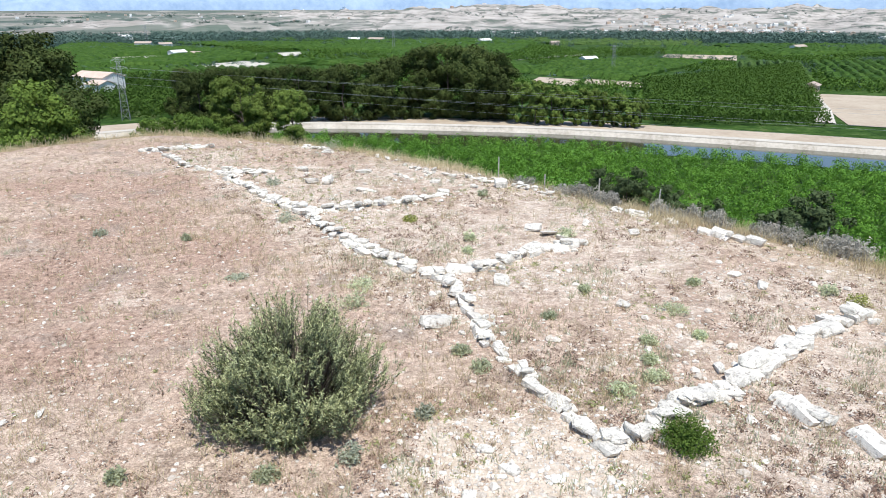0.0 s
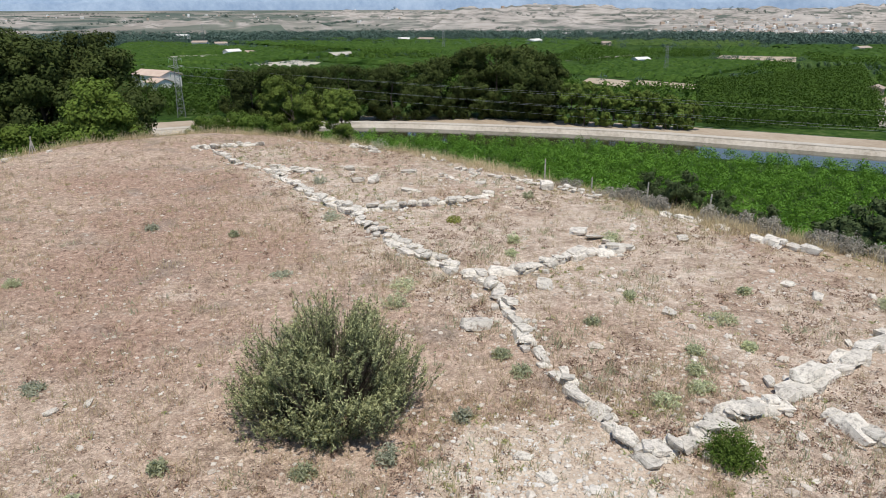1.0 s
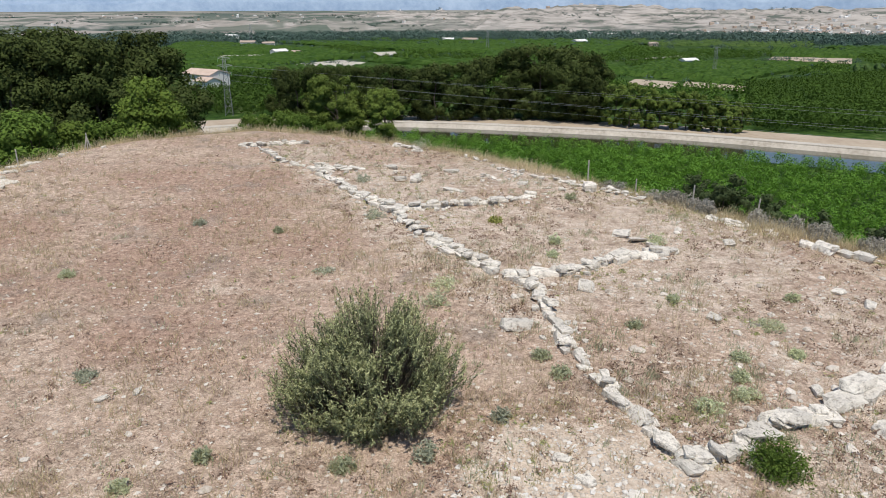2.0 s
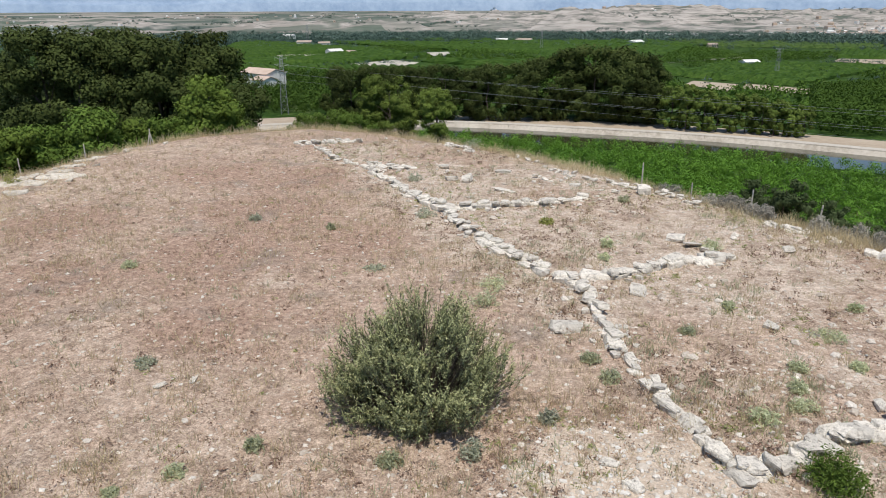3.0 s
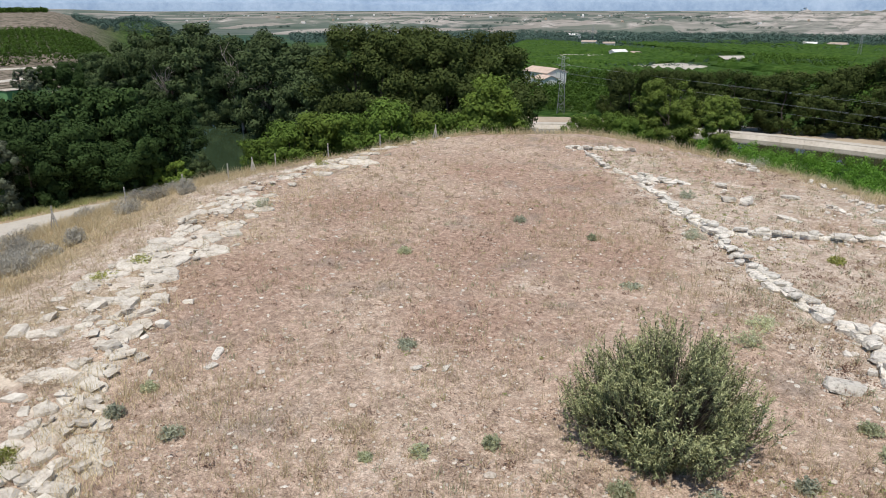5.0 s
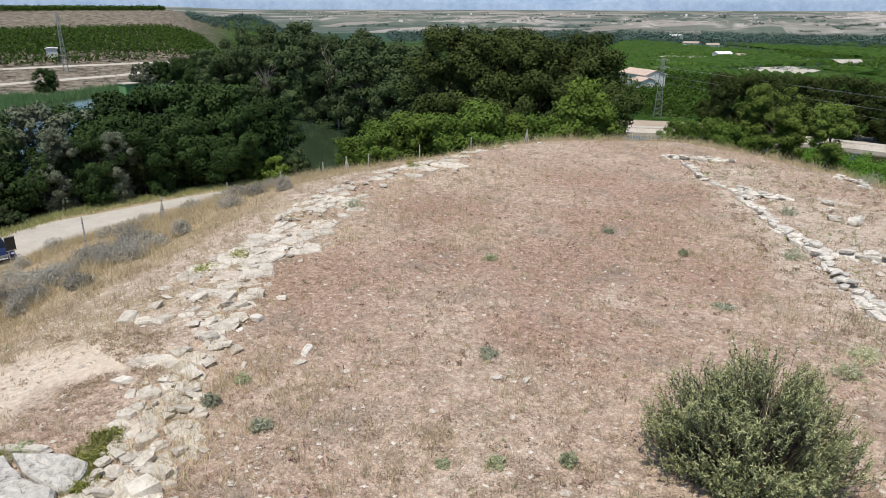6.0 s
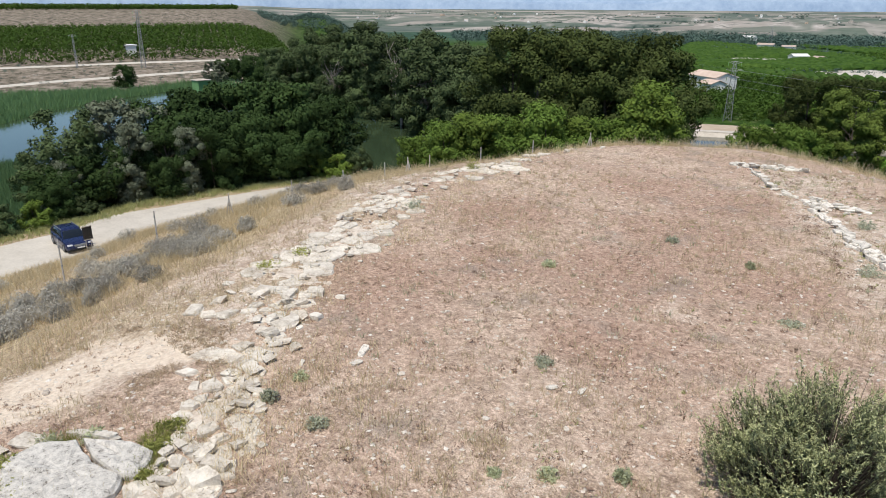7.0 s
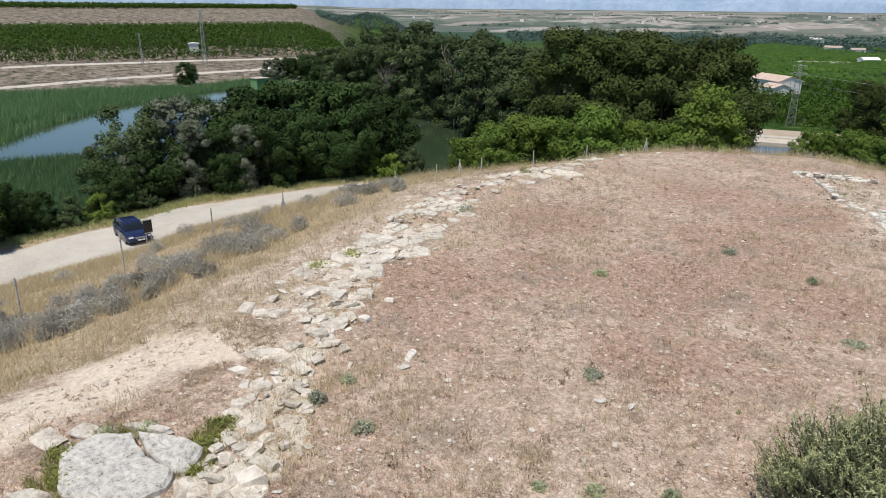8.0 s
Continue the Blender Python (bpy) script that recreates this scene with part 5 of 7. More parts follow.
    # broken pieces between the slabs
    for _ in range(210):
        u, v = (len(A) - 1.01) * lay.random() ** 1.2, lay.gauss(0.5, 0.42)
        a, b = [np.interp(u, k, A[:, i]) for i in (0, 1)], [np.interp(u, k, B[:, i]) for i in (0, 1)]
        x, y = a[0] + (b[0] - a[0]) * v, a[1] + (b[1] - a[1]) * v
        l = 0.08 + 0.24 * lay.random() ** 1.8
        stone(root, x, y, hz(x, y) + l * 0.08 + 0.05 * (0 < v < 1), l, l * lay.uniform(0.5, 0.9), l * lay.uniform(0.25, 0.5), lay.uniform(0, 6.28), me=lay.choice(BROKEN))


ledge()


# ---- loose gravel and small stones ----
def pebbles(name, n, spread, sizes, material, seed, label, keep, fine=False):
    rng = np.random.default_rng(seed)
    phi = (1 + 5**0.5) / 2
    base = np.array([(-1, phi, 0), (1, phi, 0), (-1, -phi, 0), (1, -phi, 0), (0, -1, phi), (0, 1, phi), (0, -1, -phi), (0, 1, -phi), (phi, 0, -1), (phi, 0, 1), (-phi, 0, -1), (-phi, 0, 1)]) / 1.9
    tri = np.array([(0, 11, 5), (0, 5, 1), (0, 1, 7), (0, 7, 10), (0, 10, 11), (1, 5, 9), (5, 11, 4), (11, 10, 2), (10, 7, 6), (7, 1, 8), (3, 9, 4), (3, 4, 2), (3, 2, 6), (3, 6, 8), (3, 8, 9), (4, 9, 5), (2, 4, 11), (6, 2, 10), (8, 6, 7), (9, 8, 1)])
    if fine:
        base = np.array([(1, 0, 0), (0, 1, 0), (-1, 0, 0), (0, -1, 0), (0, 0, 1), (0, 0, -1.0)])
        tri = np.array([(0, 1, 4), (1, 2, 4), (2, 3, 4), (3, 0, 4), (1, 0, 5), (2, 1, 5), (3, 2, 5), (0, 3, 5)])
    nv = len(base)
    az, r = np.radians(rng.uniform(-60, 110, n * 4)), spread[0] + (spread[1] - spread[0]) * rng.random(n * 4) ** 1.3
    x, y = -np.sin(az) * r, np.cos(az) * r
    z, d, *_ = land(x, y)
    ok = keep(x, y, d, rng) & (d < 1.5)
    x, y, z = x[ok][:n], y[ok][:n], z[ok][:n]
    n = len(x)
    sz = sizes[0] + (sizes[1] - sizes[0]) * rng.random(n) ** 3.0
    a = rng.uniform(0, 6.28, n)
    B = base[None] * (1 + rng.normal(size=(n, nv, 3)) * 0.16) * np.stack([np.ones(n), rng.uniform(0.55, 0.9, n), rng.uniform(0.35, 0.65, n)], -1)[:, None] * sz[:, None, None]
    X = B[..., 0] * np.cos(a)[:, None] - B[..., 1] * np.sin(a)[:, None] + x[:, None]
    Y = B[..., 0] * np.sin(a)[:, None] + B[..., 1] * np.cos(a)[:, None] + y[:, None]
    Z = B[..., 2] + z[:, None] + sz[:, None] * 0.12
    V = np.stack([X, Y, Z], -1).reshape(-1, 3)
    F = (tri[None] + nv * np.arange(n)[:, None, None]).reshape(-1, 3)
    return tagged(link_mesh(name, V, F, material), label, "stones", kind="stuff")


def pebble_material():
    m, nt, links, b = nodes_of("pebble_stone", 0.95)
    g = nt.new("ShaderNodeNewGeometry")
    c = ramp(nt, links, g.outputs["Random Per Island"], [(0.0, (0.40, 0.33, 0.26)), (0.4, (0.60, 0.52, 0.43)), (1.0, (0.82, 0.76, 0.67))])
    n = tex(nt, links, "ShaderNodeTexNoise", 30.0, g.outputs["Position"])
    c = mix(nt, links, 0.35, c, ramp(nt, links, n.outputs["Fac"], [(0.35, (0.25, 0.20, 0.15)), (0.6, (0.66, 0.6, 0.52))]))
    links.new(c, b.inputs["Base Color"])
    return m


M["pebble"] = pebble_material()
M["white_rubble"] = grain_material("white_rubble", [(0.33, (0.42, 0.38, 0.33)), (0.5, (0.66, 0.62, 0.56)), (0.7, (0.80, 0.77, 0.71))], 5, 30, 0.95, 0.5, 0.01)


def chalky(x, y):
    return step(-np.hypot(x - 0.9, y - 6.9) + 1.6 * (fbm(x * 0.9, y * 0.9, 3, 37) - 0.5), -2.3, -0.8)


def sandy(x, y):
    return (np.abs(x + 12.5) < 1.1) & (y > 0.2) & (y < 4.3)


def stony(x, y):
    side = ((x - 2.2) * 19.2 + (y - 7.7) * 13.3) / 23.4
    return np.maximum(step(side, -0.4, 0.4), step(-np.hypot(x - 0.9, y - 6.9), -2.8, -0.8))


pebbles("gravel_stones", 24000, (1.2, 30), (0.012, 0.062), M["pebble"], 301, "small pale pebbles scattered over dry soil", lambda x, y, d, g: g.random(len(x)) < 0.30 + 0.70 * stony(x, y) * step(fbm(x * 0.8, y * 0.8, 3, 61), 0.35, 0.62), True)
pebbles("rubble_stones", 2800, (1.5, 32), (0.04, 0.12), M["pebble"], 302, "fist-sized pale limestone rubble", lambda x, y, d, g: g.random(len(x)) < 0.018 + 0.6 * stony(x, y) * step(fbm(x * 0.5, y * 0.5, 3, 62), 0.45, 0.65))


pebbles("white_rubble", 3600, (4, 10), (0.012, 0.055), M["white_rubble"], 303, "white limestone chips strewn beside the ruined wall", lambda x, y, d, g: g.random(len(x)) < chalky(x, y))


# ---- grass and herbs ----
def blades(P, high, wide, lean, rng):
    n = len(P)
    a = rng.uniform(0, 6.28, n)
    t = rng.uniform(0, 6.28, n)
    l = high * np.abs(rng.normal(size=n)) * lean
    side = np.stack([np.cos(a) * wide / 2, np.sin(a) * wide / 2, 0 * a], -1)
    tip = P + np.stack([np.cos(t) * l, np.sin(t) * l, high], -1)
    return np.stack([P - side, P + side, tip], 1).reshape(-1, 3), np.arange(3 * n).reshape(n, 3)


def grass(name, n, area, per, tuft, high, wide, lean, material, seed, label, keep, power=1.4, level=-99.0):
    """Tufts of blades over a sector (az0, az1, r0, r1)."""
    rng = np.random.default_rng(seed)
    az, r = np.radians(rng.uniform(area[0], area[1], n * 4)), area[2] + (area[3] - area[2]) * rng.random(n * 4) ** power
    x, y = -np.sin(az) * r, np.cos(az) * r
    z, d, rr, aa, west = land(x, y)
    ok = keep(x, y, d, rng)
    x, y = x[ok][:n], y[ok][:n]
    k = len(x)
    x = np.repeat(x, per) + rng.normal(size=k * per) * tuft
    y = np.repeat(y, per) + rng.normal(size=k * per) * tuft
    z = np.maximum(land(x, y)[0], level) - 0.01
    hh = np.repeat(high * (0.5 + rng.random(k)), per) * (0.5 + 0.7 * rng.random(k * per))
    V, F = blades(np.stack([x, y, z], -1), hh, wide, lean, rng)
    return tagged(link_mesh(name, V, F, material), label, "grass", kind="stuff")


def cushions(name, n, area, size, leaf, per, material, seed, label, keep):
    """Low cushions of small dry leaves over a sector."""
    rng = np.random.default_rng(seed)
    az, r = np.radians(rng.uniform(area[0], area[1], n * 4)), area[2] + (area[3] - area[2]) * rng.random(n * 4) ** 1.4
    x, y = -np.sin(az) * r, np.cos(az) * r
    d = land(x, y)[1]
    ok = keep(x, y, d, rng)
    x, y = x[ok][:n], y[ok][:n]
    z = land(x, y)[0]
    V, F, N = leaves(rng, np.stack([x, y, z + 0.01], -1), size * (0.5 + rng.random(len(x))), np.full(len(x), per), leaf, leaf * 0.45, 0.55, 0.2)
    return tagged(link_mesh(name, V, F, material), label, "weeds", kind="stuff")


cushions("dry_weeds", 9500, (-60, 110, 1.0, 34), 0.085, 0.038, 14, M["russet"], 401, "low russet dry weeds covering the hilltop", lambda x, y, d, g: (d < 1) & (g.random(len(x)) < (1 - 0.55 * stony(x, y)) * (0.1 + step(fbm(x * 0.6, y * 0.6, 3, 71), 0.35, 0.6))))
M["brown_mat"] = leaf_material("brown_mat", (0.25, 0.185, 0.125), (0.50, 0.40, 0.29), 0.35, 0.85)
cushions("slope_weeds", 1500, (66, 99, 9, 14.5), 0.11, 0.034, 30, M["brown_mat"], 413, "brown heath mats outside the ledge", lambda x, y, d, g: ~sandy(x, y) & (d < 0.5) & (d > -3.6) & (g.random(len(x)) < step(fbm(x * 0.8, y * 0.8, 3, 78), 0.42, 0.58)))
cushions("heath_weeds", 3400, (-44, 60, 4, 30), 0.15, 0.05, 22, M["heath"], 412, "brown heath cushions on the stony soil", lambda x, y, d, g: (g.random(len(x)) > 0.85 * chalky(x, y)) & (d < 0.5) & (g.random(len(x)) < 0.06 + 0.8 * stony(x, y) * step(fbm(x * 0.55, y * 0.55, 3, 77), 0.42, 0.6)))
M["olive_weed"] = leaf_material("olive_weed", (0.20, 0.22, 0.085), (0.44, 0.45, 0.20), 0.35, 0.8, vary=0.5)
cushions("green_weeds", 2200, (-44, 50, 5, 30), 0.10, 0.05, 16, M["olive_weed"], 411, "low green weeds between the stones", lambda x, y, d, g: (g.random(len(x)) > 0.85 * chalky(x, y)) & (d < 0) & (g.random(len(x)) < 0.02 + 0.9 * stony(x, y) * step(fbm(x * 0.5, y * 0.5, 3, 76), 0.52, 0.66)))
grass("dry_grass", 12000, (-44, 100, 3.0, 36), 9, 0.06, 0.17, 0.009, 0.7, M["straw"], 402, "pale straw-coloured dry grass tufts", lambda x, y, d, g: ~sandy(x, y) & (g.random(len(x)) > 0.85 * chalky(x, y)) & (d < 2.5) & (g.random(len(x)) < 0.26 + 0.8 * step(fbm(x * 0.35, y * 0.35, 3, 72), 0.5, 0.68) + 0.6 * step(d, -2.5, 0)))
M["litter"] = leaf_material("straw_litter", (0.34, 0.25, 0.17), (0.80, 0.69, 0.53), 0.2, 0.85, 0.8, vary=0.7)
grass("dry_litter", 9000, (-40, 100, 4.0, 22), 7, 0.07, 0.022, 0.010, 2.6, M["litter"], 414, "broken straw and dead stalks lying on the soil", lambda x, y, d, g: (d < 0.5) & (g.random(len(x)) < 0.2 + step(fbm(x * 0.8, y * 0.8, 3, 79), 0.35, 0.6)), 1.1)
def ledge_margin(x, y, d, g):
    gap = np.min([np.hypot(x - a, y - b) for (a, b), (c, e) in zip(LEDGE_IN, LEDGE_IN[1:]) for a, b in ((a, b), ((a + c) / 2, (b + e) / 2))], 0)
    return (gap < 0.9 * (0.3 + g.random(len(x)))) & (g.random(len(x)) < step(fbm(x * 0.6, y * 0.6, 3, 81), 0.35, 0.6))


def track_verge(x, y, d, g):
    r, az = np.hypot(x, y), np.degrees(np.arctan2(-x, y))
    o = r - np.interp(az, TRACK_AZ, TRACK_R)
    return (o > 3.6) & (o < 8.0 + 2 * g.random(len(x)))


grass("margin_grass", 900, (34, 75, 8, 34), 12, 0.10, 0.30, 0.009, 0.7, M["straw"], 415, "tall straw-coloured grass beside the rock ledge", ledge_margin, 1.0)
grass("verge_grass", 5000, (50, 92, 48, 72), 8, 0.25, 0.30, 0.04, 0.7, M["olive_weed"], 416, "dry grass on the verge of the gravel track", track_verge, 1.0)
grass("edge_grass", 5200, (-44, 40, 13, 40), 9, 0.10, 0.34, 0.014, 0.6, M["straw"], 403, "tall dry grass along the hill edge", lambda x, y, d, g: (d > -1.2) & (d < 3.5) & (g.random(len(x)) < step(fbm(x * 0.5, y * 0.5, 3, 73), 0.30, 0.6)), 1.0)
grass("slope_grass", 30000, (40, 99, 9, 48), 7, 0.14, 0.30, 0.013, 0.8, M["golden"], 404, "tall golden dry grass on the western slope", lambda x, y, d, g: (d > 1.3) & (np.hypot(x, y) < np.interp(np.degrees(np.arctan2(-x, y)), TRACK_AZ, TRACK_R) - 5) & (g.random(len(x)) < 0.15 + step(fbm(x * 0.3, y * 0.3, 3, 74), 0.28, 0.5) * step(d, 2, 4.5)), 0.9)
grass("green_herbs", 2400, (-44, 60, 5, 30), 12, 0.06, 0.12, 0.014, 0.6, M["herb"], 405, "small green herbs between the stones", lambda x, y, d, g: (g.random(len(x)) > 0.85 * chalky(x, y)) & (d < 0) & (g.random(len(x)) < 0.06 + 0.9 * stony(x, y) * step(fbm(x * 0.7, y * 0.7, 3, 75), 0.5, 0.66)))
def far_shore(x, y, d, g):
    r, az = np.hypot(x, y), np.degrees(np.arctan2(-x, y))
    edge = np.interp(az, LAKE_AZ, LAKE_R)
    return (r > edge - 3) & (r < np.maximum(edge + 6, 188 + 4 * vnoise(az, az, 9)))


grass("reeds", 90000, (78, 99, 62, 110), 1, 0.3, 1.1, 0.11, 0.45, M["reed"], 406, "dense green reeds on the near shore of the pond", lambda x, y, d, g: np.ones(len(x), bool), 0.8, -14.75)
def west_shore(x, y, d, g):
    r, az = np.hypot(x, y), np.degrees(np.arctan2(-x, y))
    edge = np.interp(az, LAKE_AZ, LAKE_R) + 2.5 * vnoise(az * 1.7, az * 0, 10)
    return (r > edge - 5) & (r < edge + 5)


grass("reeds", 26000, (44, 64, 108, 205), 1, 0.4, 1.5, 0.22, 0.4, M["reed"], 409, "pale green reeds on the wooded shore of the pond", west_shore, 0.8, -14.75)
grass("reeds", 120000, (63.5, 99, 104, 208), 1, 0.4, 1.25, 0.15, 0.4, M["reed"], 407, "dense green reeds on the far shore of the pond", far_shore, 0.7, -14.75)


M["moss_grass"] = leaf_material("moss_grass", (0.20, 0.22, 0.055), (0.46, 0.46, 0.15), 0.4, 0.7, vary=0.7)


def tussock(name, x, y, wide, high, n, material, label, category="herb", blade=0.02, seed=0, spread=0.45, group=""):
    """A low bushy plant: stems that fan out from a small base, with leaves along them."""
    rng = np.random.default_rng(seed)
    root = tagged(new(name), label, category, group)
    root.matrix_basis = Matrix.Translation((x, y, hz(x, y) - 0.01))
    d = rng.normal(size=(n, 3))
    d[:, 2] = np.abs(d[:, 2]) * 0.9 + 0.25
    d /= np.linalg.norm(d, axis=1)[:, None]
    f = (0.35 + 0.65 * rng.random((n, 1)) ** 0.6)
    tip = d * [wide / 2, wide / 2, high] * f * (0.8 + 0.3 * rng.random((n, 1)))
    base = tip * [0.35, 0.35, 0.1] + rng.normal(size=(n, 3)) * [wide * 0.05, wide * 0.05, 0]
    base[:, 2] = np.maximum(base[:, 2], 0)
    V, F, N = leaves(rng, tip * 0.9, np.full(n, wide * 0.09), np.full(n, 7), blade * 2.8, blade * 1.1, 1.0, 0.2, (0, 0, -high))
    under(link_mesh("foliage", V, F, material), root)
    s = np.cross(d, rng.normal(size=(n, 3)))
    s = s / np.linalg.norm(s, axis=1)[:, None] * blade * 0.3
    V = np.stack([base - s, base + s, tip], 1).reshape(-1, 3)
    under(link_mesh("stalk", V, np.arange(3 * n).reshape(n, 3), material), root)
    return root


def beside_slabs(x, y, d, g):
    gap = np.min([np.hypot(x - a, y - b) for a, b in ((-9.95, 1.0), (-9.55, 0.72), (-9.2, 0.85), (-9.15, 2.72), (-9.4, 3.05), (-8.62, 2.42), (-10.1, 1.75))], 0)
    return gap < 0.12 + 0.22 * g.random(len(x))


grass("moss_grass", 900, (68, 98, 8.2, 11), 10, 0.03, 0.14, 0.012, 0.7, M["moss_grass"], 408, "yellow-green grass in the cracks between slabs", beside_slabs, 1.0)
for i, (x, y, w, h, key) in enumerate([(-4.05, 7.1, 0.36, 0.32, "herb"), (-4.78, 6.4, 0.4, 0.18, "herb"), (-5.33, 5.9, 0.3, 0.14, "herb"), (-6.45, 16.45, 0.4, 0.3, "broadleaf"), (-8.8, 16.85, 0.5, 0.25, "sage"), (-1.7, 13.2, 0.85, 0.42, "herb"), (-1.75, 12.3, 0.8, 0.42, "herb"),
                                       (0.65, 16.3, 0.55, 0.35, "broadleaf"), (0.6, 15.4, 0.45, 0.25, "broadleaf"), (3.56, 10.7, 0.5, 0.22, "herb"), (5.23, 13.3, 0.4, 0.25, "broadleaf"), (3.1, 16.5, 0.75, 0.4, "herb"), (-4.25, 18.0, 0.85, 0.45, "sage"),
                                       (3.36, 10.0, 0.42, 0.28, "broadleaf"), (2.66, 9.05, 0.7, 0.28, "herb"), (3.29, 9.45, 0.6, 0.3, "herb"), (-0.25, 8.45, 0.42, 0.26, "sage"), (0.62, 9.8, 0.5, 0.28, "herb"), (4.4, 12.0, 0.8, 0.25, "herb"), (0.3, 10.4, 0.5, 0.25, "herb"), (-9.92, 12.85, 0.5, 0.25, "herb"),
                                       (-9.12, 4.6, 0.42, 0.32, "sage"), (-9.35, 5.35, 0.4, 0.2, "herb"), (-6.85, 8.85, 0.6, 0.16, "sage"), (-1.2, 7.45, 0.5, 0.35, "sage"), (-2.2, 7.15, 0.5, 0.3, "herb"), (-18.9, 19.3, 0.9, 0.8, "young_pine"), (-16.0, 13.75, 0.8, 0.5, "sage"), (-14.97, 8.95, 0.8, 0.25, "young_pine"),
                                       (-14.9, 7.9, 0.9, 0.2, "young_pine"), (-7.95, 4.75, 0.5, 0.25, "sage"), (-9.1, 2.75, 0.6, 0.22, "young_pine"), (-9.4, 3.1, 0.7, 0.25, "young_pine"), (-9.95, 0.98, 0.7, 0.25, "young_pine"), (-9.5, 0.8, 0.7, 0.3, "young_pine"), (-9.2, 0.95, 0.5, 0.2, "young_pine"), (-10.2, 1.6, 0.7, 0.2, "herb"), (-9.9, 2.15, 0.6, 0.2, "herb"), (-8.55, 2.35, 0.35, 0.2, "young_pine"), (-4.4, 13.7, 0.6, 0.15, "sage"), (7.8, 12.9, 0.6, 0.4, "herb"),
                                       (8.0, 12.2, 0.7, 0.45, "young_pine"), (-5.6, 22.2, 0.9, 0.4, "sage"), (-0.9, 17.9, 0.6, 0.25, "young_pine"), (1.2, 20.6, 0.6, 0.3, "herb"), (-4.8, 29.4, 1.4, 0.7, "sage"), (4.5, 10.9, 0.4, 0.22, "broadleaf"), (2.0, 11.8, 0.4, 0.2, "herb"), (2.9, 13.1, 0.45, 0.22, "herb")]):
    tussock("herb", x, y, w * 0.9, h * 0.8, 64, M[{"broadleaf": "herb", "young_pine": "moss_grass", "sage": "herb_grey"}.get(key, key)], {"herb": "pale green herb growing on dry soil", "sage": "grey-green herb growing on dry soil", "broadleaf": "green herb on stony soil", "young_pine": "yellow-green grassy tuft on stony soil"}[key], "herb", 0.02, 500 + i, group="hilltop herbs")

tussock("grass_clump", 3.2, 7.75, 0.95, 0.48, 420, M["young_shrub"], "dense green grassy clump against the ruined wall", "grass clump", 0.016, 590)

# grey bushes: on the western slope and along the eastern edge
sages = random.Random(23)
for i in range(60):
    az = sages.uniform(55, 97)
    r0 = float(np.interp(az, [55, 64, 72, 80, 90, 97], [25, 21, 18.5, 17, 16, 15.5]))
    r = r0 + abs(sages.gauss(0, 3.2)) + (sages.random() < 0.25) * sages.uniform(4, 14)
    x, y = polar(az, r)
    tussock("grey_bush", x, y, sages.uniform(0.7, 1.35), sages.uniform(0.4, 0.7), 260, M["sage"], "rounded grey-green bush on the dry slope", "bush", 0.021, 600 + i, group="grey bushes")
for i in range(27):
    k = sages.random()
    x, y = [float(np.interp(k, [0, 0.25, 0.45, 0.6, 0.8, 1], v)) for v in ([-17.0, -17.3, -16.5, -18.1, -19.3, -21.0], [0.6, 3.0, 5.0, 6.5, 7.9, 9.6])]
    o = abs(sages.gauss(0, 2.4))
    x, y = x - 0.9 * o, y - 0.1 * o + sages.gauss(0, 0.3)
    tussock("grey_bush", x, y, sages.uniform(0.5, 1.45), sages.uniform(0.35, 0.75), 420, M["sage"], "rounded grey-green bush on the brink of the slope", "bush", 0.017, 800 + i, group="grey bushes")
for i in range(30):
    k = sages.random()
    x, y = float(np.interp(k, [0, 0.4, 0.7, 1], [3.2, 6.6, 9.0, 11.4])) + sages.gauss(0, 0.35), float(np.interp(k, [0, 0.4, 0.7, 1], [23.2, 19.6, 16.9, 14.2])) + sages.gauss(0, 0.35)
    tussock("grey_bush", x, y, sages.uniform(0.6, 1.3), sages.uniform(0.35, 0.65), 120, M["sage"], "rounded grey-green bush on the hill edge", "bush", 0.028, 700 + i, group="grey bushes")
plant([SHRUB[0]], [(-15.4, 24.5, 1.7), (-13.6, 25.6, 1.6), (-19.0, 24, 1.4), (-27.5, 20.5, 1.5), (-29.0, 20.0, 1.7), (-22.0, 23.5, 1.3)], "dark bushes below the eastern edge")


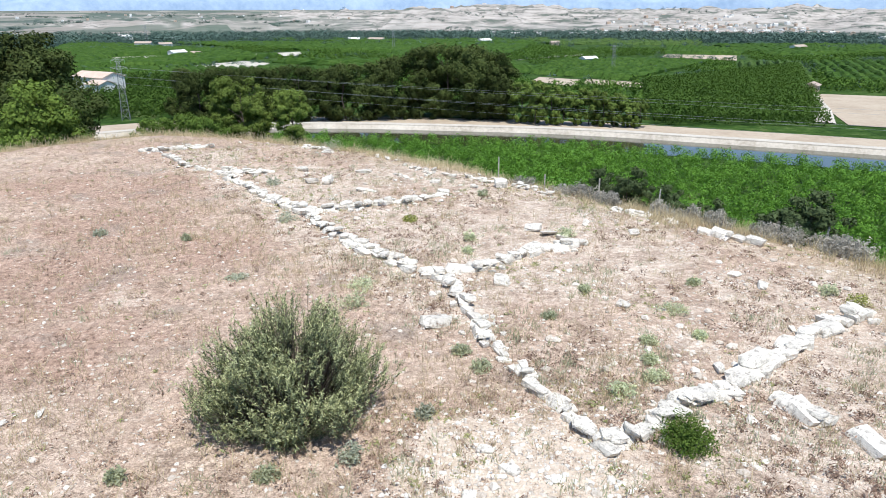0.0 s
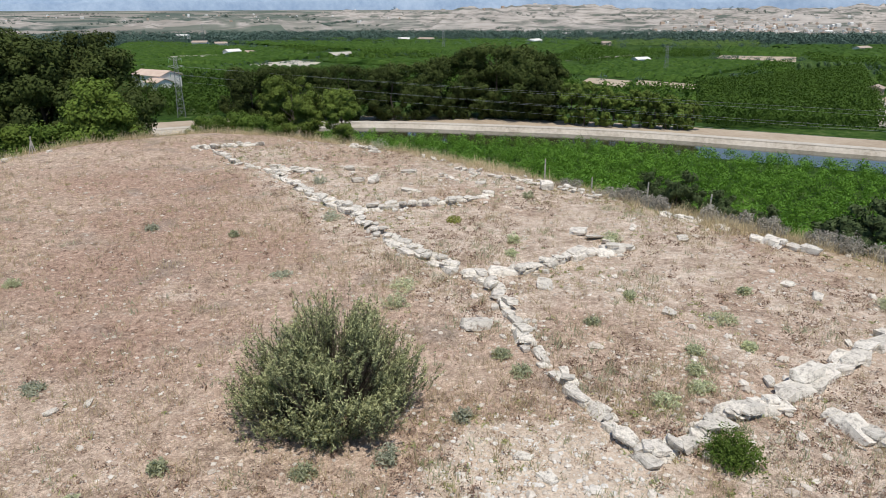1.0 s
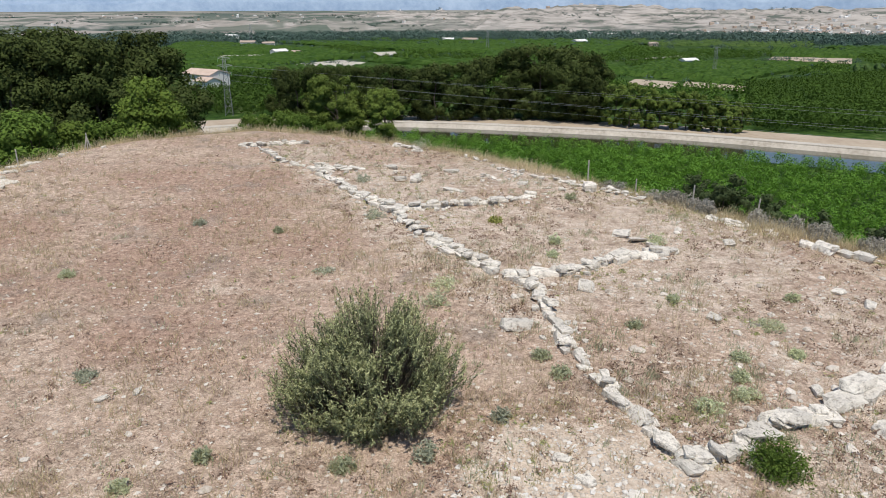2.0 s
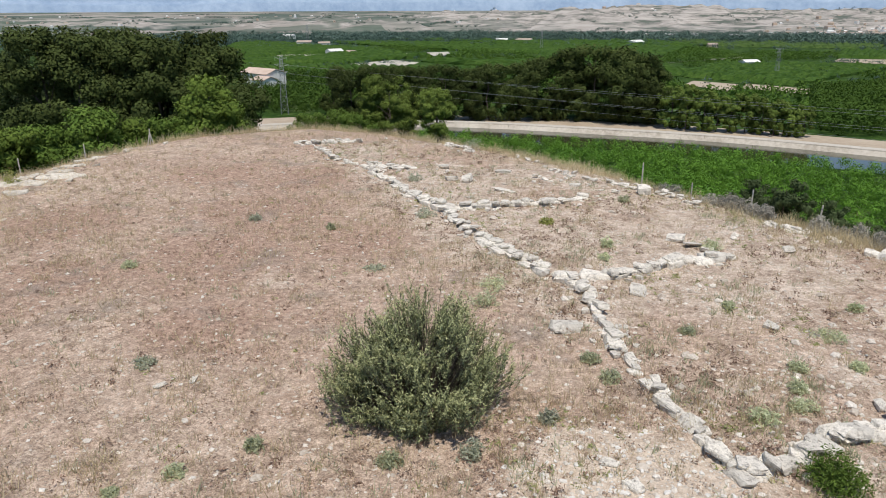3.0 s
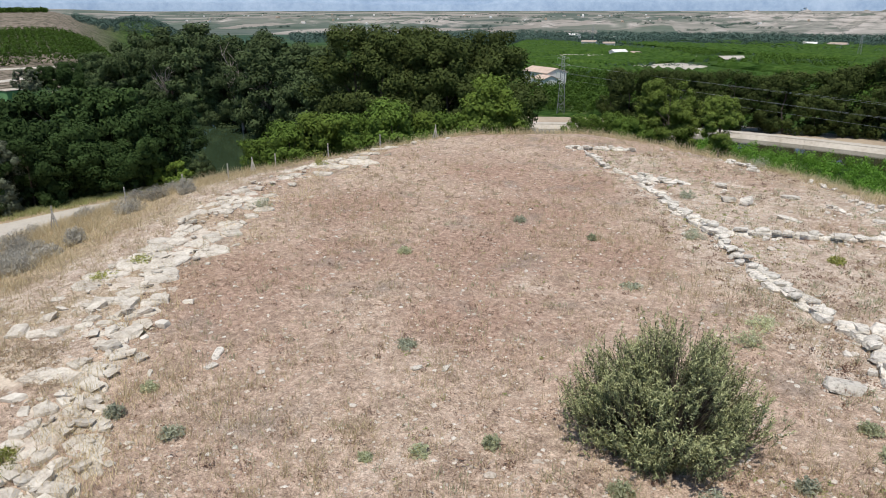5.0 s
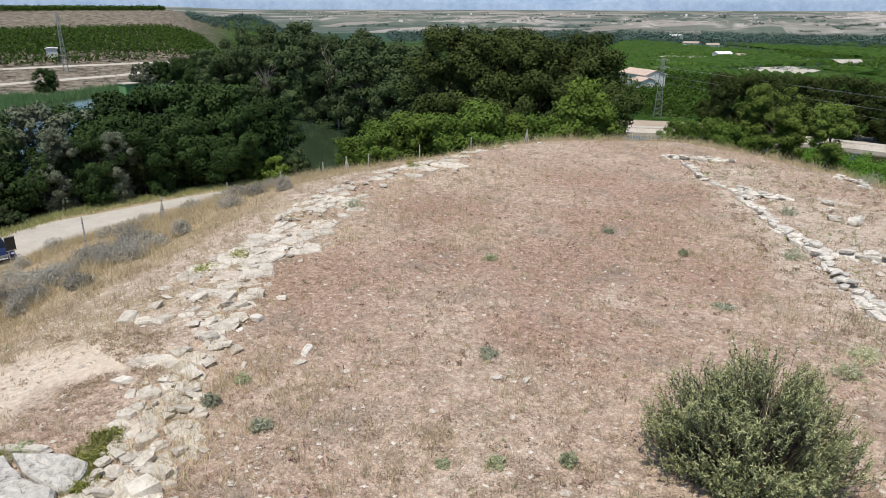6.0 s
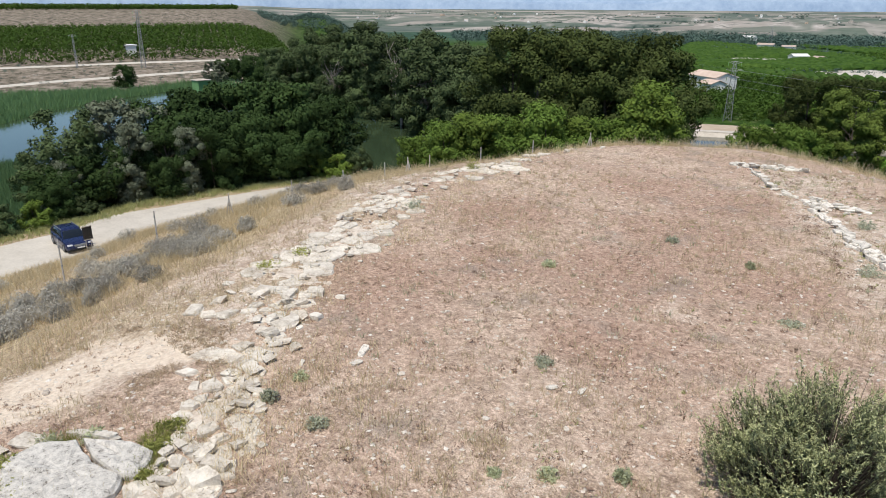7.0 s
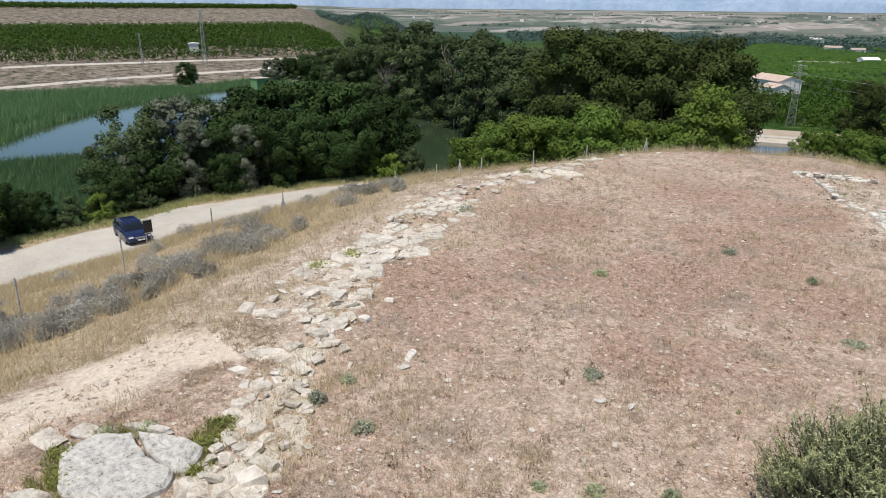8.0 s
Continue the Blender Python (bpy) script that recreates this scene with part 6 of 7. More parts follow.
# ---- the olive bush ----
def olive_bush(x, y, wide, high, seed):
    rng = np.random.default_rng(seed)
    root = tagged(new("olive_bush"), "dense rounded wild olive bush with silvery green leaves", "bush")
    root.matrix_basis = Matrix.Translation((x, y, hz(x, y)))
    # shoots stand in clumps with dark gaps between them
    n, clumps = 3300, 150
    which = rng.integers(0, clumps, n)
    side, rise = rng.uniform(0, 6.28, clumps), np.arcsin(rng.random(clumps) ** 0.85)
    reach = rng.uniform(0.78, 1.08, clumps)[which]
    el = np.clip(rise[which] + rng.normal(size=n) * 0.09, 0.0, 1.55)
    th = side[which] + rng.normal(size=n) * 0.10 / np.maximum(np.cos(el), 0.25)
    lump = (0.78 + 0.46 * vnoise(th * 1.9, el * 3.2, 3)) * (0.72 + 0.28 * step(el, 0.02, 0.5)) + 0.10 * rng.normal(size=n) * 0.6
    rr = wide / 2 * lump * reach * (0.46 + 0.54 * rng.random(n) ** 0.35)
    tip = np.stack([np.cos(th) * np.cos(el) * rr, np.sin(th) * np.cos(el) * rr, 0.12 + np.sin(el) * rr / (wide / 2) * high], -1)
    peak = np.exp(-((tip[:, 0] - 0.38) ** 2 + (tip[:, 1] - 0.1) ** 2) / 0.09)
    tip[:, 2] *= 1 + 0.20 * peak
    grow = np.stack([np.cos(th) * 0.45, np.sin(th) * 0.45, 0.9 + 0 * th], -1) + rng.normal(size=(n, 3)) * 0.22
    grow /= np.linalg.norm(grow, axis=1)[:, None]
    length = 0.22 + 0.16 * rng.random(n)
    foot = tip - grow * length[:, None]
    foot[:, 2] = np.maximum(foot[:, 2], 0.03)
    per = 31
    f = np.tile(np.linspace(0.05, 1.02, per), n)
    P = np.repeat(foot, per, 0) + np.repeat(tip - foot, per, 0) * f[:, None]
    G = np.repeat(grow, per, 0)
    a = G * 0.6 + rng.normal(size=P.shape) * 0.6
    a /= np.linalg.norm(a, axis=1)[:, None]
    out = P / (np.linalg.norm(P, axis=1)[:, None] + 1e-6)
    b = np.cross(a, out + [0, 0, 0.7] + rng.normal(size=P.shape) * 0.6)
    b /= np.linalg.norm(b, axis=1)[:, None]
    L = (0.034 + 0.022 * rng.random(len(P)))[:, None]
    W = L * 0.29
    V = np.stack([P, P + a * L * 0.5 + b * W / 2, P + a * L, P + a * L * 0.5 - b * W / 2], 1).reshape(-1, 3)
    mid = np.array([0, 0, high * 0.25])
    N = np.cross(a, b)
    N = N * np.where(np.sum(N * ((P - mid) / np.linalg.norm(P - mid, axis=1)[:, None] + [0, 0, 0.5]), 1) < 0, -1, 1)[:, None]
    F = np.arange(len(V)).reshape(-1, 4)
    away = np.sum(np.cross(V[1::4] - V[0::4], V[3::4] - V[0::4]) * N, 1) < 0
    F[away] = F[away][:, ::-1]
    N /= np.linalg.norm(N, axis=1)[:, None]
    # leaves near the shoot tips get the paler colour painted as sunlit
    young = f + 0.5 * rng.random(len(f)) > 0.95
    for key, pick in (("olive", ~young), ("olive_sunlit_tip", young)):
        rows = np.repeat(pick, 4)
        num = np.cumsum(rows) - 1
        under(leaf_mesh("foliage", V[rows], num[F[pick]], np.repeat(N[pick], 4, 0), M[key]), root, "silvery tip leaves in a lighter, sunlit colour" if key == "olive_sunlit_tip" else "")
    s = np.cross(grow, rng.normal(size=(n, 3)))
    s = s / np.linalg.norm(s, axis=1)[:, None] * 0.003
    inner = foot * [0.45, 0.45, 0.15]
    V = np.stack([foot - s, foot + s, tip, inner - s * 1.5, inner + s * 1.5, foot + s, foot - s], 1).reshape(-1, 3)
    k = np.arange(n)[:, None] * 7
    F = (k + np.array([[0, 1, 2]])).tolist() + (k + np.array([[3, 4, 5, 6]])).tolist()
    tagged(under(link_mesh("twig_mass", V, F, M["bark"]), root), kind="stuff")
    bm = bmesh.new()
    for _ in range(16):
        t, q = rng.random() * 6.28, rng.random() * 0.25
        e = Vector((math.cos(t) * wide * 0.3, math.sin(t) * wide * 0.3, high * (0.3 + 0.35 * rng.random())))
        rod(bm, (math.cos(t) * q, math.sin(t) * q, -0.1), e, 0.028, 0.010, 5)
    tagged(part("stem_base", bm, M["bark"], root), kind="stuff")
    return root


olive_bush(-2.10, 8.50, 2.82, 1.42, 93)


# ---- fences ----
def fence_post(az, r, high, lean, label="thin weathered fence post in dry grass", stay=0.0):
    x, y = polar(az, r)
    root = tagged(new("fence_post"), label, "fence post", "fence posts")
    root.matrix_basis = Matrix.LocRotScale((x, y, hz(x, y)), Euler((lean * 0.4, lean, 0)), None)
    bm = bmesh.new()
    rod(bm, (0, 0, -0.4), (0, 0, high), 0.028, 0.024, 7)
    part("post", bm, M["wood_post"], root)
    for z in (0.45, 0.85):
        bm = bmesh.new()
        bmesh.ops.create_cone(bm, cap_ends=True, segments=7, radius1=0.031, radius2=0.031, depth=0.03, matrix=Matrix.Translation((0, 0, high * z)))
        part("wire_clip", bm, M["steel"], root)
    if stay:
        for s in (-1, 1):
            bm = bmesh.new()
            rod(bm, (s * stay, 0.1 * s, -0.2), (0, 0, high * 0.8), 0.024, 0.024, 6)
            part("stay", bm, M["wood_post"], root)
    return root


for az, r, h, lean, stay in [(85.0, 20.7, 1.35, -0.06, 0), (77.5, 23.0, 1.5, -0.07, 0), (70.5, 24.0, 1.45, -0.05, 0), (64.7, 27.0, 1.25, 0.02, 0.22), (59.6, 26.5, 1.05, 0.0, 0), (55.3, 28.0, 0.95, 0.0, 0), (51.8, 29.0, 0.9, 0.01, 0), (49.8, 30.0, 0.95, -0.12, 0.15),
                         (48.0, 30.5, 0.9, 0.0, 0), (43.7, 31.0, 0.95, 0.0, 0), (39.4, 31.5, 1.0, 0.03, 0), (34.8, 33.0, 1.05, 0.05, 0.18),
                         (-4.7, 25.3, 0.9, 0.0, 0), (-13.1, 23.8, 0.85, 0.0, 0), (-17.9, 22.6, 0.85, 0.04, 0), (-30.4, 19.8, 0.8, 0.0, 0), (-8.6, 25.0, 0.7, 0.0, 0)]:
    fence_post(az, r, h * (0.68 if r > 26.2 else 1.0), lean, stay=stay * 0.7)


# ---- car ----
def car(az, r, heading):
    paint, nt, links, b = nodes_of("navy_car_paint", 0.35)
    b.inputs["Base Color"].default_value = (0.010, 0.016, 0.055, 1)
    b.inputs["Specular IOR Level"].default_value = 0.5
    b.inputs["Coat Weight"].default_value = 0.25
    n = tex(nt, links, "ShaderNodeTexNoise", 4.0, nt.new("ShaderNodeTexCoord").outputs["Object"], 5.0)
    links.new(ramp(nt, links, n.outputs["Fac"], [(0.3, (0.18, 0.18, 0.18)), (0.7, (0.38, 0.38, 0.38))]), b.inputs["Roughness"])
    glass, _, _, b = nodes_of("tinted_glass", 0.05)
    b.inputs["Base Color"].default_value = (0.012, 0.015, 0.018, 1)
    b.inputs["Specular IOR Level"].default_value = 0.6
    black = grain_material("black_trim", [(0.3, (0.015, 0.015, 0.015)), (0.7, (0.035, 0.035, 0.035))], 5, 30, 0.6)
    lamp, _, _, b = nodes_of("headlamp_glass", 0.08)
    b.inputs["Base Color"].default_value = (0.75, 0.77, 0.8, 1)
    b.inputs["Metallic"].default_value = 0.3
    white = grain_material("plate_white", [(0.3, (0.7, 0.7, 0.68)), (0.7, (0.8, 0.8, 0.78))], 5, 30, 0.5)
    x, y = polar(az, r)
    root = tagged(new("car"), "dark navy blue estate car parked beside the gravel track", "car")
    root.matrix_basis = Matrix.LocRotScale((x, y, hz(x, y) + 0.06), Euler((0, 0, heading)), (0.84, 0.90, 0.78))

    def loft(sections, cap=True):
        """Sections (x, half width, z low, z high, tuck): rounded rings along the car."""
        bm = bmesh.new()
        rings = []
        for sx, w, z0, z1, tuck in sections:
            prof = [(-w, z0), (-w * 1.0, (z0 * 2 + z1) / 3), (-w * (1 - tuck * 0.4), (z0 + z1 * 2) / 3), (-w * (1 - tuck), z1 - 0.02), (-w * (1 - tuck) * 0.6, z1), (w * (1 - tuck) * 0.6, z1), (w * (1 - tuck), z1 - 0.02), (w * (1 - tuck * 0.4), (z0 + z1 * 2) / 3), (w, (z0 * 2 + z1) / 3), (w, z0)]
            rings.append([bm.verts.new((sx, py, pz)) for py, pz in prof])
        for p, q in zip(rings, rings[1:]):
            for i in range(len(p)):
                j = (i + 1) % len(p)
                bm.faces.new((p[i], q[i], q[j], p[j]))
        bm.faces.new(rings[0])
        bm.faces.new(rings[-1][::-1])
        bmesh.ops.recalc_face_normals(bm, faces=bm.faces)
        for f in bm.faces:
            f.smooth = True
        return bm

    body = part("body", loft([(2.28, 0.72, 0.30, 0.62, 0.12), (2.15, 0.86, 0.26, 0.80, 0.12), (1.7, 0.91, 0.24, 0.92, 0.10), (1.0, 0.92, 0.24, 0.99, 0.08), (0.2, 0.92, 0.24, 1.0, 0.06), (-1.2, 0.92, 0.24, 1.02, 0.06), (-2.0, 0.90, 0.28, 1.02, 0.08), (-2.3, 0.82, 0.34, 0.95, 0.12)]), paint, root)
    part("cabin", loft([(1.05, 0.80, 0.94, 1.0, 0.1), (0.35, 0.80, 0.95, 1.42, 0.24), (-0.4, 0.81, 0.96, 1.50, 0.22), (-1.5, 0.81, 0.96, 1.48, 0.22), (-2.1, 0.78, 0.96, 1.32, 0.24), (-2.26, 0.76, 0.92, 1.0, 0.2)]), glass, root, "dark tinted windows")
    part("roof", loft([(0.28, 0.60, 1.40, 1.445, 0.05), (-0.4, 0.635, 1.47, 1.525, 0.05), (-1.5, 0.635, 1.45, 1.505, 0.05), (-2.05, 0.60, 1.31, 1.36, 0.05)]), paint, root)
    for s in (-1, 1):
        bm = bmesh.new()
        rod(bm, (0.1, s * 0.60, 1.53), (-1.9, s * 0.60, 1.50), 0.022, sides=6)
        part("roof_rail", bm, M["steel"], root, "bright roof rail")
        for sx0, sx1, z0, z1 in ((0.98, 0.32, 0.98, 1.43), (-0.45, -0.52, 0.98, 1.48), (-2.2, -1.95, 0.98, 1.36)):
            bm = bmesh.new()
            rod(bm, (sx0, s * 0.80, z0), (sx1, s * 0.625, z1), 0.045, sides=5)
            part("pillar", bm, paint, root)
        bm = bmesh.new()
        box(bm, (2.02, s * 0.66 - 0.17, 0.64), (2.24, s * 0.66 + 0.17, 0.78), 0.03)
        part("headlight", bm, lamp, root, "clear headlight")
        bm = bmesh.new()
        box(bm, (0.75, s * 1.0 - 0.10, 0.98), (0.92, s * 1.0 + 0.10, 1.10), 0.03)
        part("wing_mirror", bm, paint, root)
        for wx in (1.38, -1.38):
            bm = bmesh.new()
            rod(bm, (wx, s * 0.70, 0.33), (wx, s * 0.93, 0.33), 0.33, sides=20)
            wheel = part("wheel", bm, black, root, "black tyre")
            bm = bmesh.new()
            rod(bm, (wx, s * 0.90, 0.33), (wx, s * 0.945, 0.33), 0.21, 0.19, sides=14)
            part("rim", bm, M["steel"], wheel, "silver rim")
    bm = bmesh.new()
    box(bm, (2.20, -0.42, 0.56), (2.31, 0.42, 0.74), 0.03)
    part("grille", bm, M["steel"], root, "chrome-edged grille")
    bm = bmesh.new()
    box(bm, (2.24, -0.75, 0.28), (2.33, 0.75, 0.40), 0.03)
    part("lower_grille", bm, black, root, "black lower grille")
    bm = bmesh.new()
    box(bm, (2.32, -0.26, 0.42), (2.34, 0.26, 0.53))
    part("number_plate", bm, white, root, "plain white bar")
    return body


def facing(az, turn):
    """Heading of a thing whose front points at the hill, then turned to its right."""
    x, y = polar(az, 1)
    return math.atan2(-y, -x) + turn


car(76.4, 49.6, facing(76.4, 0.24))


def sign_board(az, r):
    x, y = polar(az, r)
    root = tagged(new("sign_board"), "weathered dark sign board on a post, seen from behind", "sign")
    root.matrix_basis = Matrix.LocRotScale((x, y, hz(x, y)), Euler((0, 0, facing(az, 0.35))), (0.7, 0.62, 0.75))
    for s in (-0.22, 0.22):
        bm = bmesh.new()
        box(bm, (-0.04, s - 0.035, -0.4), (0.03, s + 0.035, 2.3), 0.008)
        part("post", bm, M["wood_post"], root)
    bm = bmesh.new()
    box(bm, (0.035, -0.42, 1.25), (0.075, 0.42, 2.35), 0.01)
    part("panel", bm, M["dark_opening"], root, "dark panel")
    for z in (1.25, 2.29):
        bm = bmesh.new()
        box(bm, (0.08, -0.44, z), (0.10, 0.44, z + 0.07), 0.006)
        part("frame_rail", bm, M["wood_post"], root)


sign_board(75.3, 43.0)


# ---- buildings ----
M["barn_roof"] = grain_material("faded_tile", [(0.3, (0.46, 0.33, 0.25)), (0.7, (0.66, 0.53, 0.43))], 0.5, 6, 0.9, 0.5, 0.05)
def house(x, y, turn, long, wide, high, wall, roof, label, name="farm_building", category="building", pitch=0.28, group="", lean_to=False, lift=0.0, windows=True):
    root = tagged(new(name), label, category, group)
    root.matrix_basis = Matrix.LocRotScale((x, y, hz(x, y) + lift), Euler((0, 0, turn)), None)

    def block(l, w, h, ox, oy):
        rise = w * pitch
        bm = bmesh.new()
        prof = [(-w / 2, -0.6), (w / 2, -0.6), (w / 2, h), (0, h + rise), (-w / 2, h)]
        ends = [[bm.verts.new((ox + sx * l / 2, oy + py, pz)) for py, pz in prof] for sx in (-1, 1)]
        bm.faces.new(ends[0][::-1])
        bm.faces.new(ends[1])
        for i in range(5):
            j = (i + 1) % 5
            bm.faces.new((ends[0][i], ends[0][j], ends[1][j], ends[1][i]))
        bmesh.ops.recalc_face_normals(bm, faces=bm.faces)
        wl = part("wall", bm, wall, root)
        for s in (-1, 1):
            bm = bmesh.new()
            a = [(ox + sx * (l / 2 + 0.3), oy + s * py, pz) for sx in (-1, 1) for py, pz in ((0.0, h + rise + 0.12), (w / 2 + 0.35, h - 0.35 * pitch * 2 + 0.12))]
            vs = [bm.verts.new(p) for p in a] + [bm.verts.new((p[0], p[1], p[2] + 0.16)) for p in a]
            for f in ((0, 1, 3, 2), (4, 6, 7, 5), (0, 2, 6, 4), (1, 5, 7, 3), (0, 4, 5, 1), (2, 3, 7, 6)):
                bm.faces.new([vs[i] for i in f])
            bmesh.ops.recalc_face_normals(bm, faces=bm.faces)
            part("roof_slope", bm, roof, root)
        return wl

    block(long, wide, high, 0, 0)
    if lean_to:
        block(long * 0.45, wide * 0.7, high * 0.62, long * 0.5, -wide * 0.62)
    for k in range(max(1, int(long / 5)) if windows else 0):
        bm = bmesh.new()
        ox = -long / 2 + long * (k + 0.5) / max(1, int(long / 5))
        box(bm, (ox - 0.6, -wide / 2 - 0.04, high * 0.35), (ox + 0.6, -wide / 2 + 0.05, high * 0.68))
        part("window", bm, M["dark_opening"], root, "dark window opening")
    return root


house(-108.0, 222.0, radians(-27), 14, 8.0, 4.0, M["plaster"], M["barn_roof"], "white farm barn with a faded tile roof", lean_to=True, pitch=0.17, windows=False)
for i, (x, y, l, w, h, wall, roof) in enumerate([(-424, 962, 26, 12, 6, "plaster", "plaster"), (-262, 630, 18, 9, 5, "plaster", "roof_tile"), (-240, 622, 14, 8, 4, "plaster", "roof_tile"), (-163, 440, 13, 8, 4, "plaster", "plaster"), (-153, 444, 8, 6, 3, "plaster", "roof_tile"),
                                                (98, 630, 10, 7, 4, "ochre_wall", "roof_tile"), (74, 362, 11, 6, 3.0, "plaster", "plaster"), (40, 700, 24, 10, 4, "plaster", "plaster"), (-70, 760, 22, 10, 4, "plaster", "roof_tile"), (-95, 770, 16, 9, 4, "plaster", "plaster"),
                                                (270, 545, 18, 8, 4, "plaster", "roof_tile"), (111, 212, 7, 5, 2.6, "ochre_wall", "roof_tile"), (-330, 880, 14, 8, 4, "plaster", "plaster")]):
    house(x, y, radians(-15 + 23 * (i % 4)), l * 0.75, w * 0.75, h * 0.72, M[wall], M[roof], "small pale farm building among the orchards", group="farm buildings", pitch=0.2)
for i, (az, r, l) in enumerate([(-5.8, 1180, 26), (-7.4, 1210, 18), (-10.6, 1200, 34), (-12.2, 1190, 30), (-3.9, 1230, 16), (-31.6, 1150, 50), (-27.6, 1260, 24), (34.0, 1380, 30), (37.5, 1420, 24)]):
    x, y = polar(az, r)
    house(x, y, radians(-az + 8), l * 0.8, 8, 3.4, M["plaster"], M["plaster"], "long white warehouse across the valley", "warehouse", "warehouse", 0.1, "warehouses")


def town():
    """A far hillside town of small houses that share a few shapes."""
    rng = random.Random(31)
    kinds = []
    for wall, roof in (("plaster", "roof_tile"), ("ochre_wall", "roof_tile"), ("plaster", "plaster"), ("gravel", "roof_tile")):
        bm = bmesh.new()
        prof = [(-5, -2), (5, -2), (5, 7), (0, 9.2), (-5, 7)]
        ends = [[bm.verts.new((sx * 6, py, pz)) for py, pz in prof] for sx in (-1, 1)]
        bm.faces.new(ends[0][::-1])
        bm.faces.new(ends[1])
        for i in range(5):
            j = (i + 1) % 5
            f = bm.faces.new((ends[0][i], ends[0][j], ends[1][j], ends[1][i]))
            f.material_index = 1 if i in (2, 3) else 0
        bmesh.ops.recalc_face_normals(bm, faces=bm.faces)
        me = bpy.data.meshes.new("town_house")
        bm.to_mesh(me)
        bm.free()
        me.materials.append(M[wall])
        me.materials.append(M[roof])
        kinds.append(me)
    for i in range(300):
        az, r = (rng.gauss(-20.0, 4.0), 1440 + abs(rng.gauss(0, 170))) if i < 225 else (rng.uniform(-8, 56), rng.uniform(1900, 3300))
        x, y = polar(az, r)
        ob = tagged(new("town_house", rng.choice(kinds)), "small pale tile-roofed house in the far town", "house", "far town")
        s = rng.uniform(0.35, 0.7)
        ob.matrix_basis = Matrix.LocRotScale((x, y, hz(x, y)), Euler((0, 0, rng.uniform(0, 3.14))), (s * rng.uniform(0.8, 1.6), s, s))


town()
x, y = polar(65.7, 189)
hut = tagged(new("pump_hut"), "small green hut standing at the pond edge", "hut")
hut.matrix_basis = Matrix.LocRotScale((x, y, -14.9), Euler((0, 0, facing(65.7, 0.5))), None)
bm = bmesh.new()
box(bm, (-1.7, -1.7, -1.5), (1.7, 1.7, 3.0), 0.05)
part("wall", bm, M["green_paint"], hut)
bm = bmesh.new()
box(bm, (-1.9, -1.9, 3.0), (1.9, 1.9, 3.2), 0.04)
part("roof", bm, M["concrete"], hut, "pale flat roof slab")
bm = bmesh.new()
box(bm, (1.68, -0.5, -1.0), (1.74, 0.5, 1.5), 0.01)
part("door", bm, M["green_paint"], hut)
x, y = polar(70.3, 262)
house(x, y, radians(-20), 4.2, 3.2, 2.6, M["plaster"], M["plaster"], "small white shed below the orchard slope", "shed", "shed", 0.05)


# ---- pylons and cables ----
def pylon(x, y, high, base, top, turn, arms, label, base_z=None):
    root = tagged(new("pylon"), label, "pylon", "pylons")
    root.matrix_basis = Matrix.LocRotScale((x, y, hz(x, y) if base_z is None else base_z), Euler((0, 0, turn)), None)
    corner = lambda k, f: Vector((((1, 1), (1, -1), (-1, -1), (-1, 1))[k][0] * (base + (top - base) * f) / 2, ((1, 1), (1, -1), (-1, -1), (-1, 1))[k][1] * (base + (top - base) * f) / 2, high * f))
    t = high * 0.0019 + 0.010
    for k in range(4):
        bm = bmesh.new()
        rod(bm, corner(k, 0) - Vector((0, 0, 0.4)), corner(k, 1), t * 1.4, t, 4)
        part("leg", bm, M["steel"], root)
    bm = bmesh.new()
    fs = [0.0]
    while fs[-1] < 0.97:
        fs.append(min(1.0, fs[-1] + (base + (top - base) * fs[-1]) / high * 1.25))
    for f, g in zip(fs, fs[1:]):
        for k in range(4):
            rod(bm, corner(k, f), corner((k + 1) % 4, g), t * 0.6, sides=3)
            rod(bm, corner((k + 1) % 4, f), corner(k, g), t * 0.6, sides=3)
            rod(bm, corner(k, g), corner((k + 1) % 4, g), t * 0.6, sides=3)
    part("bracing", bm, M["steel"], root)
    for f, l in arms:
        bm = bmesh.new()
        for s in (-1, 1):
            for w in (-1, 1):
                rod(bm, (0, w * top / 2, high * f + 0.25), (s * l, 0, high * f), t * 0.7, sides=3)
                rod(bm, (0, w * top / 2, high * f - 0.45), (s * l, 0, high * f), t * 0.7, sides=3)
        arm = part("crossarm", bm, M["steel"], root)
        for s in (-1, 1):
            bm = bmesh.new()
            rod(bm, (s * l, 0, high * f), (s * l, 0, high * f - 0.8), 0.05, 0.05, 6)
            part("insulator", bm, M["green_paint"], arm)
    return root


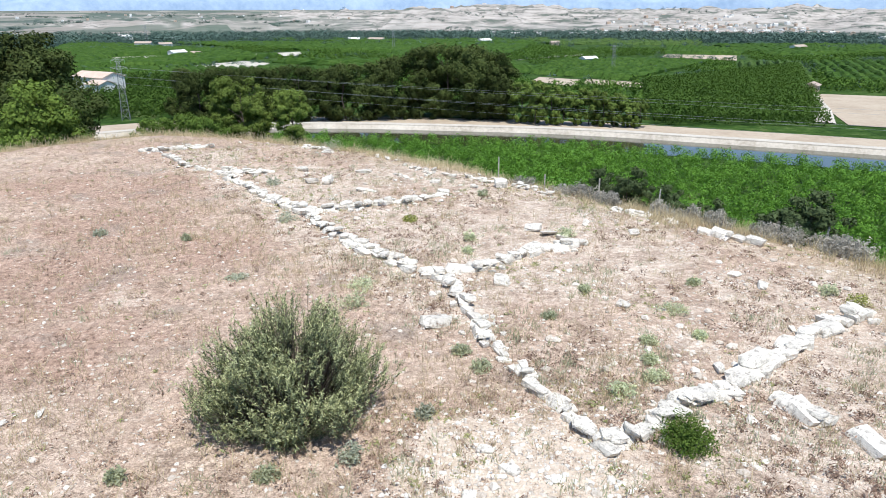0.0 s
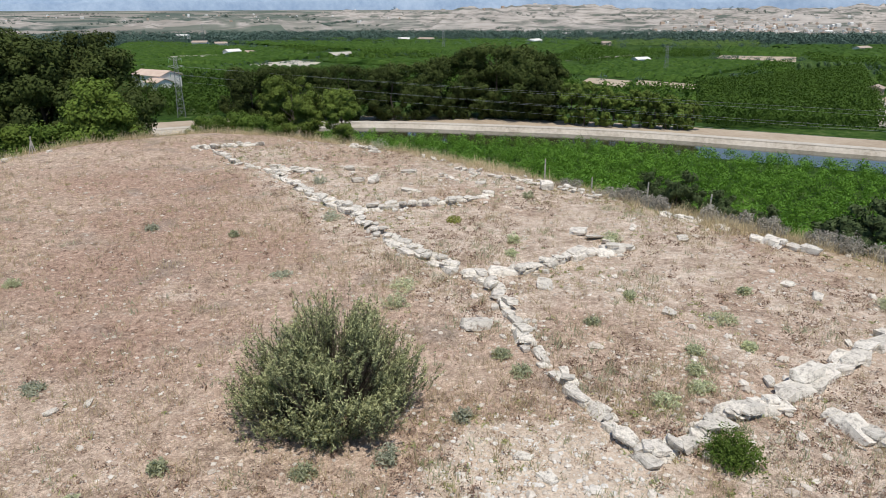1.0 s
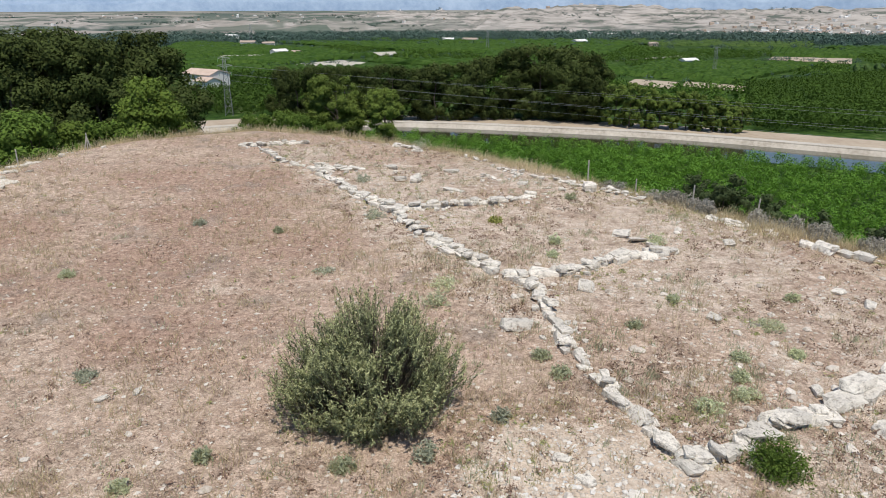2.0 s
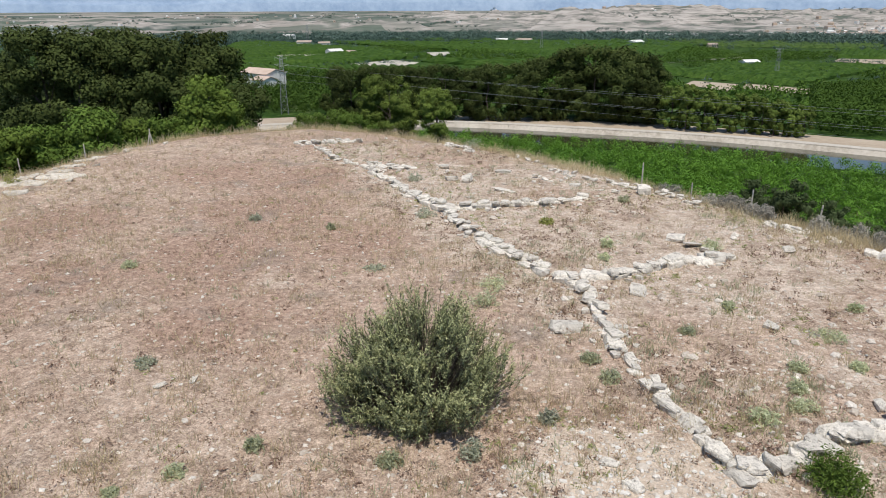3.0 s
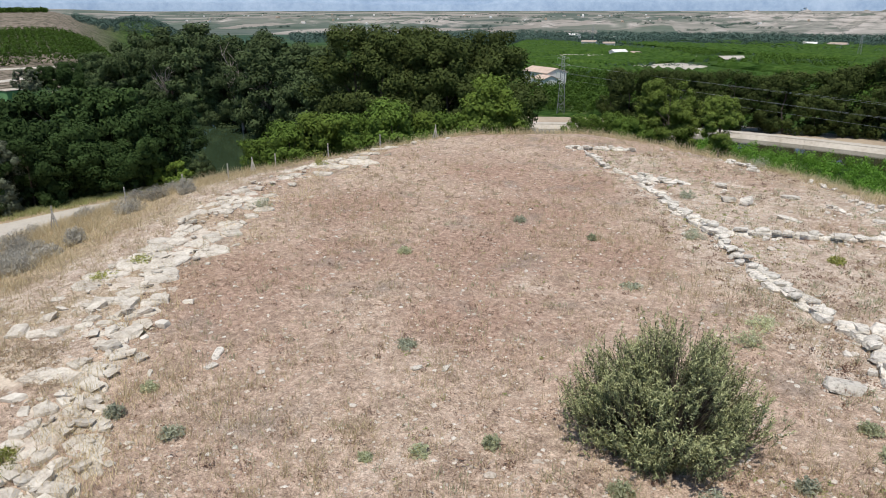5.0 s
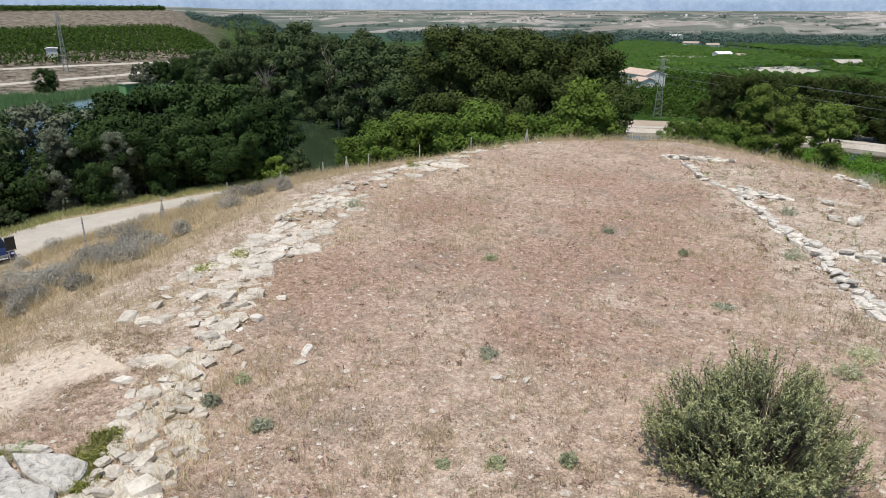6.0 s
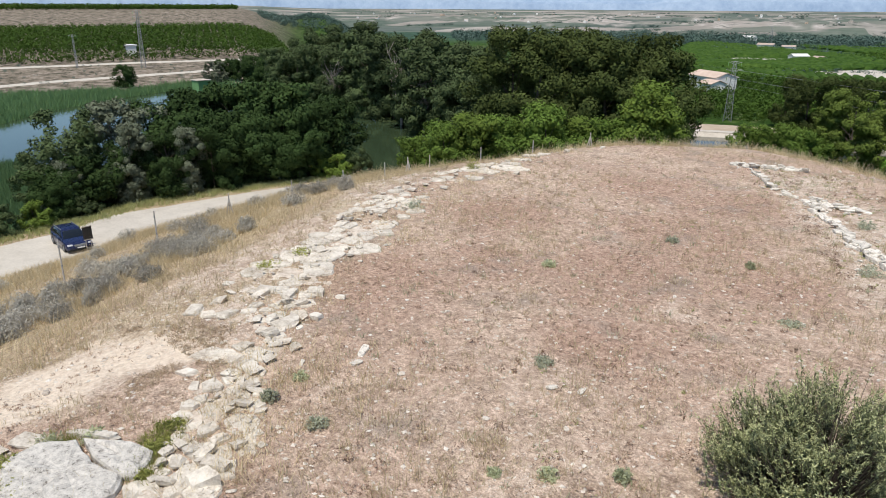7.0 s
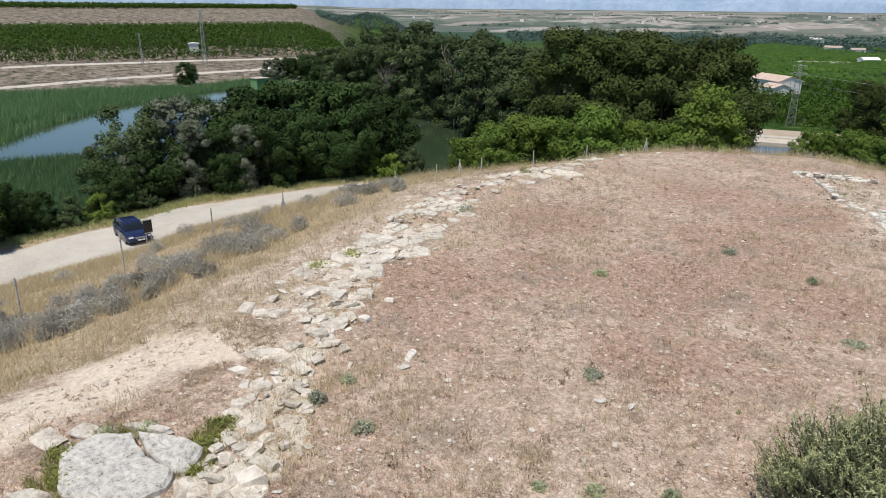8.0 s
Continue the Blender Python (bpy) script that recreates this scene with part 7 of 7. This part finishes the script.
px, py = polar(24.5, 163)
pylon(px, py, 12.6, 1.7, 0.6, radians(20), [(0.99, 1.3), (0.87, 1.6), (0.75, 1.3)], "grey lattice steel pylon beside the canal")
pylon(72, 301, 10.5, 1.6, 0.6, radians(10), [(0.98, 1.5), (0.86, 1.5)], "grey lattice steel pylon among the orchards")
pylon(-270, 657, 19, 3.0, 1.0, radians(15), [(0.98, 2.6), (0.86, 3.0), (0.74, 2.6)], "grey lattice steel pylon across the valley")
pylon(*polar(3.9, 520), 14, 2.2, 0.8, radians(15), [(0.98, 2.0), (0.84, 2.0)], "grey lattice steel pylon across the valley")
pylon(*polar(69.6, 236), 16.5, 1.3, 0.5, radians(60), [(0.99, 1.2), (0.9, 1.3), (0.8, 1.2)], "slender lattice pylon below the orchard slope")
pylon(*polar(74.0, 240), 9.5, 0.5, 0.3, radians(60), [(0.98, 1.0)], "slender lattice pole below the orchard slope")


def cable(a, b, sag, label="thin power cable sagging over the canal"):
    cu = bpy.data.curves.new("power_cable", "CURVE")
    cu.dimensions, cu.bevel_depth, cu.bevel_resolution = "3D", 0.013, 1
    sp = cu.splines.new("POLY")
    n = 48
    sp.points.add(n)
    for i in range(n + 1):
        f = i / n
        p = Vector(a).lerp(Vector(b), f)
        sp.points[i].co = (p.x, p.y, p.z - sag * 4 * f * (1 - f), 1)
    cu.materials.append(M["cable"])
    return tagged(new("power_cable", cu), label, "cable", "power cables")


for i, (za, zb) in enumerate([(-6.2, -7.4), (-6.4, -8.8), (-8.0, -10.0), (-8.2, -11.2), (-9.3, -12.0)]):
    s = 1 if i % 2 else -1
    cable((px + s * 1.3, py + s * 0.5, za), (150 + s * 1.3, 62 + s * 0.8, zb), 1.2)


# ---- far mountains ----
def mountains(r, base, high, seed, material, az0, az1, label):
    az = np.arange(az0, az1, 0.2)
    t = base + high * fbm(az * 0.11 + seed, az * 0 + seed, 5, seed)
    V, n = [], len(az)
    for rr, zz in ((r, np.full(n, -140.0)), (r + 60, t * 0.75 - 20), (r + 130, t), (r + 260, np.full(n, -140.0))):
        V.append(np.stack([-np.sin(np.radians(az)) * rr, np.cos(np.radians(az)) * rr, zz], -1))
    V = np.concatenate(V)
    F = []
    for k in range(3):
        i = np.arange(n - 1) + k * n
        F.append(np.stack([i, i + 1, i + n + 1, i + n], -1))
    return tagged(link_mesh("far_mountains", V, np.vstack(F), material, True), label, "mountains", kind="structure")


# raised so its haze blue stands in for the low strip of sky
mountains(4300, 42, 50, 3, M["hazy_marl"], -75, 115, "far mountains in painted haze blue on the horizon")
